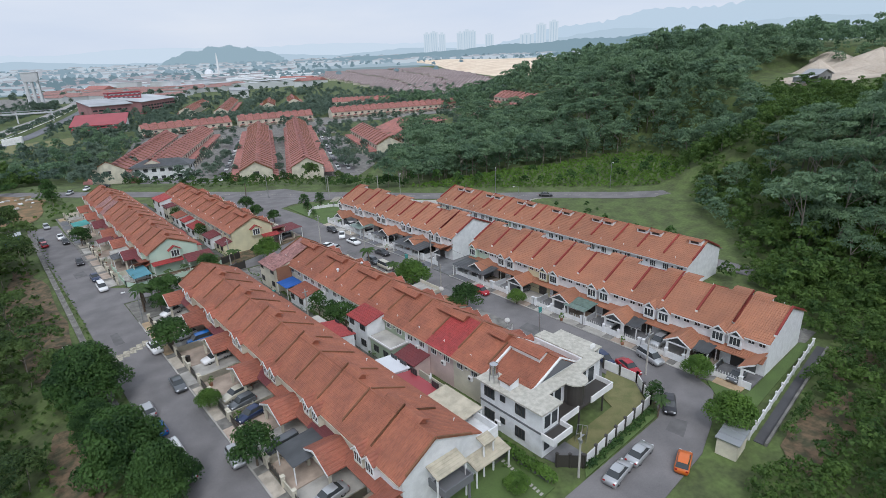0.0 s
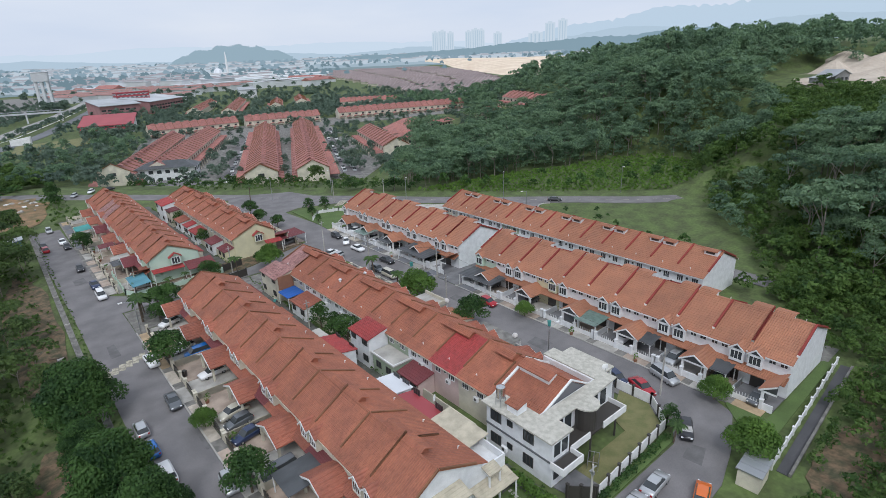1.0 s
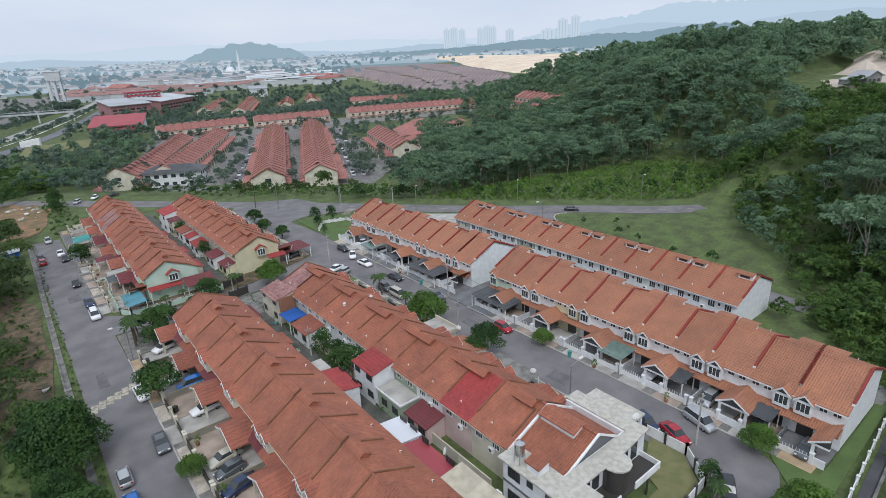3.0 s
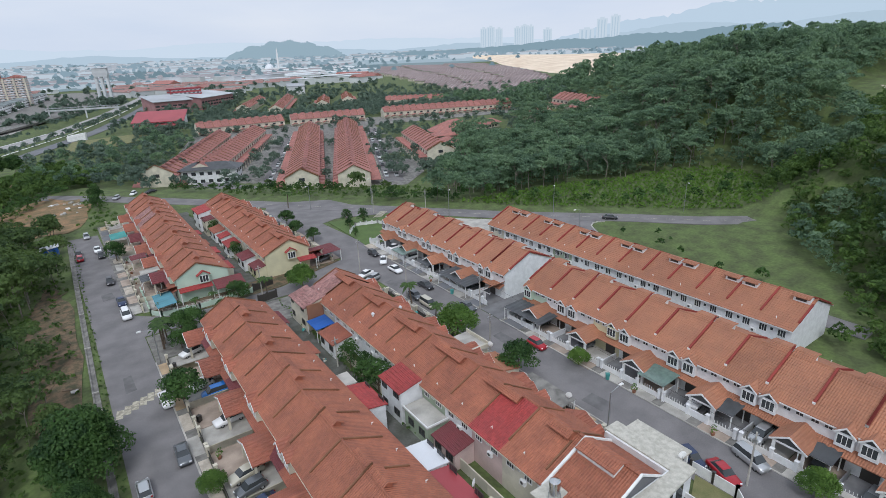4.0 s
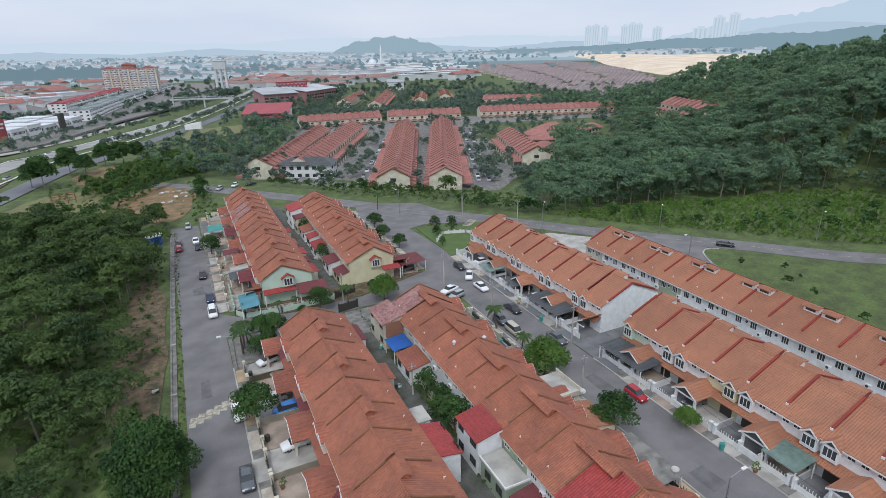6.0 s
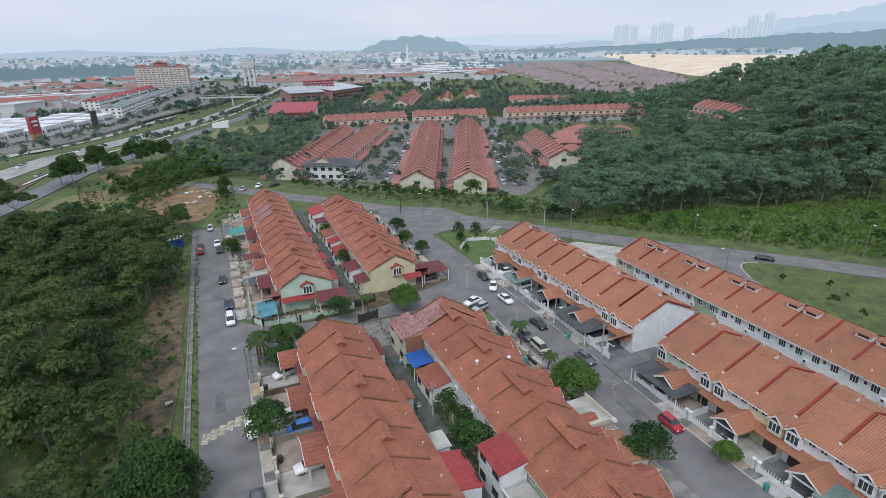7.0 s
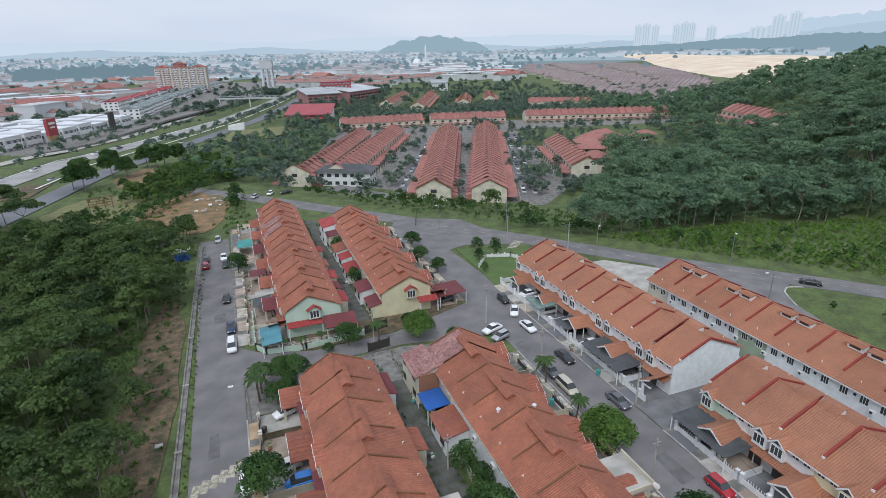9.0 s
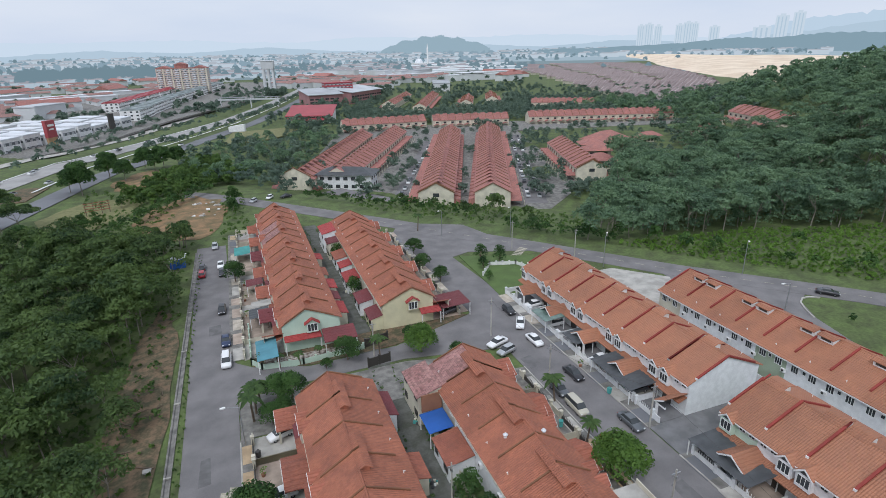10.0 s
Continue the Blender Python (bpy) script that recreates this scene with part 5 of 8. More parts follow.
sheet("ground_field", [(12, 424), (19, 486), (60, 496), (70, 470), (44, 438)], LAWN_DRY, "dry grass field beside the highway", "field", top=-4.6, thick=0.6)
tent = thing("site_hoarding", pose(23, 495, -5.0, 0, 0, -14), "small white tilted site hoarding by the highway", "hoarding")
part("panel", Shape().prism([(-6, 0), (6, 0), (6, 5.4), (-6, 3.6)], "y", -2.5, 2.5), TRIM_WHITE, tent)

# ---- highway ----
ribbon("road_highway", [(-90, 180), (-70, 240), (-57.5, 291), (-51, 319), (-43, 350), (-20, 408), (-2, 462), (36, 560), (85, 722), (150, 960), (230, 1300)], 11, ASPHALT_MID, "busy grey dual carriageway", "road", lift=0.3, step=12)
ribbon("road_highway", [(-125, 240), (-100, 290), (-85, 335), (-78, 360), (-70, 391), (-56, 426), (-38, 466), (12, 590), (66, 760), (130, 1000), (210, 1330)], 15, ASPHALT_PALE, "busy grey dual carriageway", "road", lift=0.3, step=12)
ribbon("kerb_highway", [(-66, 318), (-60, 345), (-55, 372), (-42, 410), (-22, 452), (24, 575), (75, 741), (140, 980)], 1.0, TRIM_WHITE, "white painted divider between carriageways", "kerb", lift=0.7, step=12)
sheet("ground_island", [(-79, 318), (-74, 331), (-62, 328), (-64.5, 302), (-74, 300), (-84, 296)], SOIL, "dry grass traffic island with kerbs", "island", top=-4.1, thick=1.6)
ribbon("kerb_highway", [(-132, 250), (-108, 292), (-91, 342), (-84, 368), (-76, 397), (-62, 431), (-44, 471), (4, 590)], 0.6, TRIM_WHITE, "white painted kerb along the highway", "kerb", lift=0.55, step=12)
ribbon("road_service", [(-190, 290), (-108, 388), (-58, 500), (-30, 600), (20, 800)], 9, CONCRETE, "pale service road beside shops", "road", lift=0.5, step=25)

# ---- far brown estate, one thing for each row ----
CAP_FADED = material("faded_cap", (0.52, 0.46, 0.45), stain=0.4, stain_size=40)
rng_far = np.random.default_rng(77)
for r in range(16):
    d = 655 + 60 * r + 2.2 * r * r
    left = float(np.interp(d, [655, 783, 966, 1494, 2384], [41.0, 36.3, 33.0, 28.5, 26.0]))
    right = float(np.interp(d, [655, 1025, 1614, 2384], [43.0, 46.5, 42.2, 38.0]))
    third = (right - left) / 3
    for az0, az1 in ((left, left + third * 0.95), (left + third, right - third * 1.05), (right - third, right)):
        lo, hi = radians(az0), radians(az1)
        a = Vector((21 + d * math.sin(lo), 34 + d * math.cos(lo)))
        b = Vector((21 + (d * 0.93) * math.sin(hi), 34 + (d * 0.93) * math.cos(hi)))
        n = int((b - a).length / 9)
        h = thing("far_house_row", pose(a.x, a.y, -8, 0, 0, math.degrees(math.atan2((b - a).y, (b - a).x))), "row of small far houses with grey-brown roofs", "houses", "far brown estate", "stuff")
        w, t, caps = Shape(), Shape(), Shape()
        for i in range(n):
            x = i * (b - a).length / n
            s = rng_far.uniform(-1.5, 1.5)
            w.box(x, x + 8.2, s, s + 14, -1, 4.6)
            t.prism([(s - 1, 4.4), (s + 7, 9.0), (s + 15, 4.4)], "x", x, x + 8.4)
            caps.prism([(s - 1.2, 4.6), (s + 7, 9.5), (s + 15.2, 4.6), (s + 7, 8.9)], "x", x - 0.5, x + 0.5)
        part("wall", w, WALL_CREAM, h)
        part("roof", t, TILE_BROWN, h)
        part("party_caps", caps, CAP_FADED, h)

# Glowing distance: haze is painted into the emission, so light plays no part.
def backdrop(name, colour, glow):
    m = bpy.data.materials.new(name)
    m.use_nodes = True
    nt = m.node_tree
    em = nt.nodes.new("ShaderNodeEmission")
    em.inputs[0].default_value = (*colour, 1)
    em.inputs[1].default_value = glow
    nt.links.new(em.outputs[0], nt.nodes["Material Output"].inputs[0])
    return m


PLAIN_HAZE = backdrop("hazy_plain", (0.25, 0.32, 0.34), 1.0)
PLAIN_FAR_HAZE = backdrop("far_hazy_plain", (0.38, 0.47, 0.52), 1.0)
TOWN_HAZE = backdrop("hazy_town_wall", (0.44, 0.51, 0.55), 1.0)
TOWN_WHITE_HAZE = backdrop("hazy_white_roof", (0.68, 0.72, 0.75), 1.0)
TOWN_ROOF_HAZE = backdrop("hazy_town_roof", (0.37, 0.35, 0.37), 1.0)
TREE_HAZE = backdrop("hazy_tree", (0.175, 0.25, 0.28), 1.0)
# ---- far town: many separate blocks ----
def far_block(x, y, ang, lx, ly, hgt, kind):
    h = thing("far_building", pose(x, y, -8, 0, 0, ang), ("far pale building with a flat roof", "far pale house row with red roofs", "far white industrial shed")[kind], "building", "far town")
    # Beyond 1500 m the blocks switch to glowing copies with haze painted in.
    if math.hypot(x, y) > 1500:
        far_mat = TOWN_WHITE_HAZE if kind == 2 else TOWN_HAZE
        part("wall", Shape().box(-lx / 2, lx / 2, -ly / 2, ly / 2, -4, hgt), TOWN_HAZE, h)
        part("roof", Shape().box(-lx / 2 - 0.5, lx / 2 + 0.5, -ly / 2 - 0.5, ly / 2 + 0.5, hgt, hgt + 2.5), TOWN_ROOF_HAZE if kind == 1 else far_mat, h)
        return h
    part("wall", Shape().box(-lx / 2, lx / 2, -ly / 2, ly / 2, -4, hgt), PALE, h)
    if kind == 1:
        part("roof", Shape().prism([(-ly / 2 - 1, hgt), (0, hgt + ly * 0.25), (ly / 2 + 1, hgt)], "x", -lx / 2 - 1, lx / 2 + 1), TILE_FAR_HAZE, h)
    else:
        part("roof", Shape().box(-lx / 2 - 0.5, lx / 2 + 0.5, -ly / 2 - 0.5, ly / 2 + 0.5, hgt, hgt + 1.2), WHITE_ROOF if kind == 2 else PALE_ROOF, h)
    return h


def town_ok(x, y):
    az = math.degrees(math.atan2(x - 21, y - 34))
    d = math.hypot(x - 21, y - 34)
    if az > 50 or az < -42:
        return False
    if 29 < az < 60 and d < 2600:
        return False
    if az > 0 and d < 900:
        return False
    if -12 < az <= 14 and d < 1000:
        return False
    if d < 560:
        return False
    return True


for i in range(120):
    az = radians(rng_far.uniform(-42, 46))
    d = 560 * (4300 / 560) ** rng_far.uniform(0, 1)
    x, y = 21 + d * math.sin(az), 34 + d * math.cos(az)
    if not town_ok(x, y):
        continue
    kind = int(rng_far.choice([0, 1, 1, 2], p=[0.3, 0.25, 0.25, 0.2]))
    grow = 0.8 + d / 2500
    far_block(x, y, rng_far.choice([25, 70, 115]) + rng_far.uniform(-6, 6), rng_far.uniform(35, 95) * grow, rng_far.uniform(12, 26), rng_far.uniform(6, 13) * (1 + 0.5 * (kind == 0)), kind)
# white market halls in the middle distance
for az, d, lx, ly in ((14.5, 1300, 40, 130), (17.5, 1250, 120, 24), (19.5, 1330, 120, 24), (22.0, 1380, 110, 24), (23.5, 1250, 60, 30), (21.0, 1480, 100, 22), (17.0, 1450, 90, 20), (24.2, 1500, 80, 30), (18.6, 1620, 130, 26), (20.6, 1720, 150, 26), (22.6, 1640, 130, 26), (24.6, 1740, 150, 28), (19.6, 1950, 170, 30), (22.2, 2050, 180, 30), (25.2, 2000, 150, 30), (26.8, 1650, 120, 26), (21.0, 2350, 190, 34), (24.0, 2400, 180, 34), (9.5, 1350, 110, 40), (11.0, 1500, 90, 40), (24.8, 1180, 110, 22), (25.4, 1300, 100, 24), (26.4, 1420, 110, 26), (23.0, 1160, 90, 22)):
    x, y = 21 + d * math.sin(radians(az)), 34 + d * math.cos(radians(az))
    far_block(x, y, 5, lx, ly, 11, 2)
mosque = thing("mosque", pose(21 + 2100 * math.sin(radians(18.4)), 34 + 2100 * math.cos(radians(18.4)), -8), "white mosque with a dome and a slender minaret", "mosque")
part("hall", Shape().box(-22, 22, -22, 22, -3, 16), TRIM_WHITE, mosque)
s = Shape()
for i in range(6):
    a0, a1 = i * math.pi / 12, (i + 1) * math.pi / 12
    s.tube((0, 0, 16 + 15 * math.sin(a0)), (0, 0, 16 + 15 * math.sin(a1)), 15 * math.cos(a0), max(0.1, 15 * math.cos(a1)), sides=16)
part("dome", s, WHITE_ROOF, mosque)
part("minaret", Shape().tube((34, 0, -3), (34, 0, 62), 4, 3, sides=10).tube((34, 0, 62), (34, 0, 84), 3.4, 0.2, sides=10), TRIM_WHITE, mosque)

# ---- cleared ground and far hills ----
def cleared_ground():
    """A broad strip of bare sand across the plain."""
    n = 46
    near, far = [], []
    for i in range(n + 1):
        f = i / n
        az = 38.5 + 21.5 * f
        d0 = float(np.interp(az, [38.5, 42.2, 46.5, 50, 60], [2460, 1690, 1100, 960, 860])) + 40 * math.sin(19 * f)
        d1 = float(np.interp(az, [38.5, 43, 47.5, 60], [2760, 2560, 2200, 1700])) + 70 * math.sin(11 * f + 1)
        az = radians(az)
        near.append((21 + d0 * math.sin(az), 34 + d0 * math.cos(az)))
        far.append((21 + d1 * math.sin(az), 34 + d1 * math.cos(az)))
    s = Shape()
    for i in range(n):
        z = [-6 + 10 * (j / n) ** 2 for j in (i, i + 1)]
        s.poly((*near[i], -9.5), (*near[i + 1], -9.5), (*far[i + 1], 16), (*far[i], 16))
    return solid("ground_cleared", s, SAND, "broad pale sandy strip of cleared land", "cleared land", kind="structure")


cleared_ground()


def ridge_line(name, az0, az1, dist, heights, mat, label, seed):
    """A far line of hills along an arc: a solid ridge with an uneven crest."""
    rng = np.random.default_rng(seed)
    n, many = len(heights), 160
    s = Shape()
    prev = None
    for i in range(many + 1):
        f = i / many
        az = radians(az0 + (az1 - az0) * f)
        h = float(np.interp(f * (n - 1), range(n), heights)) * (1 + 0.05 * math.sin(37 * f + seed) + 0.025 * rng.normal())
        now = [(21 + (dist + q) * math.sin(az), 34 + (dist + q) * math.cos(az), z) for q, z in ((0, -30), (60, h * 0.7), (160, h), (400, -30))]
        if prev:
            for k in range(3):
                s.poly(prev[k], now[k], now[k + 1], prev[k + 1])
        prev = now
    return solid(name, s, mat, label, "hills", kind="structure", smooth=True)


# Haze is painted as glowing blue, paler with distance; no mist is modelled.
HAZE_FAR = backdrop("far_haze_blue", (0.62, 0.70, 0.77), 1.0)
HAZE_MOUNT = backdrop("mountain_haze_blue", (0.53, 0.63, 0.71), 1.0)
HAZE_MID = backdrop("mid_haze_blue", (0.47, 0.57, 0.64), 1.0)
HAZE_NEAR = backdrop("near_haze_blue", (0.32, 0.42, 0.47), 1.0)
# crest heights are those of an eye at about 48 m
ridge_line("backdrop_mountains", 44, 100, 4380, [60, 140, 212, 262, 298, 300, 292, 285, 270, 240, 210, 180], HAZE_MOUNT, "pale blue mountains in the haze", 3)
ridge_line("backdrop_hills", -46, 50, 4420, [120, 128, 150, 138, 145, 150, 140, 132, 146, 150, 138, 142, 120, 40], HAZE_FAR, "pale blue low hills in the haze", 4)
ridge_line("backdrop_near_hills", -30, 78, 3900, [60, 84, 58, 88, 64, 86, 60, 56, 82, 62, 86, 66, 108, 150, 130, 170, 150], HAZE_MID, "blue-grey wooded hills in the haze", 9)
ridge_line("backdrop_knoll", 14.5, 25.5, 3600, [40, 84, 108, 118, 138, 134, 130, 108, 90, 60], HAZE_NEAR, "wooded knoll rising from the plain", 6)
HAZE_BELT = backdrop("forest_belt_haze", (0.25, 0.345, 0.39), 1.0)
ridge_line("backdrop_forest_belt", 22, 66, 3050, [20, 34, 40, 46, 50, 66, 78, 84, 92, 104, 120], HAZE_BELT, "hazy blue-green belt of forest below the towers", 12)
# Tower shafts and window strips glow in painted haze tones.
TOWER_HAZE = backdrop("tower_haze_grey", (0.59, 0.66, 0.71), 1.0)
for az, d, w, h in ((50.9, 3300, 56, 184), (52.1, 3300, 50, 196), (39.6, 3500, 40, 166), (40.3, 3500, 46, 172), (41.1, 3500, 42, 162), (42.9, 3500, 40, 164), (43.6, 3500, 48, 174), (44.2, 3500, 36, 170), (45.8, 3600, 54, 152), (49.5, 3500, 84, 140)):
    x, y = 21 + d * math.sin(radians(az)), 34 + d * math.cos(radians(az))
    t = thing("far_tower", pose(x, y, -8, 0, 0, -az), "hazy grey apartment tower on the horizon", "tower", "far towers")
    part("shaft", Shape().box(-w / 2, w / 2, -14, 14, -10, h).box(-w / 5, w / 5, -8, 8, h, h + 8), TOWER_HAZE, t)
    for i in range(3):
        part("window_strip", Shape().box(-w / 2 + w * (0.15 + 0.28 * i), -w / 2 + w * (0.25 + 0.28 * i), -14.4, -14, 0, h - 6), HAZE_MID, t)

# ---- far trees ----
def far_scatter(seed, n, az0, az1, d0, d1, keep):
    rng = np.random.default_rng(seed)
    out = []
    while len(out) < n:
        az, d = radians(rng.uniform(az0, az1)), d0 * (d1 / d0) ** rng.uniform()
        x, y = 21 + d * math.sin(az), 34 + d * math.cos(az)
        if keep(x, y):
            out.append((x, y, rng.uniform(0.7, 1.3)))
    return out


def highway_gap(x, y):
    c = -20 + (y - 424) * 0.31 if y > 424 else -20 + (y - 424) * 0.36
    return abs(x - c) > 30


rows_far = [(a, b) for a, b, flip in FAR_ROWS] + [((236, 312), (262, 300)), ((62, 272), (68, 272)), ((70, 550), (106, 540)), ((110, 700), (200, 770)), ((182, 250), (204, 288)), ((236, 414), (346, 380)), ((232, 398), (320, 370)), ((160, 434), (222, 418))]


def clear_of_rows(x, y, r=11.0):
    p = Vector((x, y))
    for a, b in rows_far:
        a, b = Vector(a), Vector(b)
        f = max(0.0, min(1.0, (p - a).dot(b - a) / (b - a).length_squared))
        if (p - a - (b - a) * f).length < r:
            return False
    return True


wood("far_estate_trees", [(x, y, s * 0.72) for x, y, s in far_scatter(41, 420, 2, 48, 215, 420, lambda x, y: clear_of_rows(x, y, 9) and highway_gap(x, y) and road_side(x, y) > 9 and not (clear_of_rows(x, y, 16) is False and (x + y) % 3 > 1))], LEAF_FAR_HAZE, 42, "dark green trees among the far houses", per=18, leaf=0.55, height=(5, 8), base=0.2)
wood("far_belt_trees", far_scatter(43, 1050, -6, 50, 410, 900, lambda x, y: clear_of_rows(x, y, 14) and highway_gap(x, y) and not (20 < x < 60 and 430 < y < 520) and (x > 0.12 * y - 20)), LEAF_FAR_HAZE, 44, "belt of dark green trees beyond the far houses", per=6, leaf=0.95, height=(5.5, 9.5), base=0.2)
wood("highway_trees", far_scatter(45, 110, -14, 8, 230, 560, lambda x, y: highway_gap(x, y) and x > 4 + (y - 424) * 0.36 and (y > 345 or x > 10) and not (0 < x < 60 and 430 < y < 510)), LEAF_FAR_HAZE, 46, "dark green roadside trees beside the highway", per=12, leaf=0.7, height=(5, 9), base=0.2)
def off_estate(x, y):
    az, d = math.degrees(math.atan2(x - 21, y - 34)), math.hypot(x, y)
    if 31 < az < 60 and 640 < d < 2600:
        return (x * 7 + y) % 5 < 0.12
    return highway_gap(x, y) and clear_of_rows(x, y, 16) and not (29 < az < 46 and d < 2000 and (x * 7 + y) % 5 > 0.6)


wood("plain_trees", far_scatter(47, 700, -44, 52, 600, 1450, off_estate), LEAF_FAR_HAZE, 48, "scattered clumps of trees over the plain", per=2.4, leaf=1.6, height=(7, 11))
# These clumps glow in a painted haze tone.
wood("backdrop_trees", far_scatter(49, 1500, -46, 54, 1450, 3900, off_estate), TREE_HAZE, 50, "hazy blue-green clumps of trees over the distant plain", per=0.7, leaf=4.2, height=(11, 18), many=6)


def far_plain(name, rings, z0, mat):
    """The distant plain beyond the near land; its haze is painted into the glowing colour."""
    s = Shape()
    n = 40

    def up(r):
        return z0 + 0.0185 * max(r - 2000, 0)
    for i in range(n):
        a0, a1 = radians(-60 + 150 * i / n), radians(-60 + 150 * (i + 1) / n)
        for r0, r1 in zip(rings, rings[1:]):
            s.poly(*[(21 + r * math.sin(a), 34 + r * math.cos(a), z) for r, a, z in ((r0, a0, up(r0)), (r1, a0, up(r1)), (r1, a1, up(r1)), (r0, a1, up(r0)))])
    return solid(name, s, mat, "hazy distant plain", "plain", kind="structure")


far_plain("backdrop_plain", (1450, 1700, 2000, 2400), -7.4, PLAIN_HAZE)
far_plain("backdrop_far_plain", (2400, 2900, 3600, 4700), -7.4, PLAIN_FAR_HAZE)
shed = thing("quarry_shed", pose(280, 77, level(280, 77) - 0.1, 0, 0, -20), "grey gabled quarry shed with a pale sheet roof", "shed")
part("wall", Shape().prism([(-4, 0), (4, 0), (4, 3.2), (0, 4.9), (-4, 3.2)], "y", -3.5, 3.5), GREY_BLOCK, shed)
part("roof", Shape().prism([(-4.6, 3.1), (0, 5.1), (0, 4.9), (-4.6, 2.9)], "y", -4.1, 4.1).prism([(4.6, 3.1), (0, 5.1), (0, 4.9), (4.6, 2.9)], "y", -4.1, 4.1), PALE_ROOF, shed)
part("lean_to_roof", Shape().prism([(-10, 2.2), (-4.2, 2.9), (-4.2, 2.7), (-10, 2.0)], "y", -3.7, 3.7), PALE_ROOF, shed)
part("lean_to_wall", Shape().box(-9.7, -9.5, -3.5, 3.5, 0, 2.0).box(-9.5, -4.05, -0.2, 0.2, 0, 2.2), GREY_BLOCK, shed)
for u in (-3.2, -0.8, 1.6):
    part("window", Shape().box(u, u + 1.5, -3.56, -3.5, 0.9, 2.0), GLASS, shed)


def sand_mound(x, y, z, radius, height, seed):
    """A tipped cone of sand with gullies down its sides."""
    rng = np.random.default_rng(seed)
    n, k = 36, 7
    gully = rng.uniform(-0.08, 0.08, n)
    s = Shape()
    rings = [[(x + radius * f * (1 + gully[i]) * math.cos(2 * math.pi * i / n), y + radius * f * (1 + gully[i]) * math.sin(2 * math.pi * i / n), z + height * (1 - f) ** 1.1 * (1 + 1.2 * gully[i] * f)) for i in range(n)] for f in [q / k for q in range(1, k + 1)]]
    for i in range(n):
        j = (i + 1) % n
        s.poly((x, y, z + height), rings[0][i], rings[0][j])
        for a, b in zip(rings, rings[1:]):
            s.poly(a[i], b[i], b[j], a[j])
    return solid("sand_mound", s, QUARRY_SAND, "pale mound of quarried sand", "sand mound", group="quarry mounds", smooth=True)


for x, y, z, r, h, seed in ((318, 88, 28, 12, 7.5, 1), (330, 76, 28, 20, 8, 2), (345, 70, 29, 28, 11, 3), (352, 92, 29, 24, 10, 4), (312, 62, 29, 16, 5, 5), (300, 66, 29, 10, 3, 6)):
    sand_mound(x, y, z, r, h, seed)
sheet("road_lane_far", [(98.5, 222), (102.5, 220), (172, 378), (167, 380)], CONCRETE_DARK, "far concrete back lane", "lane", top=-4.85, thick=0.3)
sheet("road_lane_far", [(50, 270), (54, 268), (111, 388), (106, 391)], CONCRETE_DARK, "far concrete back lane", "lane", top=-4.85, thick=0.3)


# ---- built-up ground, far roofs and roadside trees ----
sheet("pavement_far_estate", [(34, 262), (62, 262), (92, 218), (128, 205), (160, 232), (215, 395), (360, 366), (366, 400), (230, 446), (100, 468), (84, 420)], CONCRETE_DARK, "grey paved yards and lanes of the far estate", "pavement", top=-4.96, thick=1.0)
sheet("pavement_commercial", [(-260, 430), (-120, 395), (-70, 470), (-34, 600), (56, 830), (150, 1250), (40, 1300), (-300, 900)], CONCRETE_DARK, "grey paved forecourts of the shops", "pavement", top=-4.55, thick=1.5)


def house_rows(n, seed, keep, az0, az1, d0, d1):
    """Spots of far terrace rows: x, y, angle, length."""
    rng = np.random.default_rng(seed)
    out = []
    while len(out) < n:
        az, d = radians(rng.uniform(az0, az1)), d0 * (d1 / d0) ** rng.uniform()
        x, y = 21 + d * math.sin(az), 34 + d * math.cos(az)
        if keep(x, y):
            out.append((x, y, radians(rng.choice([20, 24, 112])), rng.uniform(40, 95)))
    return out


def row_mass(spots, walls, tiles, label_wall, label_roof, names, width=12.0, high=6.0, rise=2.6, base=-6.0):
    """Far terrace rows as two masses, the walls and the pitched roofs."""
    w, r = Shape(), Shape()
    for x, y, a, length in spots:
        c, s = math.cos(a), math.sin(a)
        h = width / 2
        lift = 0.0185 * max(math.hypot(x - 21, y - 34) - 2000, 0)

        def at(u, v, z):
            return (x + u * c - v * s, y + u * s + v * c, z + lift)
        k = length / 2
        q = [(-k, -h), (k, -h), (k, h), (-k, h)]
        for i in range(4):
            p0, p1 = q[i], q[(i + 1) % 4]
            w.poly(at(*p0, base - 3), at(*p1, base - 3), at(*p1, base + high), at(*p0, base + high))
        e = h + 0.8
        z0, z1 = base + high, base + high + rise
        r.poly(at(-k - 0.5, -e, z0), at(k + 0.5, -e, z0), at(k + 0.5, 0, z1), at(-k - 0.5, 0, z1))
        r.poly(at(k + 0.5, e, z0), at(-k - 0.5, e, z0), at(-k - 0.5, 0, z1), at(k + 0.5, 0, z1))
        w.poly(at(-k, -h, z0), at(-k, h, z0), at(-k, 0, z1 - 0.1))
        w.poly(at(k, h, z0), at(k, -h, z0), at(k, 0, z1 - 0.1))
    solid(names[0], w, walls, label_wall, "houses", kind="stuff")
    solid(names[1], r, tiles, label_roof, "roofs", kind="stuff")


def left_town(x, y):
    f = max(0.0, (y - 545) / 700)
    return y > 520 and x < -100 + 80 * f ** 1.25 and highway_gap(x, y) and not (-230 < x < -80 and y < 660) and not (-130 < x < -30 and y < 1050)


row_mass(house_rows(120, 91, left_town, -34, 4, 560, 1450), PALE, TILE_TOWN_HAZE, "far pale terrace house walls", "far red-tiled terrace roofs", ("far_terrace_walls", "far_terrace_roofs"))
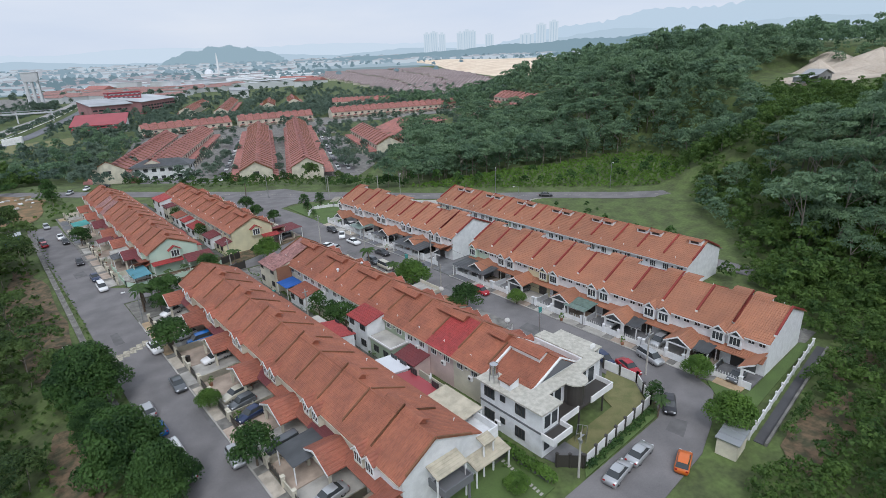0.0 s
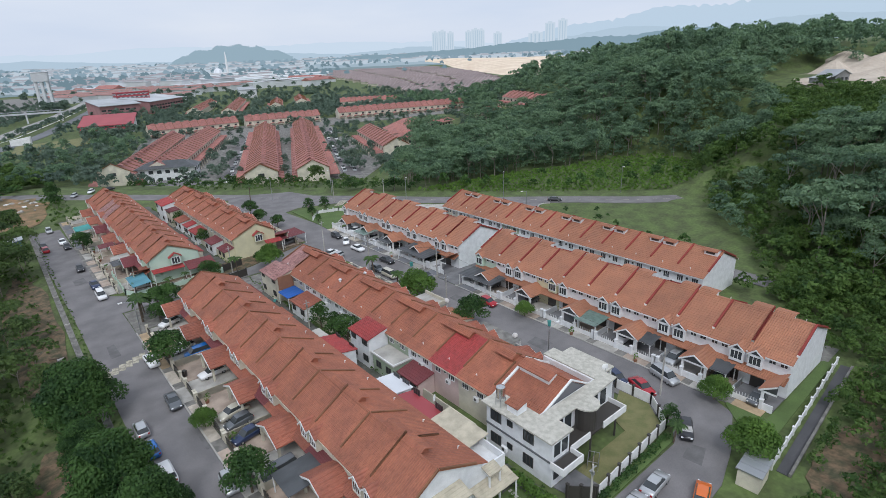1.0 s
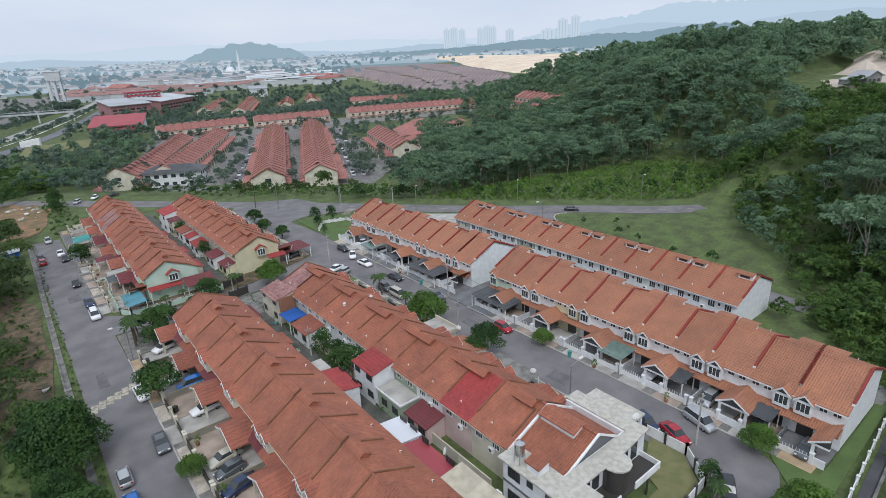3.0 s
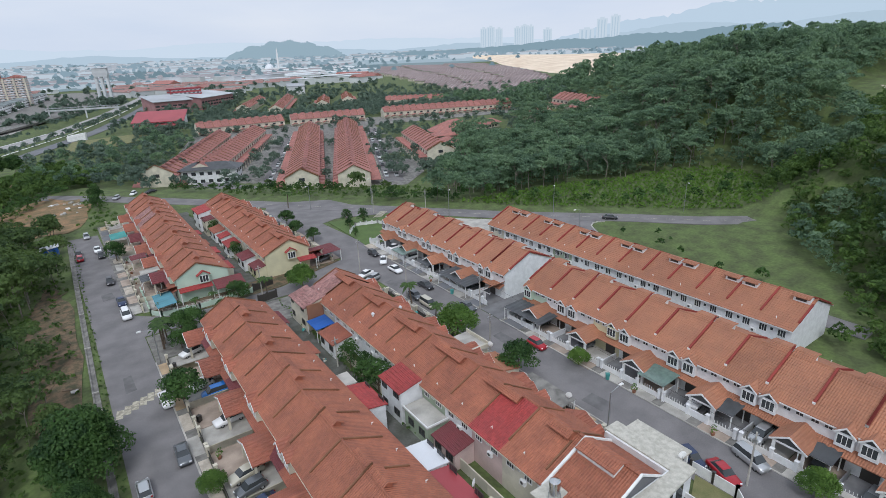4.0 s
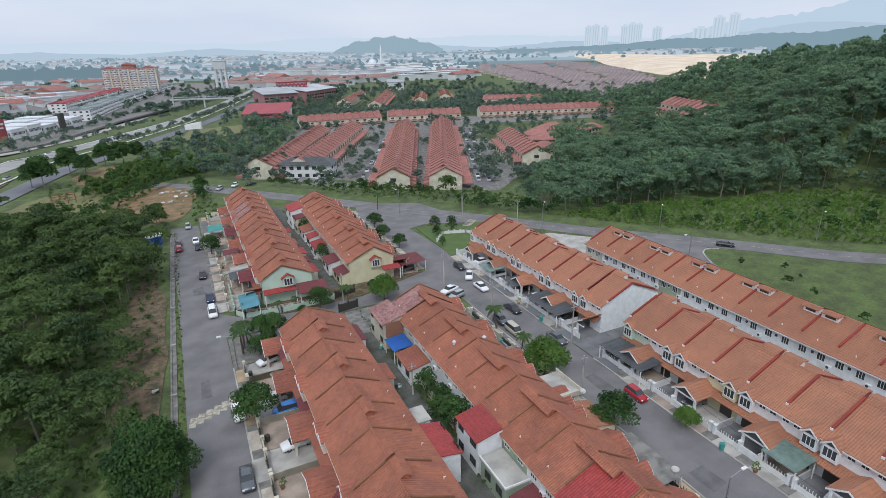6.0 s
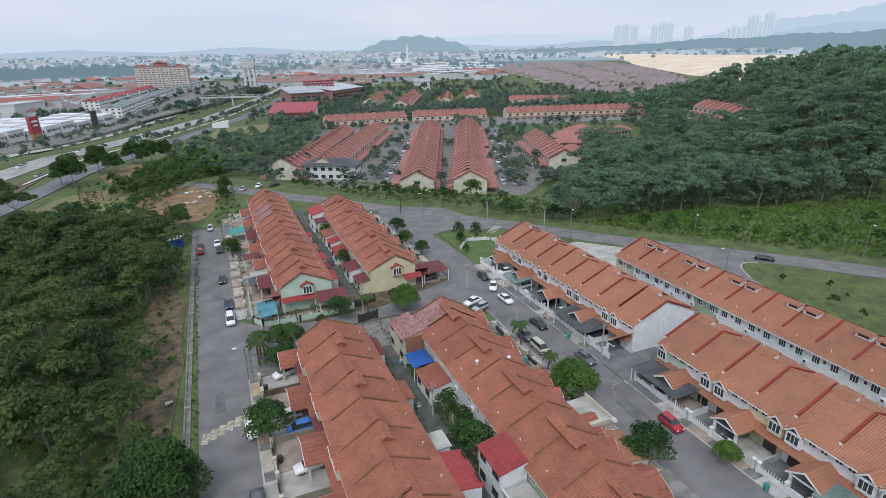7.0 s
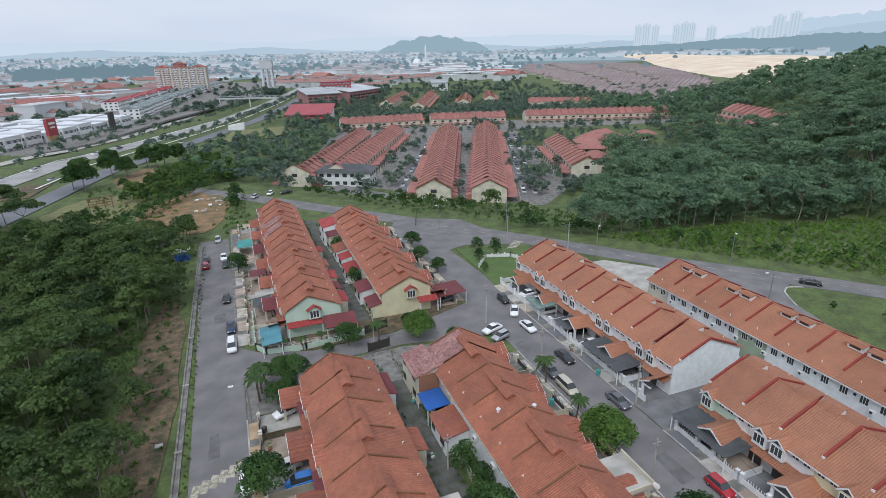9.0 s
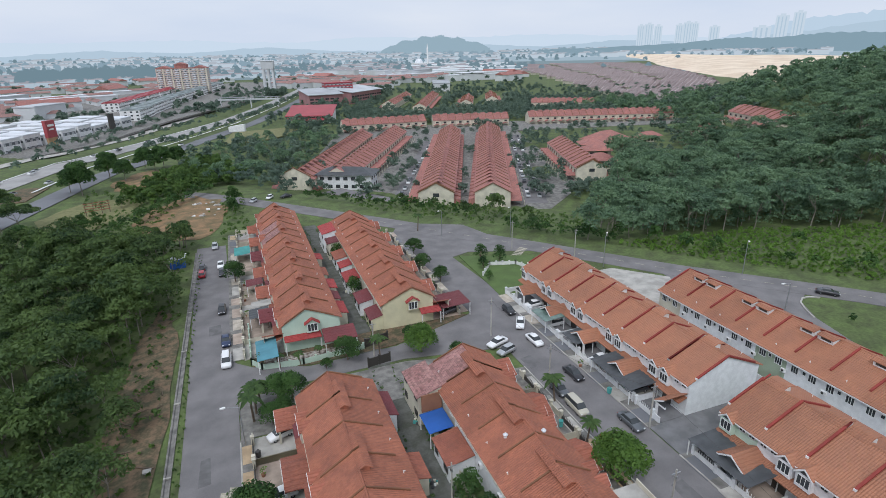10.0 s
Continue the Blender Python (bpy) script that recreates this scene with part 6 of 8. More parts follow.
row_mass(house_rows(34, 92, lambda x, y: clear_of_rows(x, y, 30), 5, 20, 900, 1400), PALE, TILE_TOWN_HAZE, "far pale terrace house walls", "far red-tiled terrace roofs", ("far_terrace_walls", "far_terrace_roofs"), high=7)
# Distant walls, roofs and trees glow; the haze is in their colour.
TOWN_PALE_HAZE = backdrop("hazy_town_pale", (0.53, 0.59, 0.63), 1.0)
ROOF_FAR_HAZE = backdrop("hazy_roof_far", (0.43, 0.45, 0.48), 1.0)


def open_plain(x, y):
    az, d = math.degrees(math.atan2(x - 21, y - 34)), math.hypot(x - 21, y - 34)
    return not (26 < az < 56 and d < 2700)


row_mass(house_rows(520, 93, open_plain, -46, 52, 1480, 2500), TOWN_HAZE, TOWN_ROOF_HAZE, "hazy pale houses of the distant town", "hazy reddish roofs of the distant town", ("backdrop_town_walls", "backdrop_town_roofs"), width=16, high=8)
row_mass(house_rows(600, 94, open_plain, -46, 56, 2400, 4300), TOWN_PALE_HAZE, ROOF_FAR_HAZE, "hazy pale buildings of the distant town", "hazy grey roofs of the distant town", ("backdrop_town_walls", "backdrop_town_roofs"), width=26, high=14, rise=4)
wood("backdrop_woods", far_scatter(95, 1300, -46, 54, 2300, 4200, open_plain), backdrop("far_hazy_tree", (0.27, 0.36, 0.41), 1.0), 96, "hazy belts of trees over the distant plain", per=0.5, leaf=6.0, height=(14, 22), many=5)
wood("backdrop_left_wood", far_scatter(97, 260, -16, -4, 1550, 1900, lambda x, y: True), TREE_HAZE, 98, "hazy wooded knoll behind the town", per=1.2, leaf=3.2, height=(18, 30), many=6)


def tree_line(pts, gap, seed):
    rng = np.random.default_rng(seed)
    out = []
    for a, b in zip(pts, pts[1:]):
        a, b = Vector(a), Vector(b)
        n = max(1, int((b - a).length / gap))
        for i in range(n):
            p = a + (b - a) * ((i + rng.uniform(0.1, 0.9)) / n)
            out.append((p.x + rng.uniform(-1, 1), p.y + rng.uniform(-1, 1), rng.uniform(0.7, 1.25)))
    return out


wood("shop_front_trees", tree_line([(-140, 385), (-104, 425), (-80, 470), (-60, 545), (-34, 650), (16, 800), (88, 1060)], 11, 101) + tree_line([(-96, 352), (-66, 437), (-40, 490), (-10, 580), (60, 800)], 13, 102) + tree_line([(-30, 410), (0, 490), (40, 605), (80, 740), (140, 960)], 12, 103), LEAF_FAR_HAZE, 104, "lines of small trees along the highway", per=9, leaf=0.75, height=(5, 8.5), many=8)
wood("market_trees", far_scatter(105, 160, 0, 15, 520, 1000, lambda x, y: clear_of_rows(x, y, 24) and highway_gap(x, y)), LEAF_FAR_HAZE, 106, "dark green trees round the commercial centre", per=5, leaf=1.0, height=(5.5, 8.5))
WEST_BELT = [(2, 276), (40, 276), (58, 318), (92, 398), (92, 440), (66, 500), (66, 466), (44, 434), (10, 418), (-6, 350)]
wood("estate_west_trees", scatter(107, -10, 95, 270, 505, 10.5, lambda x, y: inside(x, y, WEST_BELT) and clear_of_rows(x, y, 12), (0.6, 1.2)), LEAF_HILL_HAZE, 108, "dark green trees between the far houses and the highway", per=15, leaf=0.5, height=(4.5, 9.5), kinds=8, base=0.2, spread=2)
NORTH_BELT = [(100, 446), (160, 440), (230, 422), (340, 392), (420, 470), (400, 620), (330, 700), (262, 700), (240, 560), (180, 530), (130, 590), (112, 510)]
wood("estate_north_trees", scatter(109, 100, 425, 390, 705, 8.5, lambda x, y: inside(x, y, NORTH_BELT) and clear_of_rows(x, y, 17), (0.8, 1.3)), LEAF_FAR_HAZE, 110, "dense dark trees beyond the far houses", per=7, leaf=0.85, height=(5, 8.5), kinds=7, base=0.2)


# ---- changed houses in the rows ----
def recolour(house, names, mat, which=None):
    """Give parts of one house a paint of their own."""
    seen = 0
    for ob in house.children_recursive:
        if ob.name.split(".")[0] in names:
            if which is None or seen == which:
                ob.data = ob.data.copy()
                ob.data.materials[0] = mat
            seen += 1


recolour(row_a1[0], ("wall", "bay"), WALL_MINT)
recolour(row_a2[0], ("wall", "bay"), WALL_YELLOW)
recolour(row_b1[0], ("wall", "bay"), WALL_WHITE)
recolour(row_e[7], ("wall", "bay"), WALL_YELLOW)
recolour(row_e[10], ("wall", "bay"), WALL_MINT)
recolour(row_d[8], ("wall",), WALL_GREEN)
recolour(row_d[12], ("wall",), WALL_CREAM)
recolour(row_b2[1], ("roof",), TILE_RED, 1)
recolour(row_b2[10], ("roof",), TILE_PINK, 1)
recolour(row_b2[1], ("wall", "bay"), WALL_PINK)
recolour(row_b2[3], ("wall", "bay"), WALL_GREEN)
for i in (2, 4, 5, 6, 7, 8):
    recolour(row_b2[i], ("wall",), WALL_WHITE)
for i, h in enumerate(row_b1):
    if i % 3 == 2:
        recolour(h, ("lean_to_roof",), TILE_MAROON)
    if i % 2:
        recolour(h, ("yard_slab",), CONCRETE)
for i, h in enumerate(row_a1):
    if i % 3 == 0:
        recolour(h, ("yard_slab",), CONCRETE)
    if i % 3 == 1:
        recolour(h, ("porch_roof", "lean_to_roof"), TILE_MAROON)
    if i in (8, 9):
        recolour(h, ("roof",), TILE_PINK, 0)
for i, h in enumerate(row_e + row_c):
    if i % 4 == 1:
        recolour(h, ("yard_slab",), APRON)
    if i % 5 == 2:
        recolour(h, ("yard_slab",), CONCRETE)


def extension(x0, x1, y0, y1, height, low, slope_to, roof, wall, label, group="rear extensions", doors=True):
    """A room added to a house: walls, a single-slope tiled roof that falls to the side slope_to (-1: to -x, 1: to +x), a window."""
    ob = thing("house_extension", pose(0, 0, 0), label, "extension", group)
    lo, hi = (low, height) if slope_to == -1 else (height, low)
    part("wall", Shape().prism([(x0, 0), (x1, 0), (x1, hi - 0.08), (x0, lo - 0.08)], "y", y0, y1), wall, ob)
    if slope_to == -1:
        s = Shape().slope(x0 - 0.3, lo - 0.02, x1, hi + 0.05, y0 - 0.15, y1 + 0.15, 7)
    else:
        s = Shape().slope(x1 + 0.3, hi - 0.02, x0, lo + 0.05, y0 - 0.15, y1 + 0.15, 7)
    part("roof", s, roof, ob)
    xw = x0 if slope_to == -1 else x1
    for f in range(1 if low < 4 else 2):
        z = 1.1 + 2.8 * f
        window(ob, xw, y0 + 0.5, min(y1 - 0.3, y0 + 1.8), z, z + 1.0, bars=2, out=slope_to, frame_mat=FRAME_DARK)
        if y1 - y0 > 3.6:
            window(ob, xw, y1 - 1.7, y1 - 0.5, z, z + 1.0, bars=2, out=slope_to, frame_mat=FRAME_DARK)
    return ob


# behind the row by the east street
extension(40.6, 44.2, 99.0, 106.2, 6.0, 4.9, -1, TILE_PINK, WALL_CREAM, "two-storey rear extension with faded pinkish tiled roof")
solid("brown_side_wall", Shape().box(40.9, 44.0, 98.42, 98.58, 2.6, 5.4), WALL_BRICK, "brown rendered upper side wall", "wall")
extension(40.6, 44.1, 86.9, 92.6, 3.4, 2.7, -1, TILE_PORCH, WALL_WHITE, "low white kitchen extension with tiled roof")
extension(40.6, 44.1, 65.2, 70.6, 6.0, 5.2, -1, TILE_RED, WALL_WHITE, "white two-storey extension with red tiled roof")
extension(41.2, 44.1, 53.8, 58.4, 3.2, 2.6, -1, TILE_MAROON, WALL_PINK, "low rear extension with maroon metal roof")
flat = thing("flat_roof_room", pose(0, 0, 0), "grey-green rear room with stained flat concrete roof", "extension")
part("wall", Shape().box(40.9, 44.1, 59.2, 64.8, 0, 3.0), WALL_GREEN, flat)
part("roof_slab", Shape().box(40.7, 44.1, 59.0, 65.0, 3.0, 3.16), CONCRETE, flat)
part("parapet", Shape().box(40.7, 40.85, 59.0, 65.0, 3.16, 3.4).box(40.85, 44.1, 59.0, 59.15, 3.16, 3.4), TRIM_WHITE, flat)
window(flat, 40.9, 60.0, 61.2, 1.2, 2.2, bars=1, frame_mat=FRAME_DARK)
window(flat, 40.9, 62.6, 63.8, 1.2, 2.2, bars=1, frame_mat=FRAME_DARK)
# behind the row by the west street
extension(35.0, 38.4, 65.4, 71.6, 5.0, 4.4, 1, TILE_RED, WALL_WHITE, "rear extension with bright red tiled roof")
extension(35.0, 37.3, 99.0, 104.8, 3.6, 3.0, 1, TILE_MAROON, WALL_WHITE, "low rear lean-to with maroon metal roof")
extension(35.0, 37.6, 86.0, 90.6, 3.4, 2.8, 1, TILE_PORCH, WALL_CREAM, "low rear extension with tiled roof")
extension(35.0, 38.4, 44.6, 51.4, 4.6, 4.0, 1, RED_ROOF, WALL_WHITE, "rear extension with plain crimson metal roof")
extension(35.0, 38.6, 51.8, 56.2, 4.7, 4.3, 1, WHITE_ROOF, WALL_WHITE, "rear extension with a white sheet roof")
box_room = thing("flat_roof_room", pose(0, 0, 0), "small white flat-roofed store behind a house", "extension")
part("wall", Shape().box(35.2, 38.2, 74.0, 77.0, 0, 3.3), WALL_WHITE, box_room)
part("roof_slab", Shape().box(35.0, 38.4, 73.8, 77.2, 3.3, 3.45), CONCRETE, box_room)
# along the far lane
for x0, x1, y0, y1, side, mat in ((34.8, 37.2, 134, 139.5, 1, TILE_RED), (34.8, 37.0, 141, 145, 1, TILE_MAROON), (34.8, 37.4, 147, 152, 1, TILE_RED), (34.8, 36.8, 155, 160, 1, TILE_PORCH), (34.8, 37.2, 166, 170, 1, TILE_RED),
                                  (40.4, 43.3, 137, 142.5, -1, TILE_MAROON), (40.2, 43.3, 149, 155, -1, TILE_RED), (40.6, 43.3, 158, 162, -1, TILE_RED), (40.4, 43.3, 164, 170, -1, TILE_PORCH)):
    extension(x0, x1, y0, y1, 3.5, 2.9, side, mat, WALL_CREAM if side > 0 else WALL_WHITE, "low rear kitchen extension on the back lane", "lane extensions")
extension(39.6, 43.3, 178.0, 186.0, 6.2, 5.4, -1, TILE_RED, WALL_WHITE, "white two-storey extension with bright red roof")
extension(40.0, 43.3, 172.0, 176.5, 5.0, 4.6, -1, TILE_MAROON, WALL_CREAM, "cream rear extension with dull maroon roof")
extension(41.0, 43.4, 129.6, 134.6, 3.2, 2.6, -1, TILE_MAROON, WALL_YELLOW, "low shed with maroon roof beside a yellow house")


def carport(x0, x1, y0, y1, z, mat, label, tilt=0.3, group="car ports", posts=TRIM_WHITE):
    """A sheet roof on posts; it falls towards -x."""
    ob = thing("car_port", pose(0, 0, 0), label, "car port", group)
    s = Shape()
    n = max(4, int((y1 - y0) / 0.5))
    top = []
    for i in range(n + 1):
        y = y0 + (y1 - y0) * i / n
        top.append((y, 0.0 if i % 2 else 0.035))
    k = len(s.v)
    for x, dz in ((x0, 0.0), (x1, tilt)):
        for y, r in top:
            s.v.append((x, y, z + dz + r))
        for y, r in top:
            s.v.append((x, y, z + dz + r - 0.05))
    m = n + 1
    for i in range(n):
        s.f.append((k + i, k + i + 1, k + 2 * m + i + 1, k + 2 * m + i))
        s.f.append((k + m + i, k + 3 * m + i, k + 3 * m + i + 1, k + m + i + 1))
    s.f.append(tuple(k + i for i in range(m)) + tuple(k + m + i for i in range(m - 1, -1, -1)))
    s.f.append(tuple(k + 2 * m + i for i in range(m)) + tuple(k + 3 * m + i for i in range(m - 1, -1, -1)))
    part("sheet_roof", s, mat, ob)
    for x, dz in ((x0 + 0.15, 0.0), (x1 - 0.15, tilt)):
        for y in (y0 + 0.15, y1 - 0.15):
            part("post", Shape().box(x - 0.06, x + 0.06, y - 0.06, y + 0.06, 0, z + dz - 0.04), posts, ob)
        part("beam", Shape().box(x - 0.05, x + 0.05, y0, y1, z + dz - 0.16, z + dz - 0.05), posts, ob)
    return ob


DG = "dark grey metal car port roof over a driveway"
for x0, x1, y0, y1, mat, label in (
        (40.4, 44.0, 93.6, 98.2, BLUE_SHEET, "bright blue awning over a rear yard"),
        (16.6, 20.6, 178.0, 184.5, TEAL_SHEET, "teal awning over a driveway"),
        (19.4, 23.0, 122.0, 129.4, CYAN_SHEET, "blue-green striped awning beside the mint house"),
        (55.6, 61.8, 128.6, 135.2, TILE_MAROON, "maroon metal car port beside the yellow house"),
        (71.8, 77.5, 91.4, 101.4, GREY_DARK, DG), (72.2, 76.0, 106.2, 110.8, GREY_DARK, DG), (71.6, 76.0, 115.6, 121.0, GREEN_GLASS, "teal glass car port roof over a driveway"),
        (71.9, 77.3, 70.4, 79.8, GREY_DARK, DG), (73.6, 77.0, 26.2, 29.8, GREY_DARK, DG), (73.4, 77.0, 37.4, 40.4, GREY_DARK, DG), (72.4, 76.4, 46.6, 51.0, GREEN_GLASS, "glass car port roof with a green tint"),
        (18.6, 23.4, 46.8, 51.4, GREY_DARK, "dark ribbed metal awning over a yard"), (18.8, 22.6, 139.0, 143.6, GREY_DARK, DG), (19.4, 23.6, 144.0, 147.0, CONCRETE, "grey sheet awning over a yard"), (18.8, 22.4, 156.0, 160.0, TILE_MAROON, "maroon awning over a driveway"),
        (56.4, 60.4, 52.0, 60.4, CONCRETE_DARK, "weathered sheet roof over a front yard")):
    carport(x0, x1, y0, y1, 2.6, mat, label)
extension(55.0, 59.6, 62.4, 68.0, 4.2, 3.0, 1, TILE_NEW, WALL_CREAM, "front porch extension with orange tiled roof")
cream = thing("flat_roof_room", pose(0, 0, 0), "cream porch with a flat stained concrete roof", "extension")
part("wall", Shape().box(55.4, 59.4, 69.5, 75.0, 0, 3.4), WALL_CREAM, cream)
part("roof_slab", Shape().box(55.0, 59.8, 69.2, 75.3, 3.4, 3.6), CONCRETE, cream)
part("balustrade", Shape().box(59.6, 59.75, 69.2, 75.3, 3.6, 4.2).box(55.0, 59.6, 69.2, 69.35, 3.6, 4.2), WALL_CREAM, cream)

# ---- gable ends with oriel windows: mint and yellow corner houses ----
for cx, y, wall, ridge_mat in ((29.6, 128.0, WALL_MINT, TILE_RED), (49.4, 129.4, WALL_YELLOW, TILE_RED)):
    ob = thing("oriel_window", pose(0, 0, 0), "projecting gable window with a small red roof", "window")
    part("bay", Shape().prism([(cx - 1.1, 3.5), (cx + 1.1, 3.5), (cx + 1.1, 5.4), (cx, 6.1), (cx - 1.1, 5.4)], "y", y - 0.7, y - 0.004), wall, ob)
    part("roof", Shape().prism([(cx - 1.4, 5.35), (cx, 6.3), (cx, 6.14), (cx - 1.4, 5.19)], "y", y - 1.0, y - 0.004).prism([(cx + 1.4, 5.35), (cx, 6.3), (cx, 6.14), (cx + 1.4, 5.19)], "y", y - 1.0, y - 0.004), ridge_mat, ob)
    part("pane", Shape().box(cx - 0.85, cx + 0.85, y - 0.73, y - 0.705, 3.8, 5.2), GLASS, ob)
    s = Shape()
    s.box(cx - 0.95, cx + 0.95, y - 0.78, y - 0.7, 5.2, 5.3).box(cx - 0.95, cx + 0.95, y - 0.78, y - 0.7, 3.7, 3.8)
    for i in range(4):
        s.box(cx - 0.9 + 0.57 * i, cx - 0.8 + 0.57 * i, y - 0.78, y - 0.7, 3.75, 5.25)
    part("frame", s, TRIM_WHITE, ob)


def side_roof(x0, x1, y_wall, depth, z0, z1, mat, label):
    """A lean-to that falls away from a gable wall towards -y."""
    ob = thing("lean_to", pose(0, 0, 0), label, "lean-to", "side lean-tos")
    n = 5
    pts = []
    for i in range(n):
        ya, yb = y_wall - depth + depth * i / n, y_wall - depth + depth * (i + 1) / n
        za, zb = z0 + (z1 - z0) * i / n, z0 + (z1 - z0) * (i + 1) / n
        pts += [(ya, za + 0.04), (yb, zb)]
    pts += [(y_wall, z1 - 0.1), (y_wall - depth, z0 - 0.1)]
    part("roof", Shape().prism(pts, "x", x0, x1), mat, ob)
    for x in (x0 + 0.15, x1 - 0.15):
        part("post", Shape().box(x - 0.08, x + 0.08, y_wall - depth + 0.15, y_wall - depth + 0.31, 0, z0 - 0.08), TRIM_WHITE, ob)
    return ob


side_roof(24.4, 31.0, 127.99, 1.5, 2.8, 3.3, TILE_RED, "narrow red tiled lean-to along the mint wall")
side_roof(31.2, 37.2, 127.99, 3.8, 2.6, 3.5, TILE_MAROON, "maroon metal lean-to beside the mint house")
side_roof(50.8, 55.0, 129.39, 1.8, 2.8, 3.3, TILE_RED, "red tiled lean-to beside the yellow house")


def fence_panels(name, pts, height, post_mat, panel_mat, label, gap=2.6, group="fences", pickets=False, thick=0.1, base=0.0):
    """A wall of posts and panels along a line, each post and panel a part."""
    ob = thing(name, pose(0, 0, 0), label, "fence", group)
    for a, b in zip(pts, pts[1:]):
        a, b = Vector(a), Vector(b)
        n = max(1, round((b - a).length / gap))
        d = (b - a).normalized()
        q = Vector((-d.y, d.x)) * thick / 2
        for i in range(n + 1):
            p = a + (b - a) * i / n
            z = max(level(p.x, p.y), 0) + base
            part("post", Shape().box(p.x - 0.14, p.x + 0.14, p.y - 0.14, p.y + 0.14, z - 0.3, z + height + 0.18).box(p.x - 0.18, p.x + 0.18, p.y - 0.18, p.y + 0.18, z + height + 0.18, z + height + 0.26), post_mat, ob)
            if i == n:
                continue
            e = a + (b - a) * (i + 1) / n
            z1 = max(level(e.x, e.y), 0) + base
            s = Shape()
            lo = [(p + q, z), (p - q, z), (e - q, z1), (e + q, z1)]
            k = len(s.v)
            s.v += [(v.x, v.y, zz - 0.2) for v, zz in lo] + [(v.x, v.y, zz + height) for v, zz in lo]
            for f in ((0, 1, 2, 3), (7, 6, 5, 4), (0, 4, 5, 1), (1, 5, 6, 2), (2, 6, 7, 3), (3, 7, 4, 0)):
                s.f.append(tuple(k + j for j in f))
            part("panel", s, panel_mat, ob)
    return ob


# ---- corner house with flat roofs and a lawn ----
villa = thing("corner_house", pose(0, 0, 0), "large white corner house with flat concrete roofs and orange tiles", "house")
part("wall", Shape().prism([(54.6, 0), (44.2, 0), (44.2, 5.4), (50.2, 8.05), (54.6, 5.4)], "y", 34.9, 43.0), WALL_WHITE, villa)
GABLE_GREY = material("grey_render", (0.16, 0.165, 0.175), stain=0.15)
part("gable_wall", Shape().prism([(54.6, 5.4), (44.2, 5.4), (50.2, 8.05)], "y", 34.86, 34.897), GABLE_GREY, villa)
for x0, x1 in ((43.7, 50.2), (55.1, 50.2)):
    f = (8.05 - 5.4) / abs(50.2 - (44.2 if x0 < 50 else 54.6))
    z0 = 5.4 - 0.5 * f + 0.12
    part("roof", Shape().slope(x0, z0, 50.2, 8.17, 34.9, 43.0, 16), TILE_OLD, villa)
    part("verge_cap", Shape().prism([(x0, z0 + 0.05), (50.2, 8.22), (50.2, 8.44), (x0, z0 + 0.27)], "y", 34.7, 34.95), TRIM_WHITE, villa)
    part("verge_cap", Shape().prism([(x0, z0 + 0.05), (50.2, 8.22), (50.2, 8.46), (x0, z0 + 0.29)], "y", 41.7, 42.0), TRIM_WHITE, villa)
part("ridge_cap", Shape().box(50.0, 50.4, 34.9, 43.0, 8.15, 8.32), TILE_OLD, villa)
s = Shape().slope(51.0, 8.0, 49.6, 8.75, 36.6, 41.6, 4).slope(48.2, 8.2, 49.6, 8.75, 36.6, 41.6, 4)
part("jack_roof", s, TILE_OLD, villa)
part("jack_wall", Shape().box(48.5, 50.4, 36.8, 41.5, 7.2, 8.3), TRIM_WHITE, villa)
part("wing_wall", Shape().box(42.0, 44.2, 30.9, 41.0, 0, 6.3), WALL_WHITE, villa)
part("wing_wall", Shape().box(44.2, 44.9, 30.9, 34.85, 0, 6.3), WALL_WHITE, villa)
part("wing_wall", Shape().box(44.9, 55.6, 33.3, 34.85, 0, 6.3), WALL_WHITE, villa)
part("wing_wall", Shape().box(55.6, 56.8, 33.3, 42.8, 0, 6.3).box(54.65, 55.6, 34.85, 42.8, 0, 6.3), WALL_WHITE, villa)
flat_line = [(41.3, 41.2), (41.3, 30.5), (45.1, 30.5), (45.1, 32.6), (48.4, 32.6)]
for i in range(7):
    a = radians(180 + 30 * i)
    flat_line.append((50.0 + 1.6 * math.cos(a), 32.4 + 1.6 * math.sin(a)))
flat_line += [(51.6, 32.6), (57.1, 33.0), (57.1, 43.0), (54.9, 43.0), (54.9, 34.6), (44.3, 34.6), (44.3, 41.2)]
part("flat_roof", Shape().prism(flat_line, "z", 6.3, 6.5), ROOF_SLAB, villa, "stained pale concrete roof slab")
part("car_porch_roof", Shape().box(57.12, 60.0, 35.2, 42.2, 5.6, 5.8), ROOF_SLAB, villa, "stained pale concrete roof slab")
for x, y in ((59.7, 35.6), (59.7, 41.8)):
    part("column", Shape().box(x - 0.15, x + 0.15, y - 0.15, y + 0.15, 0, 5.6), TRIM_WHITE, villa)
part("string_course", Shape().box(41.92, 42.0, 30.82, 41.0, 3.15, 3.4), GABLE_GREY, villa)
part("string_course", Shape().box(42.0, 44.9, 30.82, 30.9, 3.15, 3.4), GABLE_GREY, villa)
part("column", Shape().tube((50.0, 32.4, 3.2), (50.0, 32.4, 6.3), 1.25, sides=20), FRAME_DARK, villa, "dark round tower wall")
for x, y in ((49.2, 31.0), (54.6, 31.2), (47.0, 31.2)):
    part("column", Shape().tube((x, y, 0), (x, y, 3.2), 0.13), FRAME_DARK, villa)
part("balcony", Shape().box(45.0, 56.0, 30.9, 33.3, 3.0, 3.25), FRAME_DARK, villa, "dark tiled balcony floor")
part("balustrade", Shape().box(45.3, 48.8, 30.75, 30.9, 3.0, 3.9), TRIM_WHITE, villa)
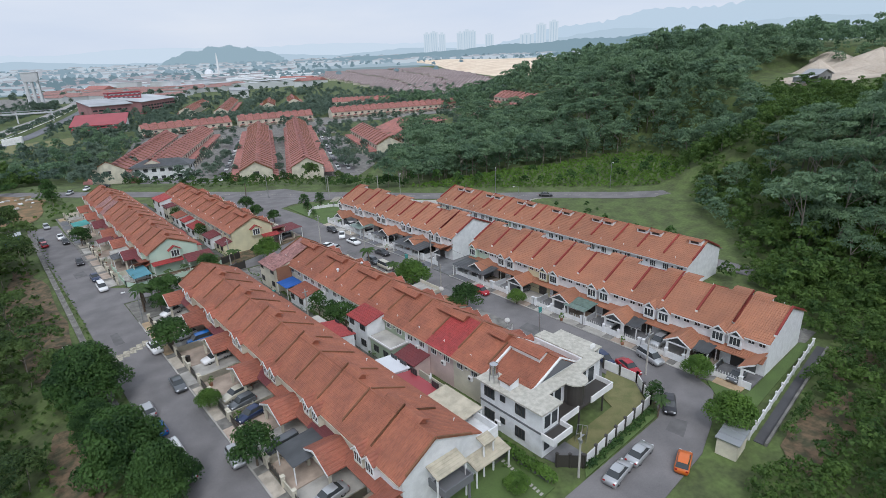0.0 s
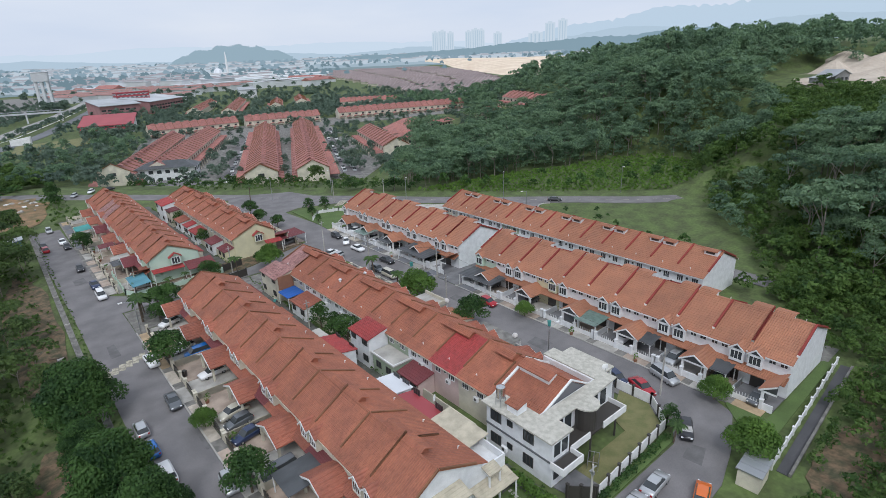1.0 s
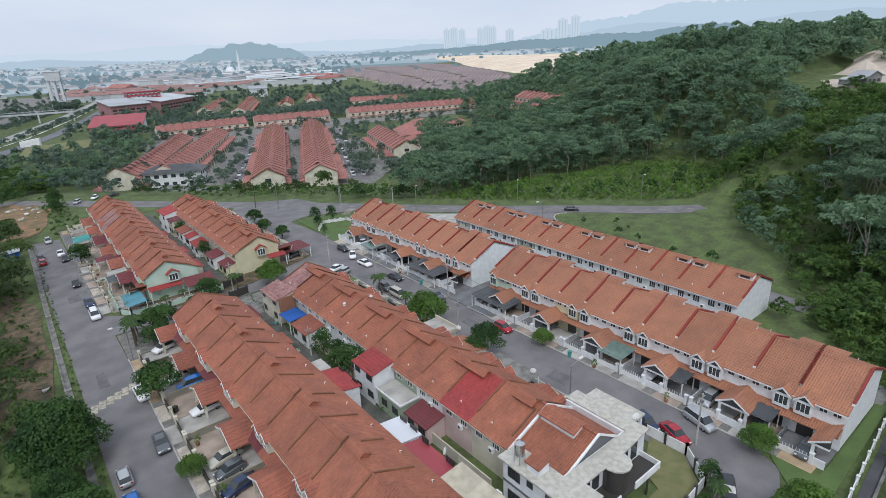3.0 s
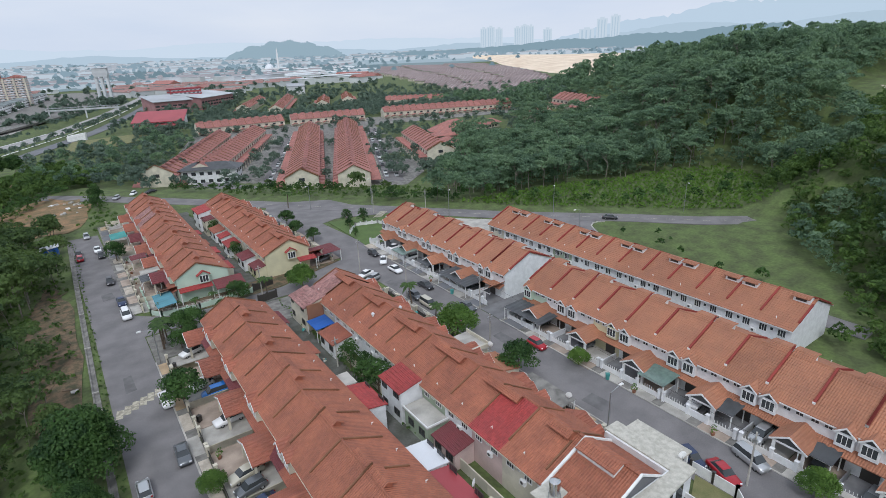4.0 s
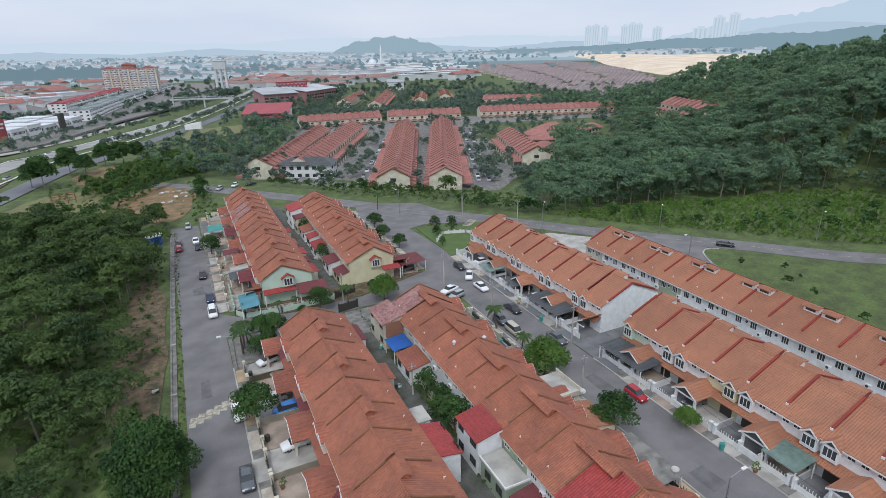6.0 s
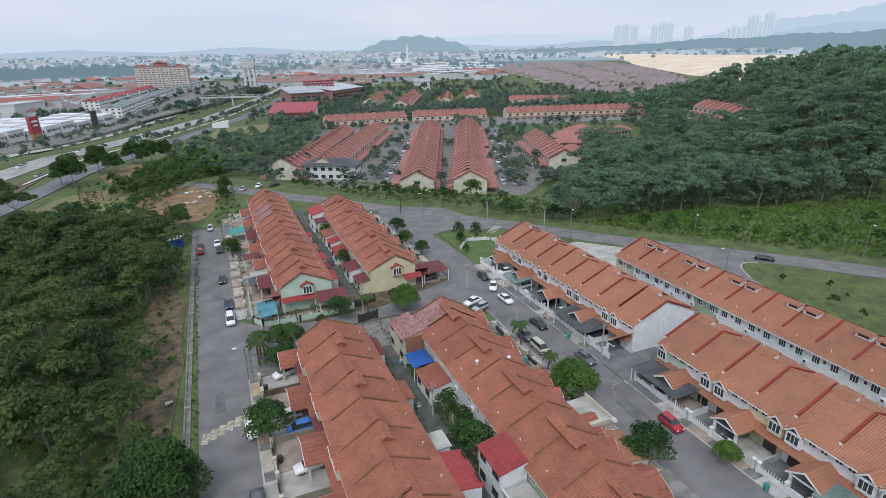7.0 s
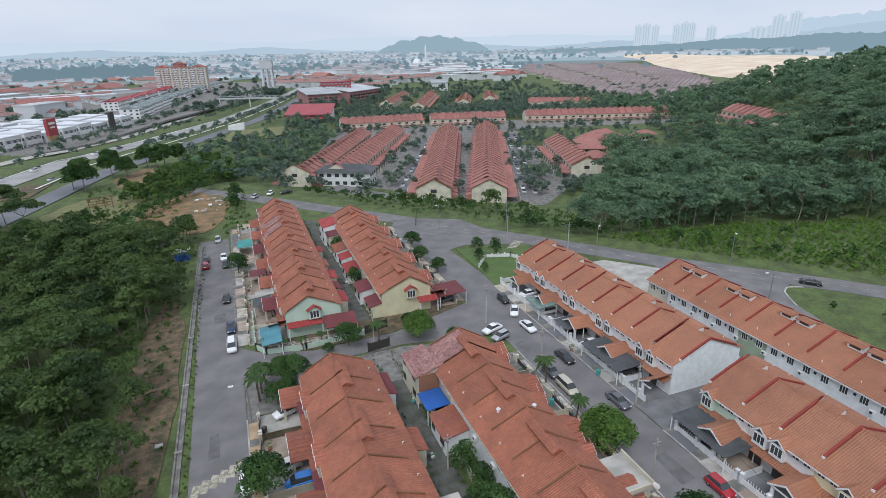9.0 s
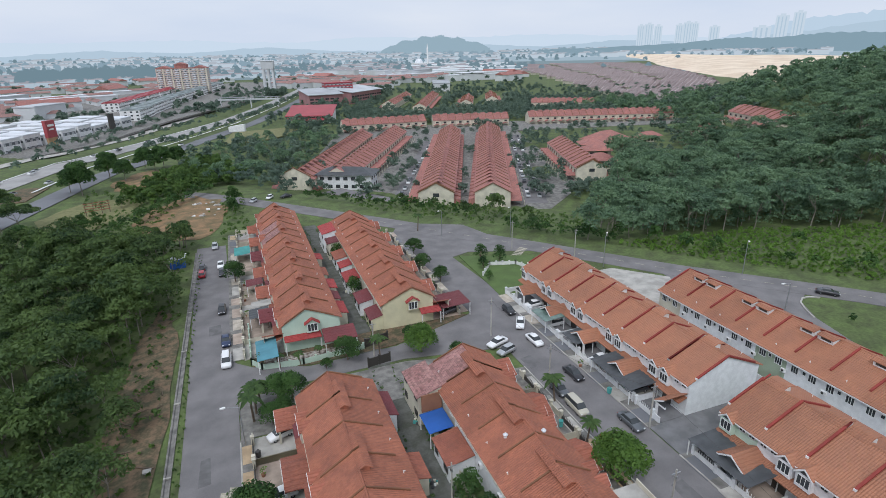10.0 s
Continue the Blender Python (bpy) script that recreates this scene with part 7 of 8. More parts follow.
part("balustrade", Shape().box(51.4, 56.0, 30.75, 30.9, 3.0, 3.9), TRIM_WHITE, villa)
part("balustrade", Shape().box(56.0, 56.15, 30.75, 33.3, 3.0, 3.9), TRIM_WHITE, villa)
part("balcony", Shape().box(41.7, 45.0, 29.2, 30.88, 3.0, 3.25), FRAME_DARK, villa, "dark tiled balcony floor")
part("balustrade", Shape().box(41.7, 45.0, 29.05, 29.2, 3.0, 3.9).box(41.55, 41.7, 29.05, 30.8, 3.0, 3.9).box(45.0, 45.15, 29.05, 30.8, 3.0, 3.9), TRIM_WHITE, villa)
for z in (1.0, 4.2):
    for y0, y1 in ((38.6, 40.2), (33.6, 35.0)):
        window(villa, 42.0, y0, y1, z, z + 1.3, bars=2, frame_mat=FRAME_DARK)
    window(villa, 42.0, 36.8, 37.5, z + 0.5, z + 1.2, bars=0, frame_mat=FRAME_DARK)
for x in (42.3, 43.6):
    for z in (0.9, 4.0):
        part("window", Shape().box(x, x + 1.0, 30.86, 30.895, z, z + 1.6), GLASS, villa)
for x in (45.6, 47.2, 52.4, 54.2):
    part("window", Shape().box(x, x + 1.2, 33.26, 33.295, 3.5, 5.6), GLASS, villa)
tank = thing("water_tank", pose(42.4, 39.0, 6.5), "steel water tank on a stand on the flat roof", "water tank")
part("tank", Shape().tube((0, 0, 1.1), (0, 0, 2.5), 0.55, sides=16).tube((0, 0, 2.5), (0, 0, 2.75), 0.55, 0.1, sides=16), STEEL, tank)
for x, y in ((-0.4, -0.4), (0.4, -0.4), (0.4, 0.4), (-0.4, 0.4)):
    part("leg", Shape().tube((x, y, 0), (x, y, 1.1), 0.05, sides=6), METAL, tank)
stand = thing("roof_hatch", pose(43.0, 37.0, 6.5), "small tiled hatch hut on the flat roof", "hatch")
part("wall", Shape().box(-0.8, 0.8, -0.8, 0.8, 0, 1.1), WALL_WHITE, stand)
part("roof", Shape().slope(-1.0, 1.05, 1.0, 1.5, -1.0, 1.0, 4), TILE_OLD, stand)
sheet("lawn_corner", [(46.2, 30.6), (46.2, 27.2), (60.2, 28.0), (63.4, 31.6), (63.2, 36.0), (57.4, 33.4), (56.2, 30.7)], LAWN_DRY, "dry yellowish corner lawn with small lamps", "lawn", top=0.1)
sheet("yard_corner", [(42.2, 30.8), (42.6, 28.6), (44.6, 27.0), (46.2, 27.1), (46.2, 30.8)], YARD_GREY, "dark paved corner of the yard", "yard", top=0.09)
sheet("yard_corner", [(57.3, 43.5), (57.3, 33.2), (63.9, 37.2), (63.0, 44.5)], YARD_GREY, "dark paved driveway of the corner house", "yard", top=0.095)
fence_panels("garden_wall", [(44.4, 26.7), (60.4, 27.6), (63.6, 31.4), (63.5, 36.8)], 1.5, FRAME_DARK, TRIM_WHITE, "white panelled garden wall with dark posts", gap=2.3)
rack = thing("clothes_rack", pose(48.2, 29.8, 0.1, 0, 0, 30), "clothes drying rack hung with dark laundry", "rack")
for y in (-0.6, 0.0, 0.6):
    part("rail", Shape().tube((-0.9, y, 1.2), (0.9, y, 1.2), 0.025, sides=5), METAL, rack)
    part("cloth", Shape().box(-0.75, 0.75, y - 0.03, y + 0.03, 0.35, 1.2), (FRAME_DARK, WALL_PINK, GABLE_GREY)[int(y > -0.3) + int(y > 0.3)], rack)
for x in (-0.9, 0.9):
    part("leg", Shape().tube((x, -0.6, 0), (x, -0.6, 1.2), 0.03, sides=5).tube((x, 0.6, 0), (x, 0.6, 1.2), 0.03, sides=5).tube((x, -0.6, 1.2), (x, 0.6, 1.2), 0.03, sides=5), METAL, rack)
fence_panels("side_gate", [(42.2, 28.9), (44.2, 26.8)], 1.6, FRAME_DARK, FRAME_DARK, "dark iron side gate of the corner house", gap=1.4)
sheet("plot_strip", [(44.0, 26.3), (59.9, 27.2), (59.0, 25.7), (43.0, 25.5)], LAWN, "planted strip between garden wall and kerb", "verge", top=0.14)
strip_rng = np.random.default_rng(62)
strip = leaf_cloud(strip_rng, [(44.5 + 14.5 * i / 40, 26.1 + 0.5 * i / 40 + 0.5 * strip_rng.uniform(-0.5, 0.5), 0.35, strip_rng.uniform(0.3, 0.6)) for i in range(41)], 110, 0.15)
tagged(new("shrub_border", quad_mesh("shrub_border", strip, LEAF_TREE)), "border of low dark green shrubs outside a garden wall", "shrubs", kind="stuff")

# ---- near end of the west row: lawn, awnings and balcony ----
sheet("lawn_end", [(25.2, 33.9), (25.2, 27), (39.4, 27), (39.4, 33.9)], LAWN, "trimmed green lawn beside the end house", "lawn", top=0.1)
for i in range(13):
    p = Vector((38.3, 33.6)) + Vector((-0.06, -0.52)) * i
    solid("stepping_stone", Shape().box(p.x - 0.22, p.x + 0.22, p.y - 0.14, p.y + 0.14, 0.08, 0.15), CONCRETE, "pale square stepping stone in the lawn", "stepping stone", group="stepping stones")
hedge_rng = np.random.default_rng(61)
hedge_lobes = [(39.5 + hedge_rng.uniform(-0.2, 0.2), 27.5 + 0.45 * i, 0.9 + hedge_rng.uniform(-0.1, 0.15), 0.75) for i in range(17)]
hedge = new("hedge", quad_mesh("hedge", leaf_cloud(hedge_rng, hedge_lobes, 190, 0.16, flat=1.0), LEAF_BRIGHT))
tagged(hedge, "clipped bright green hedge along a lawn", "hedge")
porch_a = thing("balcony", pose(0, 0, 0), "grey balcony with low parapet on an end wall", "balcony")
part("floor", Shape().box(28.0, 31.6, 31.9, 34.45, 2.7, 2.9), GABLE_GREY, porch_a)
part("parapet", Shape().box(28.0, 31.6, 31.75, 31.9, 2.7, 3.7).box(27.85, 28.0, 31.75, 34.45, 2.7, 3.7).box(31.6, 31.75, 31.75, 34.45, 2.7, 3.7), GABLE_GREY, porch_a)
for x in (28.2, 31.4):
    part("post", Shape().box(x - 0.1, x + 0.1, 31.95, 32.15, 0, 2.7), GABLE_GREY, porch_a)
BEIGE = material("beige_sheet", (0.52, 0.47, 0.36), stain=0.25, stain_size=1.2)
side_roof(27.6, 31.8, 34.48, 1.9, 4.7, 5.3, BEIGE, "beige translucent awning over a balcony")
side_roof(33.0, 38.4, 34.48, 2.0, 2.6, 3.1, BEIGE, "beige sheet awning over a side path")
side_roof(34.8, 36.6, 34.48, 1.3, 4.5, 4.9, BEIGE, "small beige awning over a window")
annex = thing("house_extension", pose(0, 0, 0), "white rear room with an open roof terrace", "extension")
part("wall", Shape().box(35.0, 38.4, 34.5, 40.4, 0, 3.6), WALL_WHITE, annex)
part("parapet", Shape().box(38.25, 38.4, 34.5, 40.4, 3.6, 4.6).box(35.0, 38.25, 34.5, 34.65, 3.6, 4.6), WALL_WHITE, annex)
carport(34.9, 38.8, 37.4, 44.2, 4.9, BEIGE, "pale beige sheet roof over a rear terrace", tilt=0.35)

# ---- south-east wall, dark strip, pump hut ----
fence_panels("boundary_wall", [(62.4, 16.0), (92.0, 18.0)], 0.95, TRIM_WHITE, WALL_WHITE, "low white boundary wall with square posts", gap=2.7)
sheet("lawn_east", [(70.6, 24.6), (63.4, 17.6), (91.8, 18.3), (91.5, 19.6), (77.4, 19.6), (71.2, 19.8), (71.2, 24.8)], LAWN, "green lawn along the boundary wall", "lawn", top=0.1)
# Dark bed added where hedge and wall shadow lie; shade is in its colour.
drain = thing("drain", pose(0, 0, 0), "dark strip beside the boundary wall, put in for hedge and shadow", "drain", kind="structure")
part("bed", Shape().prism([(62.6, 15.5), (92.2, 17.5), (92.4, 16.2), (62.6, 14.2)], "z", -0.1, 0.03), ASPHALT_DARK, drain)
part("lip", Shape().prism([(62.6, 14.3), (92.4, 16.3), (92.4, 16.0), (62.6, 14.0)], "z", -0.1, 0.35), CONCRETE_DARK, drain)
hut = thing("pump_hut", pose(59.0, 16.7, 0, 0, 0, 4), "small cream service hut with a bare metal roof", "hut")
part("wall", Shape().box(-1.6, 1.6, -1.15, 1.15, -0.3, 2.2), WALL_CREAM, hut)
part("roof", Shape().slope(-1.8, 2.2, 1.8, 2.42, -1.35, 1.35, 3), METAL, hut)
part("door", Shape().box(-0.5, 0.4, 1.15, 1.19, 0, 1.9), WALL_YELLOW, hut)

# ---- west side: drain and hut ----
drain = thing("drain", pose(0, 0, 0), "narrow concrete roadside drain with stained lips", "drain", kind="structure")
part("bed", Shape().box(6.6, 7.1, 30, 192, -0.1, 0.02), CONCRETE_DARK, drain)
part("lip", Shape().box(6.35, 6.6, 30, 192, -0.3, 0.22), CONCRETE_DARK, drain)
part("lip", Shape().box(7.1, 7.3, 30, 192, -0.3, 0.12), CONCRETE_DARK, drain)
for i in range(6):
    y = 84 + 17.1 * i
    solid("drain_beam", Shape().box(6.35, 7.3, y, y + 0.25, 0.05, 0.26), CONCRETE, "small concrete beam across the drain", "beam", group="drain beams")
hut = thing("hut", pose(2.6, 183.5, 0.0), "small hut with a pale sheet roof and blue wall", "hut")
part("wall", Shape().box(-1.8, 1.8, -1.5, 1.5, -1.5, 2.3), BLUE_SHEET, hut)
part("roof", Shape().slope(-2.2, 2.2, 2.2, 2.8, -1.9, 1.9, 3), WHITE_ROOF, hut)
box_ = thing("utility_box", pose(4.2, 103.6, -0.9), "white utility box standing in the verge", "box")
part("body", Shape().box(-0.45, 0.45, -0.35, 0.35, -0.6, 1.1), TRIM_WHITE, box_)
part("cap", Shape().box(-0.52, 0.52, -0.42, 0.42, 1.1, 1.2), CONCRETE, box_)

# ---- corner lots beyond the cross street ----
fence_panels("corner_fence", [(18.4, 140), (18.4, 126), (20.0, 123.6), (27.0, 122.6), (38.0, 123.6)], 1.1, WALL_MINT, WALL_MINT, "pale green block wall round the mint house", gap=2.4)
tiles = Shape().prism([(20.4, 127.5), (20.6, 124.4), (27, 123.2), (37.2, 124.0), (37.2, 126.4), (24, 126.4)], "z", 0.0, 0.12)
CHECK = material("checked_paving", (0.42, 0.40, 0.35), stain=0.5, stain_size=0.5, second=(0.13, 0.09, 0.07), grain=0.2)
solid("yard_corner", tiles, CHECK, "checkered tiled yard beside the mint house", "yard", kind="structure")
fence_panels("lane_gate", [(37.4, 117.2), (41.4, 117.8)], 1.7, FRAME_DARK, FRAME_DARK, "dark iron gate across the back lane", gap=2.0)
fence_panels("lane_gate", [(38.4, 124.0), (43.0, 125.2)], 1.7, FRAME_DARK, FRAME_DARK, "dark iron gate across the back lane", gap=2.3)
fence_panels("park_fence", [(72.6, 146.0), (77.0, 151.6), (83.4, 149.6), (84.8, 146.0)], 1.0, TRIM_WHITE, TRIM_WHITE, "low white railing round a small green", gap=1.6, thick=0.05)
sheet("lawn_green", [(71.4, 133), (77.4, 134), (84.6, 145.8), (91.0, 153.5), (84, 156), (72.4, 160.6), (71.9, 144)], LAWN, "trimmed green at the road junction", "lawn", top=0.12)


def soil_patch(x0, x1, y0, y1, mat, label, seed):
    """An uneven patch of bare ground lying on the land."""
    rng = np.random.default_rng(seed)
    s = Shape()
    n = 28
    cx, cy = (x0 + x1) / 2, (y0 + y1) / 2
    ring = []
    for i in range(n):
        a = 2 * math.pi * i / n
        r = rng.uniform(0.8, 1.05)
        ring.append((cx + r * (x1 - x0) / 2 * math.cos(a), cy + r * (y1 - y0) / 2 * math.sin(a)))
    for q in range(6):
        f0, f1 = q / 6, (q + 1) / 6
        for i in range(n):
            a, b = ring[i], ring[(i + 1) % n]
            pts = [(cx + (p[0] - cx) * f, cy + (p[1] - cy) * f) for p, f in ((a, f0), (a, f1), (b, f1), (b, f0))]
            pts = [(x, y, level(x, y) + 0.10) for x, y in pts]
            s.poly(*(pts if q else pts[1:]))
    return solid("ground_soil", s, mat, label, "bare ground", kind="structure")


EARTH = material("orange_earth", (0.27, 0.165, 0.085), rough=0.95, second=(0.13, 0.105, 0.05), stain_size=4.0, grain=0.4, grain_size=0.5, bump=0.7)
soil_patch(-17, 16, 203, 264, EARTH, "bare orange-brown earth with rubble at the end of the street", 1)
soil_patch(-52, -16, 240, 292, LAWN_DRY, "dry yellowish grass beside the highway", 8)
soil_patch(-36, -8, 296, 350, EARTH, "bare brown earth under the highway trees", 9)
rng_rubble = np.random.default_rng(12)
for i in range(16):
    x, y = rng_rubble.uniform(3, 13), rng_rubble.uniform(226, 250)
    r = rng_rubble.uniform(0.35, 0.9)
    q = Shape().prism([(-r, -0.1), (r * 0.8, -0.1), (r, r * 0.35), (-r * 0.2, r * 0.6), (-r * 0.9, r * 0.3)], "y", -r * 0.7, r * 0.6)
    solid("rubble", q, CONCRETE if i % 3 else TRIM_WHITE, "lump of broken concrete on bare earth", "rubble", group="rubble", at=pose(x, y, level(x, y) + 0.1, 0, 0, rng_rubble.uniform(0, 360)))
board = thing("billboard_frame", pose(-31.4, 267.1, level(-31.4, 267.1), 0, 0, 20), "empty rusty brown billboard frame on posts", "billboard")
for u in (-3.9, -1.3, 1.3, 3.9):
    part("post", Shape().box(u - 0.12, u + 0.12, -0.12, 0.12, -0.4, 5.2), BARK, board)
for w in (1.6, 2.6, 3.6, 4.6):
    part("bar", Shape().box(-4.4, 4.4, -0.2, -0.12, w, w + 0.28), WALL_BRICK, board)
soil_patch(-2.5, 4.5, 60, 79, SOIL, "dry brown grass clearing under trees", 2)
soil_patch(-3, 6.2, 86, 160, SOIL, "dry brown verge with scattered debris", 3)
soil_patch(60, 81, 7.5, 13.6, SOIL, "bare brown earth slope below the wall", 4)
soil_patch(84, 97, 9, 15.5, SOIL, "brown earth with broken rubble", 5)
soil_patch(266, 350, 54, 100, QUARRY_SAND, "pale sandy ground of a small quarry", 7)


# ---- cars ----
CAR_PAINT = {}


def car_paint(name, colour, metal=0.0):
    if name not in CAR_PAINT:
        m = plain(name + "_car_paint", colour, rough=0.28, metal=metal)
        m.node_tree.nodes["Principled BSDF"].inputs["Coat Weight"].default_value = 0.5
        CAR_PAINT[name] = m
    return CAR_PAINT[name]


TYRE = plain("tyre_rubber", (0.02, 0.02, 0.02), rough=0.8)
LAMP_GLASS = plain("headlamp_glass", (0.75, 0.77, 0.8), rough=0.15)
TAIL_RED = plain("tail_lamp_red", (0.35, 0.02, 0.02), rough=0.25)
BODIES = {
    # length, half width, belt stations (x, z), roof front, roof back, cabin front, cabin back, roof height
    "sedan": (4.4, 0.84, [(-2.2, 0.62), (-2.0, 0.74), (-0.95, 0.92), (0.9, 0.95), (1.55, 0.93), (2.05, 0.88), (2.2, 0.66)], -0.35, 0.85, -1.05, 1.6, 1.42),
    "hatch": (3.7, 0.80, [(-1.85, 0.62), (-1.65, 0.76), (-0.85, 0.93), (0.9, 0.97), (1.6, 0.97), (1.85, 0.70)], -0.30, 1.35, -0.95, 1.75, 1.50),
    "van": (4.4, 0.86, [(-2.2, 0.66), (-2.0, 0.82), (-1.35, 1.0), (0.9, 1.06), (2.05, 1.06), (2.2, 0.75)], -0.75, 1.85, -1.45, 2.12, 1.72),
}


def loft(rings):
    """A closed skin through rings of equal count."""
    s = Shape()
    k = len(rings[0])
    for r in rings:
        s.v += [tuple(p) for p in r]
    for a in range(len(rings) - 1):
        for i in range(k):
            j = (i + 1) % k
            s.f.append((a * k + i, a * k + j, (a + 1) * k + j, (a + 1) * k + i))
    s.f.append(tuple(range(k - 1, -1, -1)))
    s.f.append(tuple((len(rings) - 1) * k + i for i in range(k)))
    return s


def build_car(form, paint, label):
    length, hw, belt, rf, rb, cf, cb, roof = BODIES[form]
    car = thing("car", Matrix(), label, "car", "parked cars")
    rings = []
    for i, (x, z) in enumerate(belt):
        w = hw * (0.86 if i in (0, len(belt) - 1) else 1.0)
        rings.append([(x, -w * 0.92, 0.22), (x, -w, 0.45), (x, -w * 0.98, z - 0.10), (x, -w * 0.86, z), (x, w * 0.86, z), (x, w * 0.98, z - 0.10), (x, w, 0.45), (x, w * 0.92, 0.22)])
    part("body", loft(rings), paint, car, smooth=True)
    zb = 0.90 if form != "van" else 1.0
    low = [(cf, zb), (cb, zb)]
    w0, w1 = hw * 0.87, hw * 0.70
    s = loft([[(cf, -w0, zb), (rf, -w1, roof - 0.05), (rf, w1, roof - 0.05), (cf, w0, zb)], [((cf + cb) / 2, -w0, zb), ((rf + rb) / 2, -w1, roof - 0.05), ((rf + rb) / 2, w1, roof - 0.05), ((cf + cb) / 2, w0, zb)], [(cb, -w0, zb), (rb, -w1, roof - 0.05), (rb, w1, roof - 0.05), (cb, w0, zb)]])
    part("window_glass", s, GLASS, car, "dark tinted windows")
    w2 = w1 + 0.03
    s = loft([[(rf - 0.1, -w2 * 0.9, roof - 0.05), (rf + 0.05, -w2 * 0.85, roof), (rf + 0.05, w2 * 0.85, roof), (rf - 0.1, w2 * 0.9, roof - 0.05)], [((rf + rb) / 2, -w2, roof - 0.06), ((rf + rb) / 2, -w2 * 0.85, roof + 0.03), ((rf + rb) / 2, w2 * 0.85, roof + 0.03), ((rf + rb) / 2, w2, roof - 0.06)], [(rb + 0.1, -w2 * 0.9, roof - 0.06), (rb - 0.05, -w2 * 0.85, roof - 0.01), (rb - 0.05, w2 * 0.85, roof - 0.01), (rb + 0.1, w2 * 0.9, roof - 0.06)]])
    part("roof", s, paint, car)
    for sgn in (-1, 1):
        for x in (-length * 0.30, length * 0.29):
            tyre = part("tyre", Shape().tube((x, sgn * (hw - 0.20), 0.30), (x, sgn * (hw - 0.01), 0.30), 0.30, sides=14), TYRE, car)
            part("rim", Shape().tube((x, sgn * (hw - 0.02), 0.30), (x, sgn * (hw + 0.005), 0.30), 0.18, 0.15, sides=10), METAL, tyre)
        part("headlamp", Shape().box(-length / 2 - 0.005, -length / 2 + 0.16, *sorted((sgn * hw * 0.5, sgn * hw * 0.84)), 0.54, 0.68), LAMP_GLASS, car)
        part("tail_lamp", Shape().box(length / 2 - 0.14, length / 2 + 0.005, *sorted((sgn * hw * 0.55, sgn * hw * 0.84)), 0.58, 0.76), TAIL_RED, car)
    return car


WHITE_C, SILVER, GREY_C, BLACK_C = ("white", (0.78, 0.78, 0.78), 0.0), ("silver", (0.48, 0.49, 0.50), 0.5), ("grey", (0.13, 0.14, 0.15), 0.4), ("black", (0.02, 0.02, 0.024), 0.0)
BLUE_C, NAVY, RED_C, ORANGE, YELLOW_C, CREAM_C = ("blue", (0.02, 0.16, 0.50), 0.2), ("dark blue", (0.02, 0.035, 0.09), 0.2), ("red", (0.35, 0.01, 0.02), 0.0), ("orange", (0.62, 0.14, 0.02), 0.0), ("yellow", (0.65, 0.42, 0.03), 0.0), ("beige", (0.52, 0.49, 0.40), 0.2)
made_cars = {}
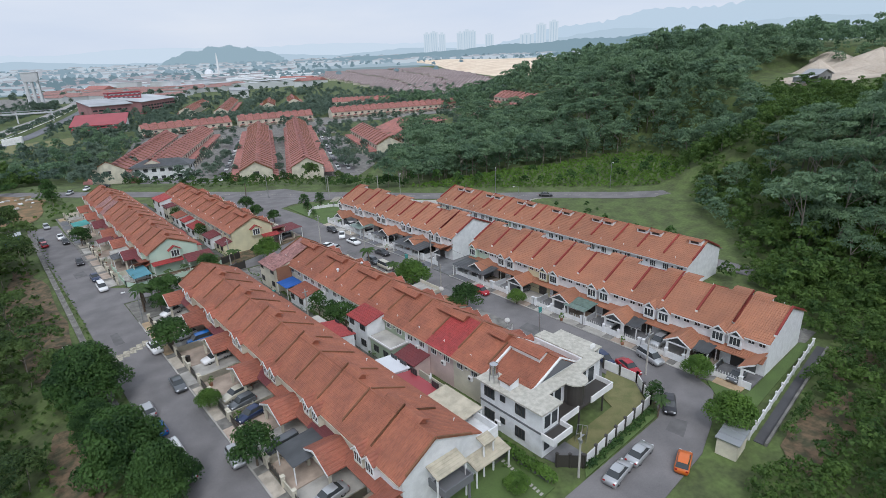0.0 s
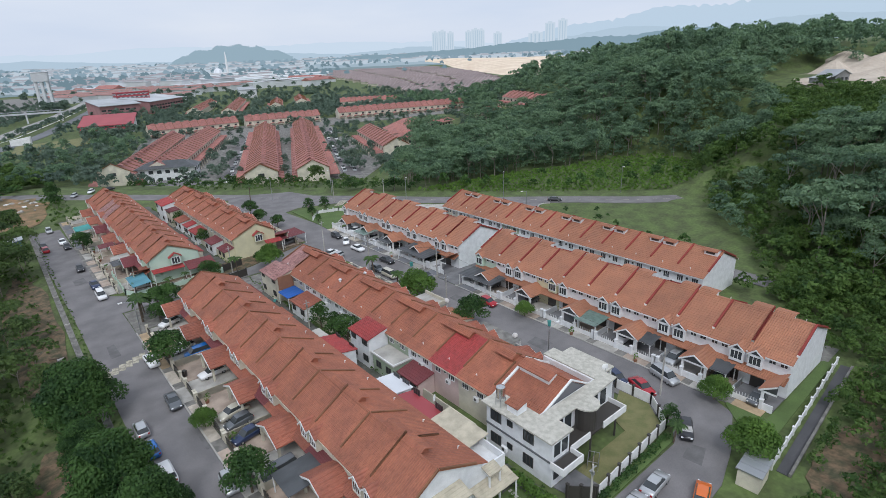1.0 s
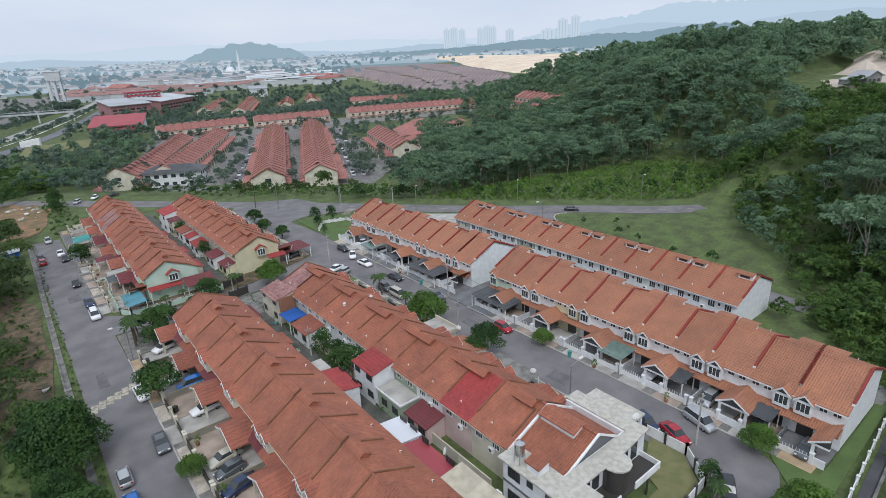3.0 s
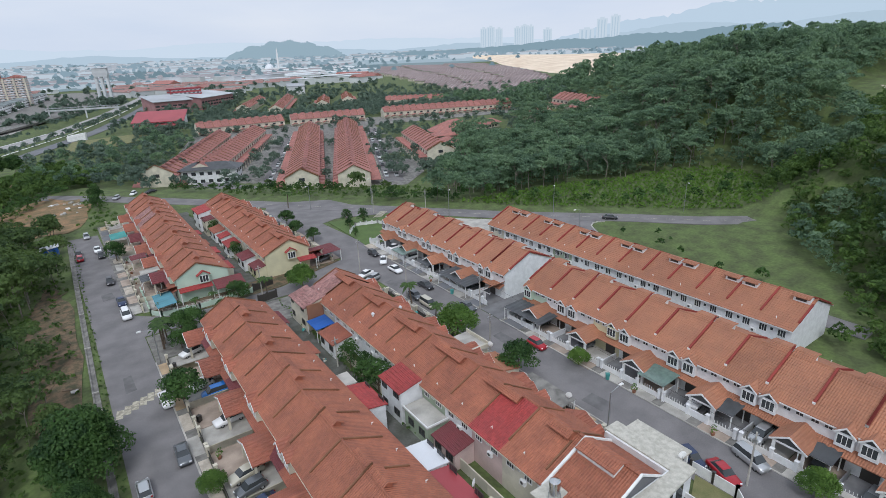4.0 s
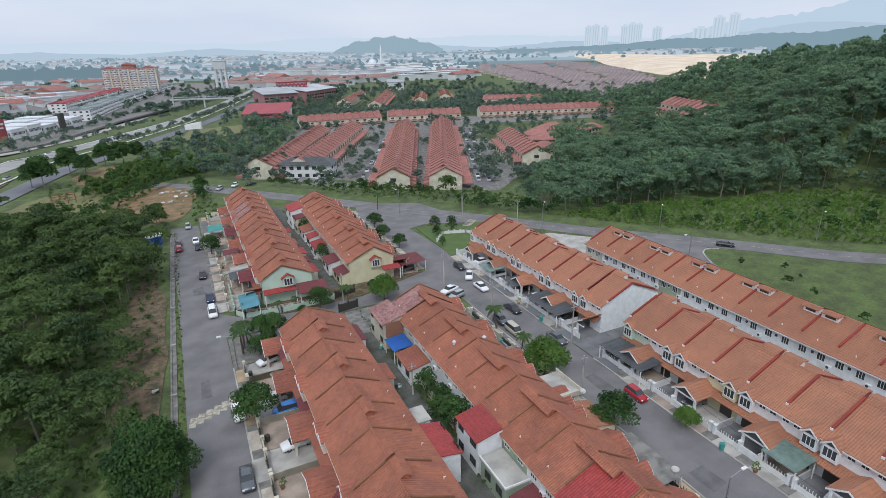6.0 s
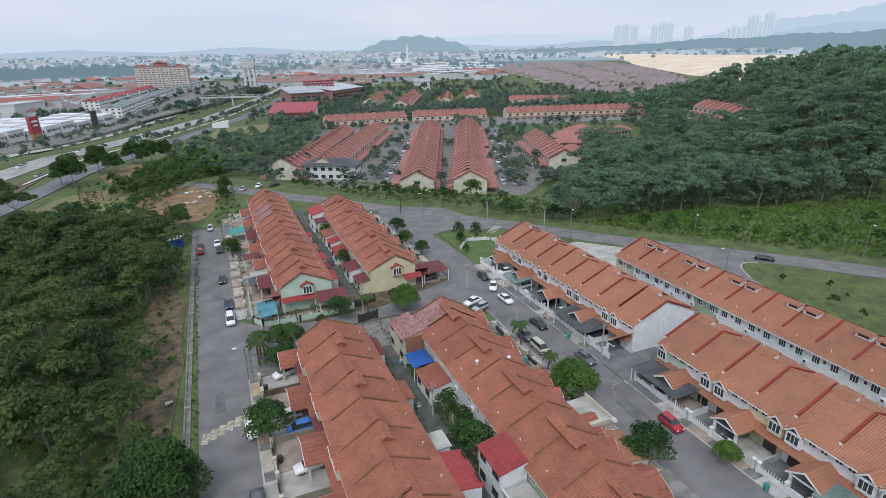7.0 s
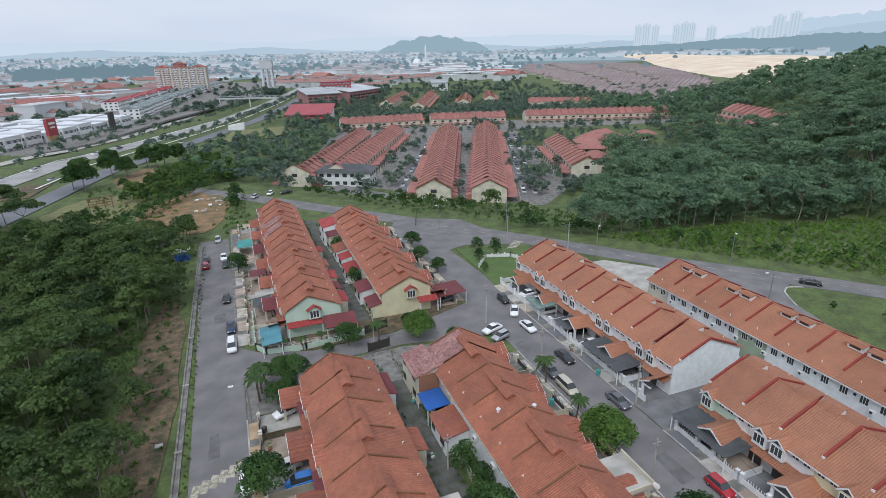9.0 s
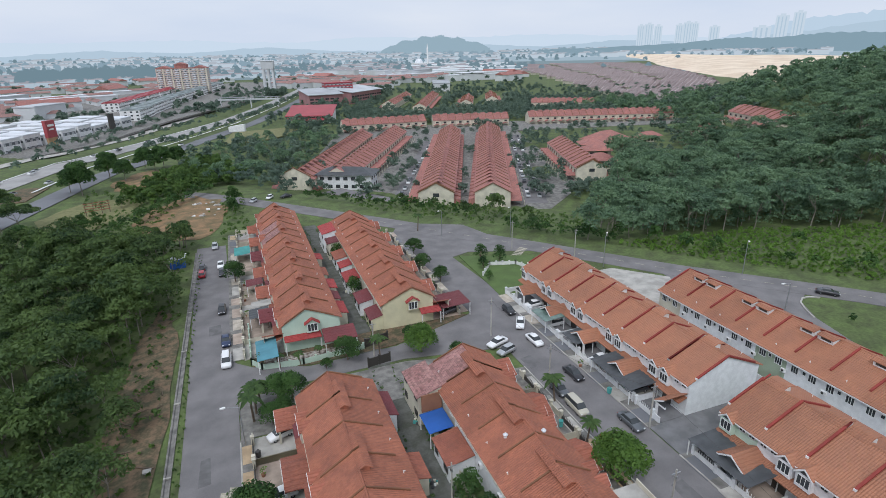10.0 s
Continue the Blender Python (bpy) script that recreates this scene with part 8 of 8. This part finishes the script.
# form, paint, x, y, heading (degrees from +x for the tail)
for form, paint, x, y, ang in (
        ("sedan", WHITE_C, 15.4, 91.6, 92), ("sedan", GREY_C, 14.9, 77.2, 88), ("hatch", SILVER, 15.2, 55.7, 86), ("hatch", BLUE_C, 9.9, 68.2, -88), ("van", WHITE_C, 10.2, 62.4, -90), ("hatch", SILVER, 10.2, 57.2, -90), ("hatch", SILVER, 9.9, 73.4, -90),
        ("hatch", BLACK_C, 13.4, 150.4, 88), ("sedan", NAVY, 14.2, 136.0, 90), ("van", WHITE_C, 14.2, 128.2, 90), ("hatch", SILVER, 11.4, 194.5, 90), ("hatch", BLACK_C, 8.6, 178.4, -90), ("hatch", RED_C, 8.7, 173.6, -90), ("sedan", WHITE_C, 13.0, 178.6, 90), ("hatch", BLACK_C, 13.4, 172.6, 90),
        ("sedan", CREAM_C, 20.4, 68.7, 10), ("hatch", GREY_C, 20.2, 66.0, 8), ("sedan", NAVY, 20.2, 62.6, 10), ("hatch", WHITE_C, 20.6, 92.4, 10), ("van", BLUE_C, 22.0, 88.8, 0), ("van", GREY_C, 20.4, 53.6, 5), ("hatch", WHITE_C, 21.4, 104.2, 20), ("sedan", WHITE_C, 21.8, 81.0, 5), ("sedan", SILVER, 20.4, 42.5, 5),
        ("van", SILVER, 70.3, 33.2, 74), ("sedan", RED_C, 65.6, 34.0, 68), ("hatch", NAVY, 64.9, 37.6, 70), ("hatch", BLACK_C, 61.3, 25.4, 30), ("sedan", SILVER, 50.3, 23.3, 184), ("sedan", SILVER, 45.8, 23.3, 186), ("hatch", ORANGE, 52.6, 19.2, 199), ("hatch", GREY_C, 74.3, 22.2, 0), ("sedan", WHITE_C, 76.1, 43.4, 5), ("van", SILVER, 75.9, 34.6, 0), ("hatch", BLACK_C, 75.5, 27.8, 0),
        ("hatch", RED_C, 69.5, 68.6, 90), ("sedan", RED_C, 63.6, 84.4, 88), ("sedan", GREY_C, 69.2, 87.6, 92), ("sedan", BLACK_C, 68.6, 101.4, 92), ("sedan", WHITE_C, 68.2, 113.6, 92), ("sedan", WHITE_C, 69.0, 120.6, 60), ("hatch", BLACK_C, 69.4, 126.4, 92), ("sedan", WHITE_C, 75.5, 126.8, 5), ("hatch", GREY_C, 64.0, 98.4, 90), ("van", CREAM_C, 64.0, 93.6, 90), ("sedan", WHITE_C, 61.4, 115.4, 20), ("hatch", SILVER, 61.6, 112.2, 20),
        ("hatch", WHITE_C, 75.1, 117.8, 0), ("sedan", BLACK_C, 75.5, 108.4, 0), ("sedan", SILVER, 75.5, 97.0, 0), ("sedan", WHITE_C, 75.3, 103.4, 0), ("hatch", GREY_C, 75.3, 93.8, 0), ("van", GREY_C, 75.5, 73.8, 0), ("sedan", GREY_C, 58.2, 131.4, 10), ("hatch", SILVER, 59.4, 134.0, 10), ("hatch", GREY_C, 75.7, 63.4, 0),
        ("sedan", BLACK_C, 137.0, 107.0, 129), ("hatch", WHITE_C, 116.6, 90.0, 88), ("hatch", YELLOW_C, 115.6, 46.0, 80), ("hatch", WHITE_C, 30.0, 246.0, 60), ("hatch", SILVER, 24.0, 243.0, 60), ("sedan", BLACK_C, 36.0, 246.0, 20)):
    key = (form, paint[0])
    z = level(x, y) + 0.08
    m = pose(x, y, z, 0, 0, ang)
    if key in made_cars:
        copy_thing(made_cars[key], m)
    else:
        kind = {"sedan": "four-door saloon car", "hatch": "small hatchback car", "van": "boxy family van"}[form]
        c = build_car(form, car_paint(paint[0], paint[1], paint[2]), paint[0] + " " + kind + " parked by the houses")
        c.matrix_world = m
        made_cars[key] = c

# cars too far to be told apart in detail still stand one by one along the far streets
far_proto = None
far_spots = []
for a, b, n in (((77, 236), (146, 384), 17), ((81, 234), (150, 382), 15), ((126, 218), (199, 374), 15), ((130, 216), (203, 372), 12)):
    for i in range(n):
        f = (i + rng_far.uniform(0.1, 0.9)) / n
        far_spots.append((a[0] + (b[0] - a[0]) * f, a[1] + (b[1] - a[1]) * f, 65))
for i in range(8):
    f = rng_far.uniform(0.0, 0.6)
    far_spots.append((-76 + 112 * f + 3 * (i % 2), 306 + 254 * f, 62))
    far_spots.append((-90 + 106 * f - 3 * (i % 2), 336 + 254 * f, 62))
far_cars = []
for j, (col, word) in enumerate((((0.75, 0.75, 0.75), "white"), ((0.06, 0.06, 0.07), "dark"), ((0.4, 0.41, 0.42), "silver"))):
    c = thing("far_car", pose(0, 0, 0), word + " car on a far street", "car", "far cars")
    p = plain("far_car_" + word, col, rough=0.3)
    part("body", Shape().prism([(-2.1, 0.3), (2.1, 0.3), (2.1, 0.85), (1.5, 0.95), (-1.0, 0.95), (-2.0, 0.8)], "y", -0.82, 0.82), p, c)
    part("window_glass", Shape().prism([(-1.0, 0.94), (1.6, 0.94), (1.0, 1.4), (-0.4, 1.4)], "y", -0.72, 0.72), GLASS, c)
    far_cars.append([c, False])
for i, (x, y, ang) in enumerate(far_spots):
    z = level(x, y) + (0.95 if y < 700 and x < 60 and not (70 < x) and y > 300 and x < 40 else 0.1)
    entry = far_cars[i % 3]
    m = pose(x, y, z, 0, 0, ang)
    if not entry[1]:
        entry[0].matrix_world = m
        entry[1] = True
    else:
        copy_thing(entry[0], m)


# ---- poles and lamps ----
def lamp_post(x, y, height, ang, label, reach=1.8):
    ob = thing("street_lamp", pose(x, y, level(x, y), 0, 0, ang), label, "street lamp", "street lamps")
    part("pole", Shape().tube((0, 0, -0.3), (0, 0, height), 0.11, 0.07, sides=8), METAL, ob)
    part("arm", Shape().tube((0, 0, height - 0.1), (reach, 0, height + 0.35), 0.05, 0.04, sides=6), METAL, ob)
    part("lantern", Shape().box(reach - 0.1, reach + 0.6, -0.16, 0.16, height + 0.26, height + 0.42), TRIM_WHITE, ob)
    return ob


def utility_pole(x, y, height, ang, label):
    ob = thing("utility_pole", pose(x, y, level(x, y), 0, 0, ang), label, "pole", "utility poles")
    part("pole", Shape().tube((0, 0, -0.3), (0, 0, height), 0.14, 0.10, sides=8), CONCRETE, ob)
    part("cross_arm", Shape().box(-0.6, 0.6, -0.05, 0.05, height - 0.6, height - 0.5), METAL, ob)
    part("bracket", Shape().box(-0.12, 0.12, -0.18, 0.18, height - 1.3, height - 0.9), METAL, ob)
    return ob


LAMP = "slender grey street lamp with a single arm"
for x, y, h, a in ((16.6, 104.2, 6.5, 180), (129.9, 122.6, 8.6, 225), (102.7, 139.6, 8.0, 45), (160, 98, 8.6, 225), (119.8, 103.6, 7.0, 180), (74.0, 178, 8.0, 225), (93, 171, 8.6, 225), (61.0, 47.0, 6.5, 0)):
    lamp_post(x, y, h, a, LAMP)
UTIL = "plain grey concrete utility pole"
poles = [(61.8, 119.0, 8.0), (63.0, 100.0, 8.0), (62.0, 72.0, 7.5), (71.2, 86.0, 7.5), (66.3, 31.6, 7.5), (42.6, 26.2, 6.0), (88.0, 160.5, 8.0), (99.5, 147.6, 8.0), (39.2, 120.4, 7.0), (40.0, 84.5, 5.5)]
for x, y, h in poles:
    utility_pole(x, y, h, 0, UTIL)


def wire(a, b, sag, label):
    """A cable that hangs between two poles."""
    s = Shape()
    for i in range(9):
        f = i / 8
        x, y, z = Vector(a).lerp(Vector(b), f) - Vector((0, 0, sag * 4 * f * (1 - f)))
        n = len(s.v)
        s.v += [(x - 0.022, y, z), (x, y, z - 0.022), (x + 0.022, y, z), (x, y, z + 0.022)]
        for j in range(4 if i else 0):
            s.f.append((n + j, n + (j + 1) % 4, n - 4 + (j + 1) % 4, n - 4 + j))
    return solid("cable", s, FRAME_DARK, label, "cable", group="cables")


for i, j in ((0, 1), (1, 3), (3, 4), (6, 7)):
    a, b = poles[i], poles[j]
    wire((a[0], a[1], a[2] - 0.55), (b[0], b[1], b[2] - 0.55), 0.7, "thin black overhead cable between poles")

# ---- roof and yard clutter ----
def dish(x, y, z, ang, size, label):
    ob = thing("satellite_dish", pose(x, y, z, 0, 0, ang), label, "dish", "satellite dishes")
    s = Shape()
    for i in range(3):
        r0, r1 = size * i / 3, size * (i + 1) / 3
        s.tube((0.25 * r0 * r0 / size, 0, 0.5 + 0.12 * i), (0.25 * r1 * r1 / size, 0, 0.5 + 0.12 * i), max(r0, 0.01), r1, sides=14)
    part("bowl", s, TRIM_WHITE, ob)
    part("stalk", Shape().tube((0, 0, -0.1), (0, 0, 0.6), 0.03, sides=6), METAL, ob)
    return ob


for x, y, z, a in ((38.2, 46.2, 5.0, 120), (59.2, 68.6, 3.6, 30), (57.0, 34.6, 6.5, 60), (59.4, 52.4, 3.0, 40)):
    dish(x, y, z, a, 0.45, "small white satellite dish on a bracket")


def roof_vent(x, y, z):
    ob = thing("roof_ventilator", pose(x, y, z), "white turbine ventilator on a tiled roof", "ventilator", "roof ventilators")
    part("neck", Shape().tube((0, 0, -0.3), (0, 0, 0.2), 0.2, sides=12), TRIM_WHITE, ob)
    part("turbine", Shape().tube((0, 0, 0.2), (0, 0, 0.42), 0.22, 0.32, sides=14).tube((0, 0, 0.42), (0, 0, 0.66), 0.32, 0.1, sides=14), WHITE_ROOF, ob)


for x, y in ((47.2, 84.6), (51.6, 83.0)):
    z = 8.05 - (50.2 - x) * 0.442 if x < 50.2 else 8.05 - (x - 50.2) * 0.6
    roof_vent(x, y, z + 0.15)


def air_unit(x, y, z, ang):
    ob = thing("air_conditioner", pose(x, y, z, 0, 0, ang), "white outdoor air-conditioner unit on a wall", "air conditioner", "air conditioners")
    part("case", Shape().box(-0.16, 0.16, -0.4, 0.4, 0, 0.6), TRIM_WHITE, ob)
    part("grille", Shape().tube((-0.17, 0.08, 0.3), (-0.16, 0.08, 0.3), 0.22, sides=12), FRAME_DARK, ob)


for y in (46.6, 52.3, 57.8, 69.0, 79.5, 86.0, 91.5, 96.5, 101.5, 107):
    air_unit(96.8, y, 3.0, 0)
for y in (45.0, 50.6, 56.6, 73.4, 79.6, 85.0):
    air_unit(44.0, y, 3.0, 0)
for y in (36.4, 40.0):
    air_unit(40.3, y, 2.6, 0)


def wheelie_bin(x, y, mat, label):
    ob = thing("wheelie_bin", pose(x, y, 0.1, 0, 0, (x * 37 + y * 17) % 360), label, "bin", "bins")
    part("tub", Shape().prism([(-0.22, 0.05), (0.22, 0.05), (0.28, 0.95), (-0.28, 0.95)], "y", -0.25, 0.25), mat, ob)
    part("lid", Shape().box(-0.31, 0.31, -0.28, 0.28, 0.95, 1.02), mat, ob)


for x, y in ((18.2, 101.0), (18.3, 83.6), (18.3, 58.6), (59.6, 91.0), (71.0, 55.0), (71.0, 95.0), (41.0, 88.5)):
    wheelie_bin(x, y, TEAL_SHEET if int(x) % 2 else FRAME_DARK, "plastic wheeled bin beside a gate")
for x, y in ((18.6, 97.0), (18.6, 74.0), (18.4, 63.0), (59.4, 84.4), (59.3, 100), (71.2, 103.2), (71.2, 50.4), (71.3, 38.5), (18.2, 146), (18.2, 154), (18.2, 163), (59.3, 145), (59.3, 160), (59.3, 172)):
    rng_p = np.random.default_rng(int(x * 10 + y * 7))
    pot = thing("potted_plant", pose(x, y, 0.09), "leafy potted plant beside a gate pillar", "plant", "potted plants")
    part("pot", Shape().tube((0, 0, 0), (0, 0, 0.45), 0.22, 0.3, sides=10), WALL_BRICK, pot)
    leaves = new("leaves", quad_mesh("leaves", leaf_cloud(rng_p, [(0, 0, 0.85, 0.5), (0.2, 0.1, 1.2, 0.35)], 120, 0.14), LEAF_BRIGHT))
    leaves.parent = pot


# ---- driveways, patches and lane clutter ----
TAN = material("tan_paving", (0.46, 0.34, 0.21), stain=0.25, stain_size=1.2, grain=0.2)
CREAM_PAVE = material("cream_paving", (0.52, 0.46, 0.38), stain=0.3, stain_size=1.2, grain=0.2)
PATCH = material("fresh_asphalt_patch", (0.155, 0.15, 0.15), rough=0.9, stain=0.25, stain_size=1.5)
rng_drive = np.random.default_rng(88)
DRIVES = ((TAN, "tan paved driveway slab before a gate"), (CREAM_PAVE, "cream paved driveway slab before a gate"), (CONCRETE, "pale concrete driveway slab before a gate"), (ASPHALT_MID, "dark asphalt driveway patch before a gate"), (APRON, "pinkish tiled driveway slab before a gate"))
for x0, x1, y0, W, n in ((16.2, 17.4, 34.5, 5.9, 12), (15.5, 17.1, 128.0, 5.95, 13), (60.6, 62.1, 43.0, 5.65, 11), (60.0, 61.9, 129.4, 5.9, 10), (71.2, 72.8, 19.8, 5.45, 11), (71.2, 73.1, 86.2, 5.45, 9)):
    for i in range(n):
        mat, label = DRIVES[int(rng_drive.choice(5, p=[0.18, 0.2, 0.3, 0.17, 0.15]))]
        a = y0 + i * W + rng_drive.uniform(0.4, 1.0)
        b = y0 + (i + 1) * W - rng_drive.uniform(0.5, 1.6)
        solid("driveway_slab", Shape().box(x0 - rng_drive.uniform(0, 0.4), x1, a, b, 0.0, 0.125), mat, label, "driveway", "driveway slabs", "structure")
for pts in ([(15.3, 68.7), (16.2, 68.6), (16.3, 63.9), (15.3, 64.1)], [(10.6, 98.0), (12.2, 98.2), (12.0, 103.5), (10.8, 103.2)], [(64.2, 50.5), (66.8, 50.8), (66.5, 54.2), (64.0, 54.0)], [(66.0, 71.0), (68.4, 71.2), (68.2, 76.5), (66.2, 76.2)], [(11.0, 140.0), (13.4, 140.2), (13.1, 144.4), (10.9, 144.0)], [(63.2, 106.0), (65.6, 106.5), (65.2, 110.0), (63.0, 109.5)], [(57.2, 21.4), (60.4, 22.4), (59.8, 24.2), (57.0, 23.6)]):
    sheet("road_patch", pts, PATCH, "dark square asphalt repair in the street", "road patch", top=0.052, thick=0.04)
for x0, x1, y0, y1 in ((71.0, 71.2, 27, 80), (71.0, 71.2, 86.2, 127), (62.3, 62.5, 43, 107), (15.85, 16.05, 34.5, 105)):
    solid("kerb", Shape().box(x0, x1, y0, y1, 0.0, 0.15), CONCRETE, "pale stained concrete kerb", "kerb", kind="structure")
# kerb that curves round the field corner
curve = [(124.2, 100.4), (126.0, 103.6), (128.2, 106.4), (130.4, 107.7), (132.4, 107.6), (134.0, 106.4)]
s = Shape()
for a, b in zip(curve, curve[1:]):
    d = (Vector(b) - Vector(a)).normalized()
    nrm = Vector((-d.y, d.x)) * 0.16
    p = [Vector(a) - nrm, Vector(b) - nrm, Vector(b) + nrm, Vector(a) + nrm]
    s.prism([(q.x, q.y) for q in p], "z", -0.1, 0.2)
solid("kerb", s, CONCRETE, "pale kerb curving round the field corner", "kerb", kind="structure")

wood("lane_weeds", [(x + 0.25 * math.sin(i * 7.7), 30 + i * 1.35, 0.6 + 0.5 * abs(math.sin(i * 3.7))) for x in (37.5, 40.9) for i in range(64)] + [(x + 0.25 * math.sin(i * 5.3), 123 + i * 1.6, 0.6 + 0.5 * abs(math.sin(i * 2.9))) for x in (37.3, 40.7) for i in range(48)], LEAF_GRASS, 120, "weeds along the edges of the back lane", per=60, leaf=0.14, height=(0.4, 0.9), many=4)
wood("verge_weeds", [(7.9 + 0.35 * math.sin(i * 9.1), 32 + i * 1.1, 0.5 + 0.6 * abs(math.sin(i * 4.3))) for i in range(145)], LEAF_GRASS, 121, "dry grass strip between drain and street", per=60, leaf=0.13, height=(0.3, 0.8), many=4)


def rubbish(x, y, seed):
    """A small heap of bags and boxes."""
    rng = np.random.default_rng(seed)
    heap = thing("rubbish_heap", pose(x, y, 0.03), "small heap of rubbish bags and boxes in the lane", "rubbish", "rubbish heaps")
    for i in range(7):
        u, v = rng.uniform(-0.8, 0.8, 2)
        r = rng.uniform(0.15, 0.32)
        name, mat = (("bag", TEAL_SHEET), ("bag", GREY_DARK), ("box", WALL_CREAM), ("bag", TRIM_WHITE))[i % 4]
        if name == "bag":
            s = Shape().tube((u, v, 0), (u, v, r), r, r * 0.85, sides=8).tube((u, v, r), (u, v, r * 1.7), r * 0.85, r * 0.2, sides=8)
        else:
            s = Shape().box(u - r, u + r, v - r * 0.8, v + r * 0.8, 0, r * 1.3)
        part(name, s, mat, heap)


for i, (x, y) in enumerate(((39.0, 87.5), (38.2, 60.5), (40.4, 100.0), (39.8, 150.0))):
    rubbish(x, y, 200 + i)


# ---- debris on the bare verge and a street gully or two ----
rng_log = np.random.default_rng(91)
for i in range(16):
    x, y = rng_log.uniform(-2.5, 5.2), rng_log.uniform(92, 156)
    a, n = rng_log.uniform(0, math.pi), rng_log.uniform(0.5, 1.6)
    z = level(x, y) + 0.2
    d = Vector((math.cos(a), math.sin(a), 0)) * n
    s = Shape().tube(Vector((x, y, z)) - d, Vector((x, y, z)) + d, 0.10, 0.06, sides=6).tube(Vector((x, y, z)), Vector((x, y, z)) + Vector((-d.y, d.x, 0.25)) * 0.5, 0.05, 0.03, sides=5)
    solid("fallen_branch", s, BARK, "dry fallen branch on bare ground", "branch", group="fallen branches")
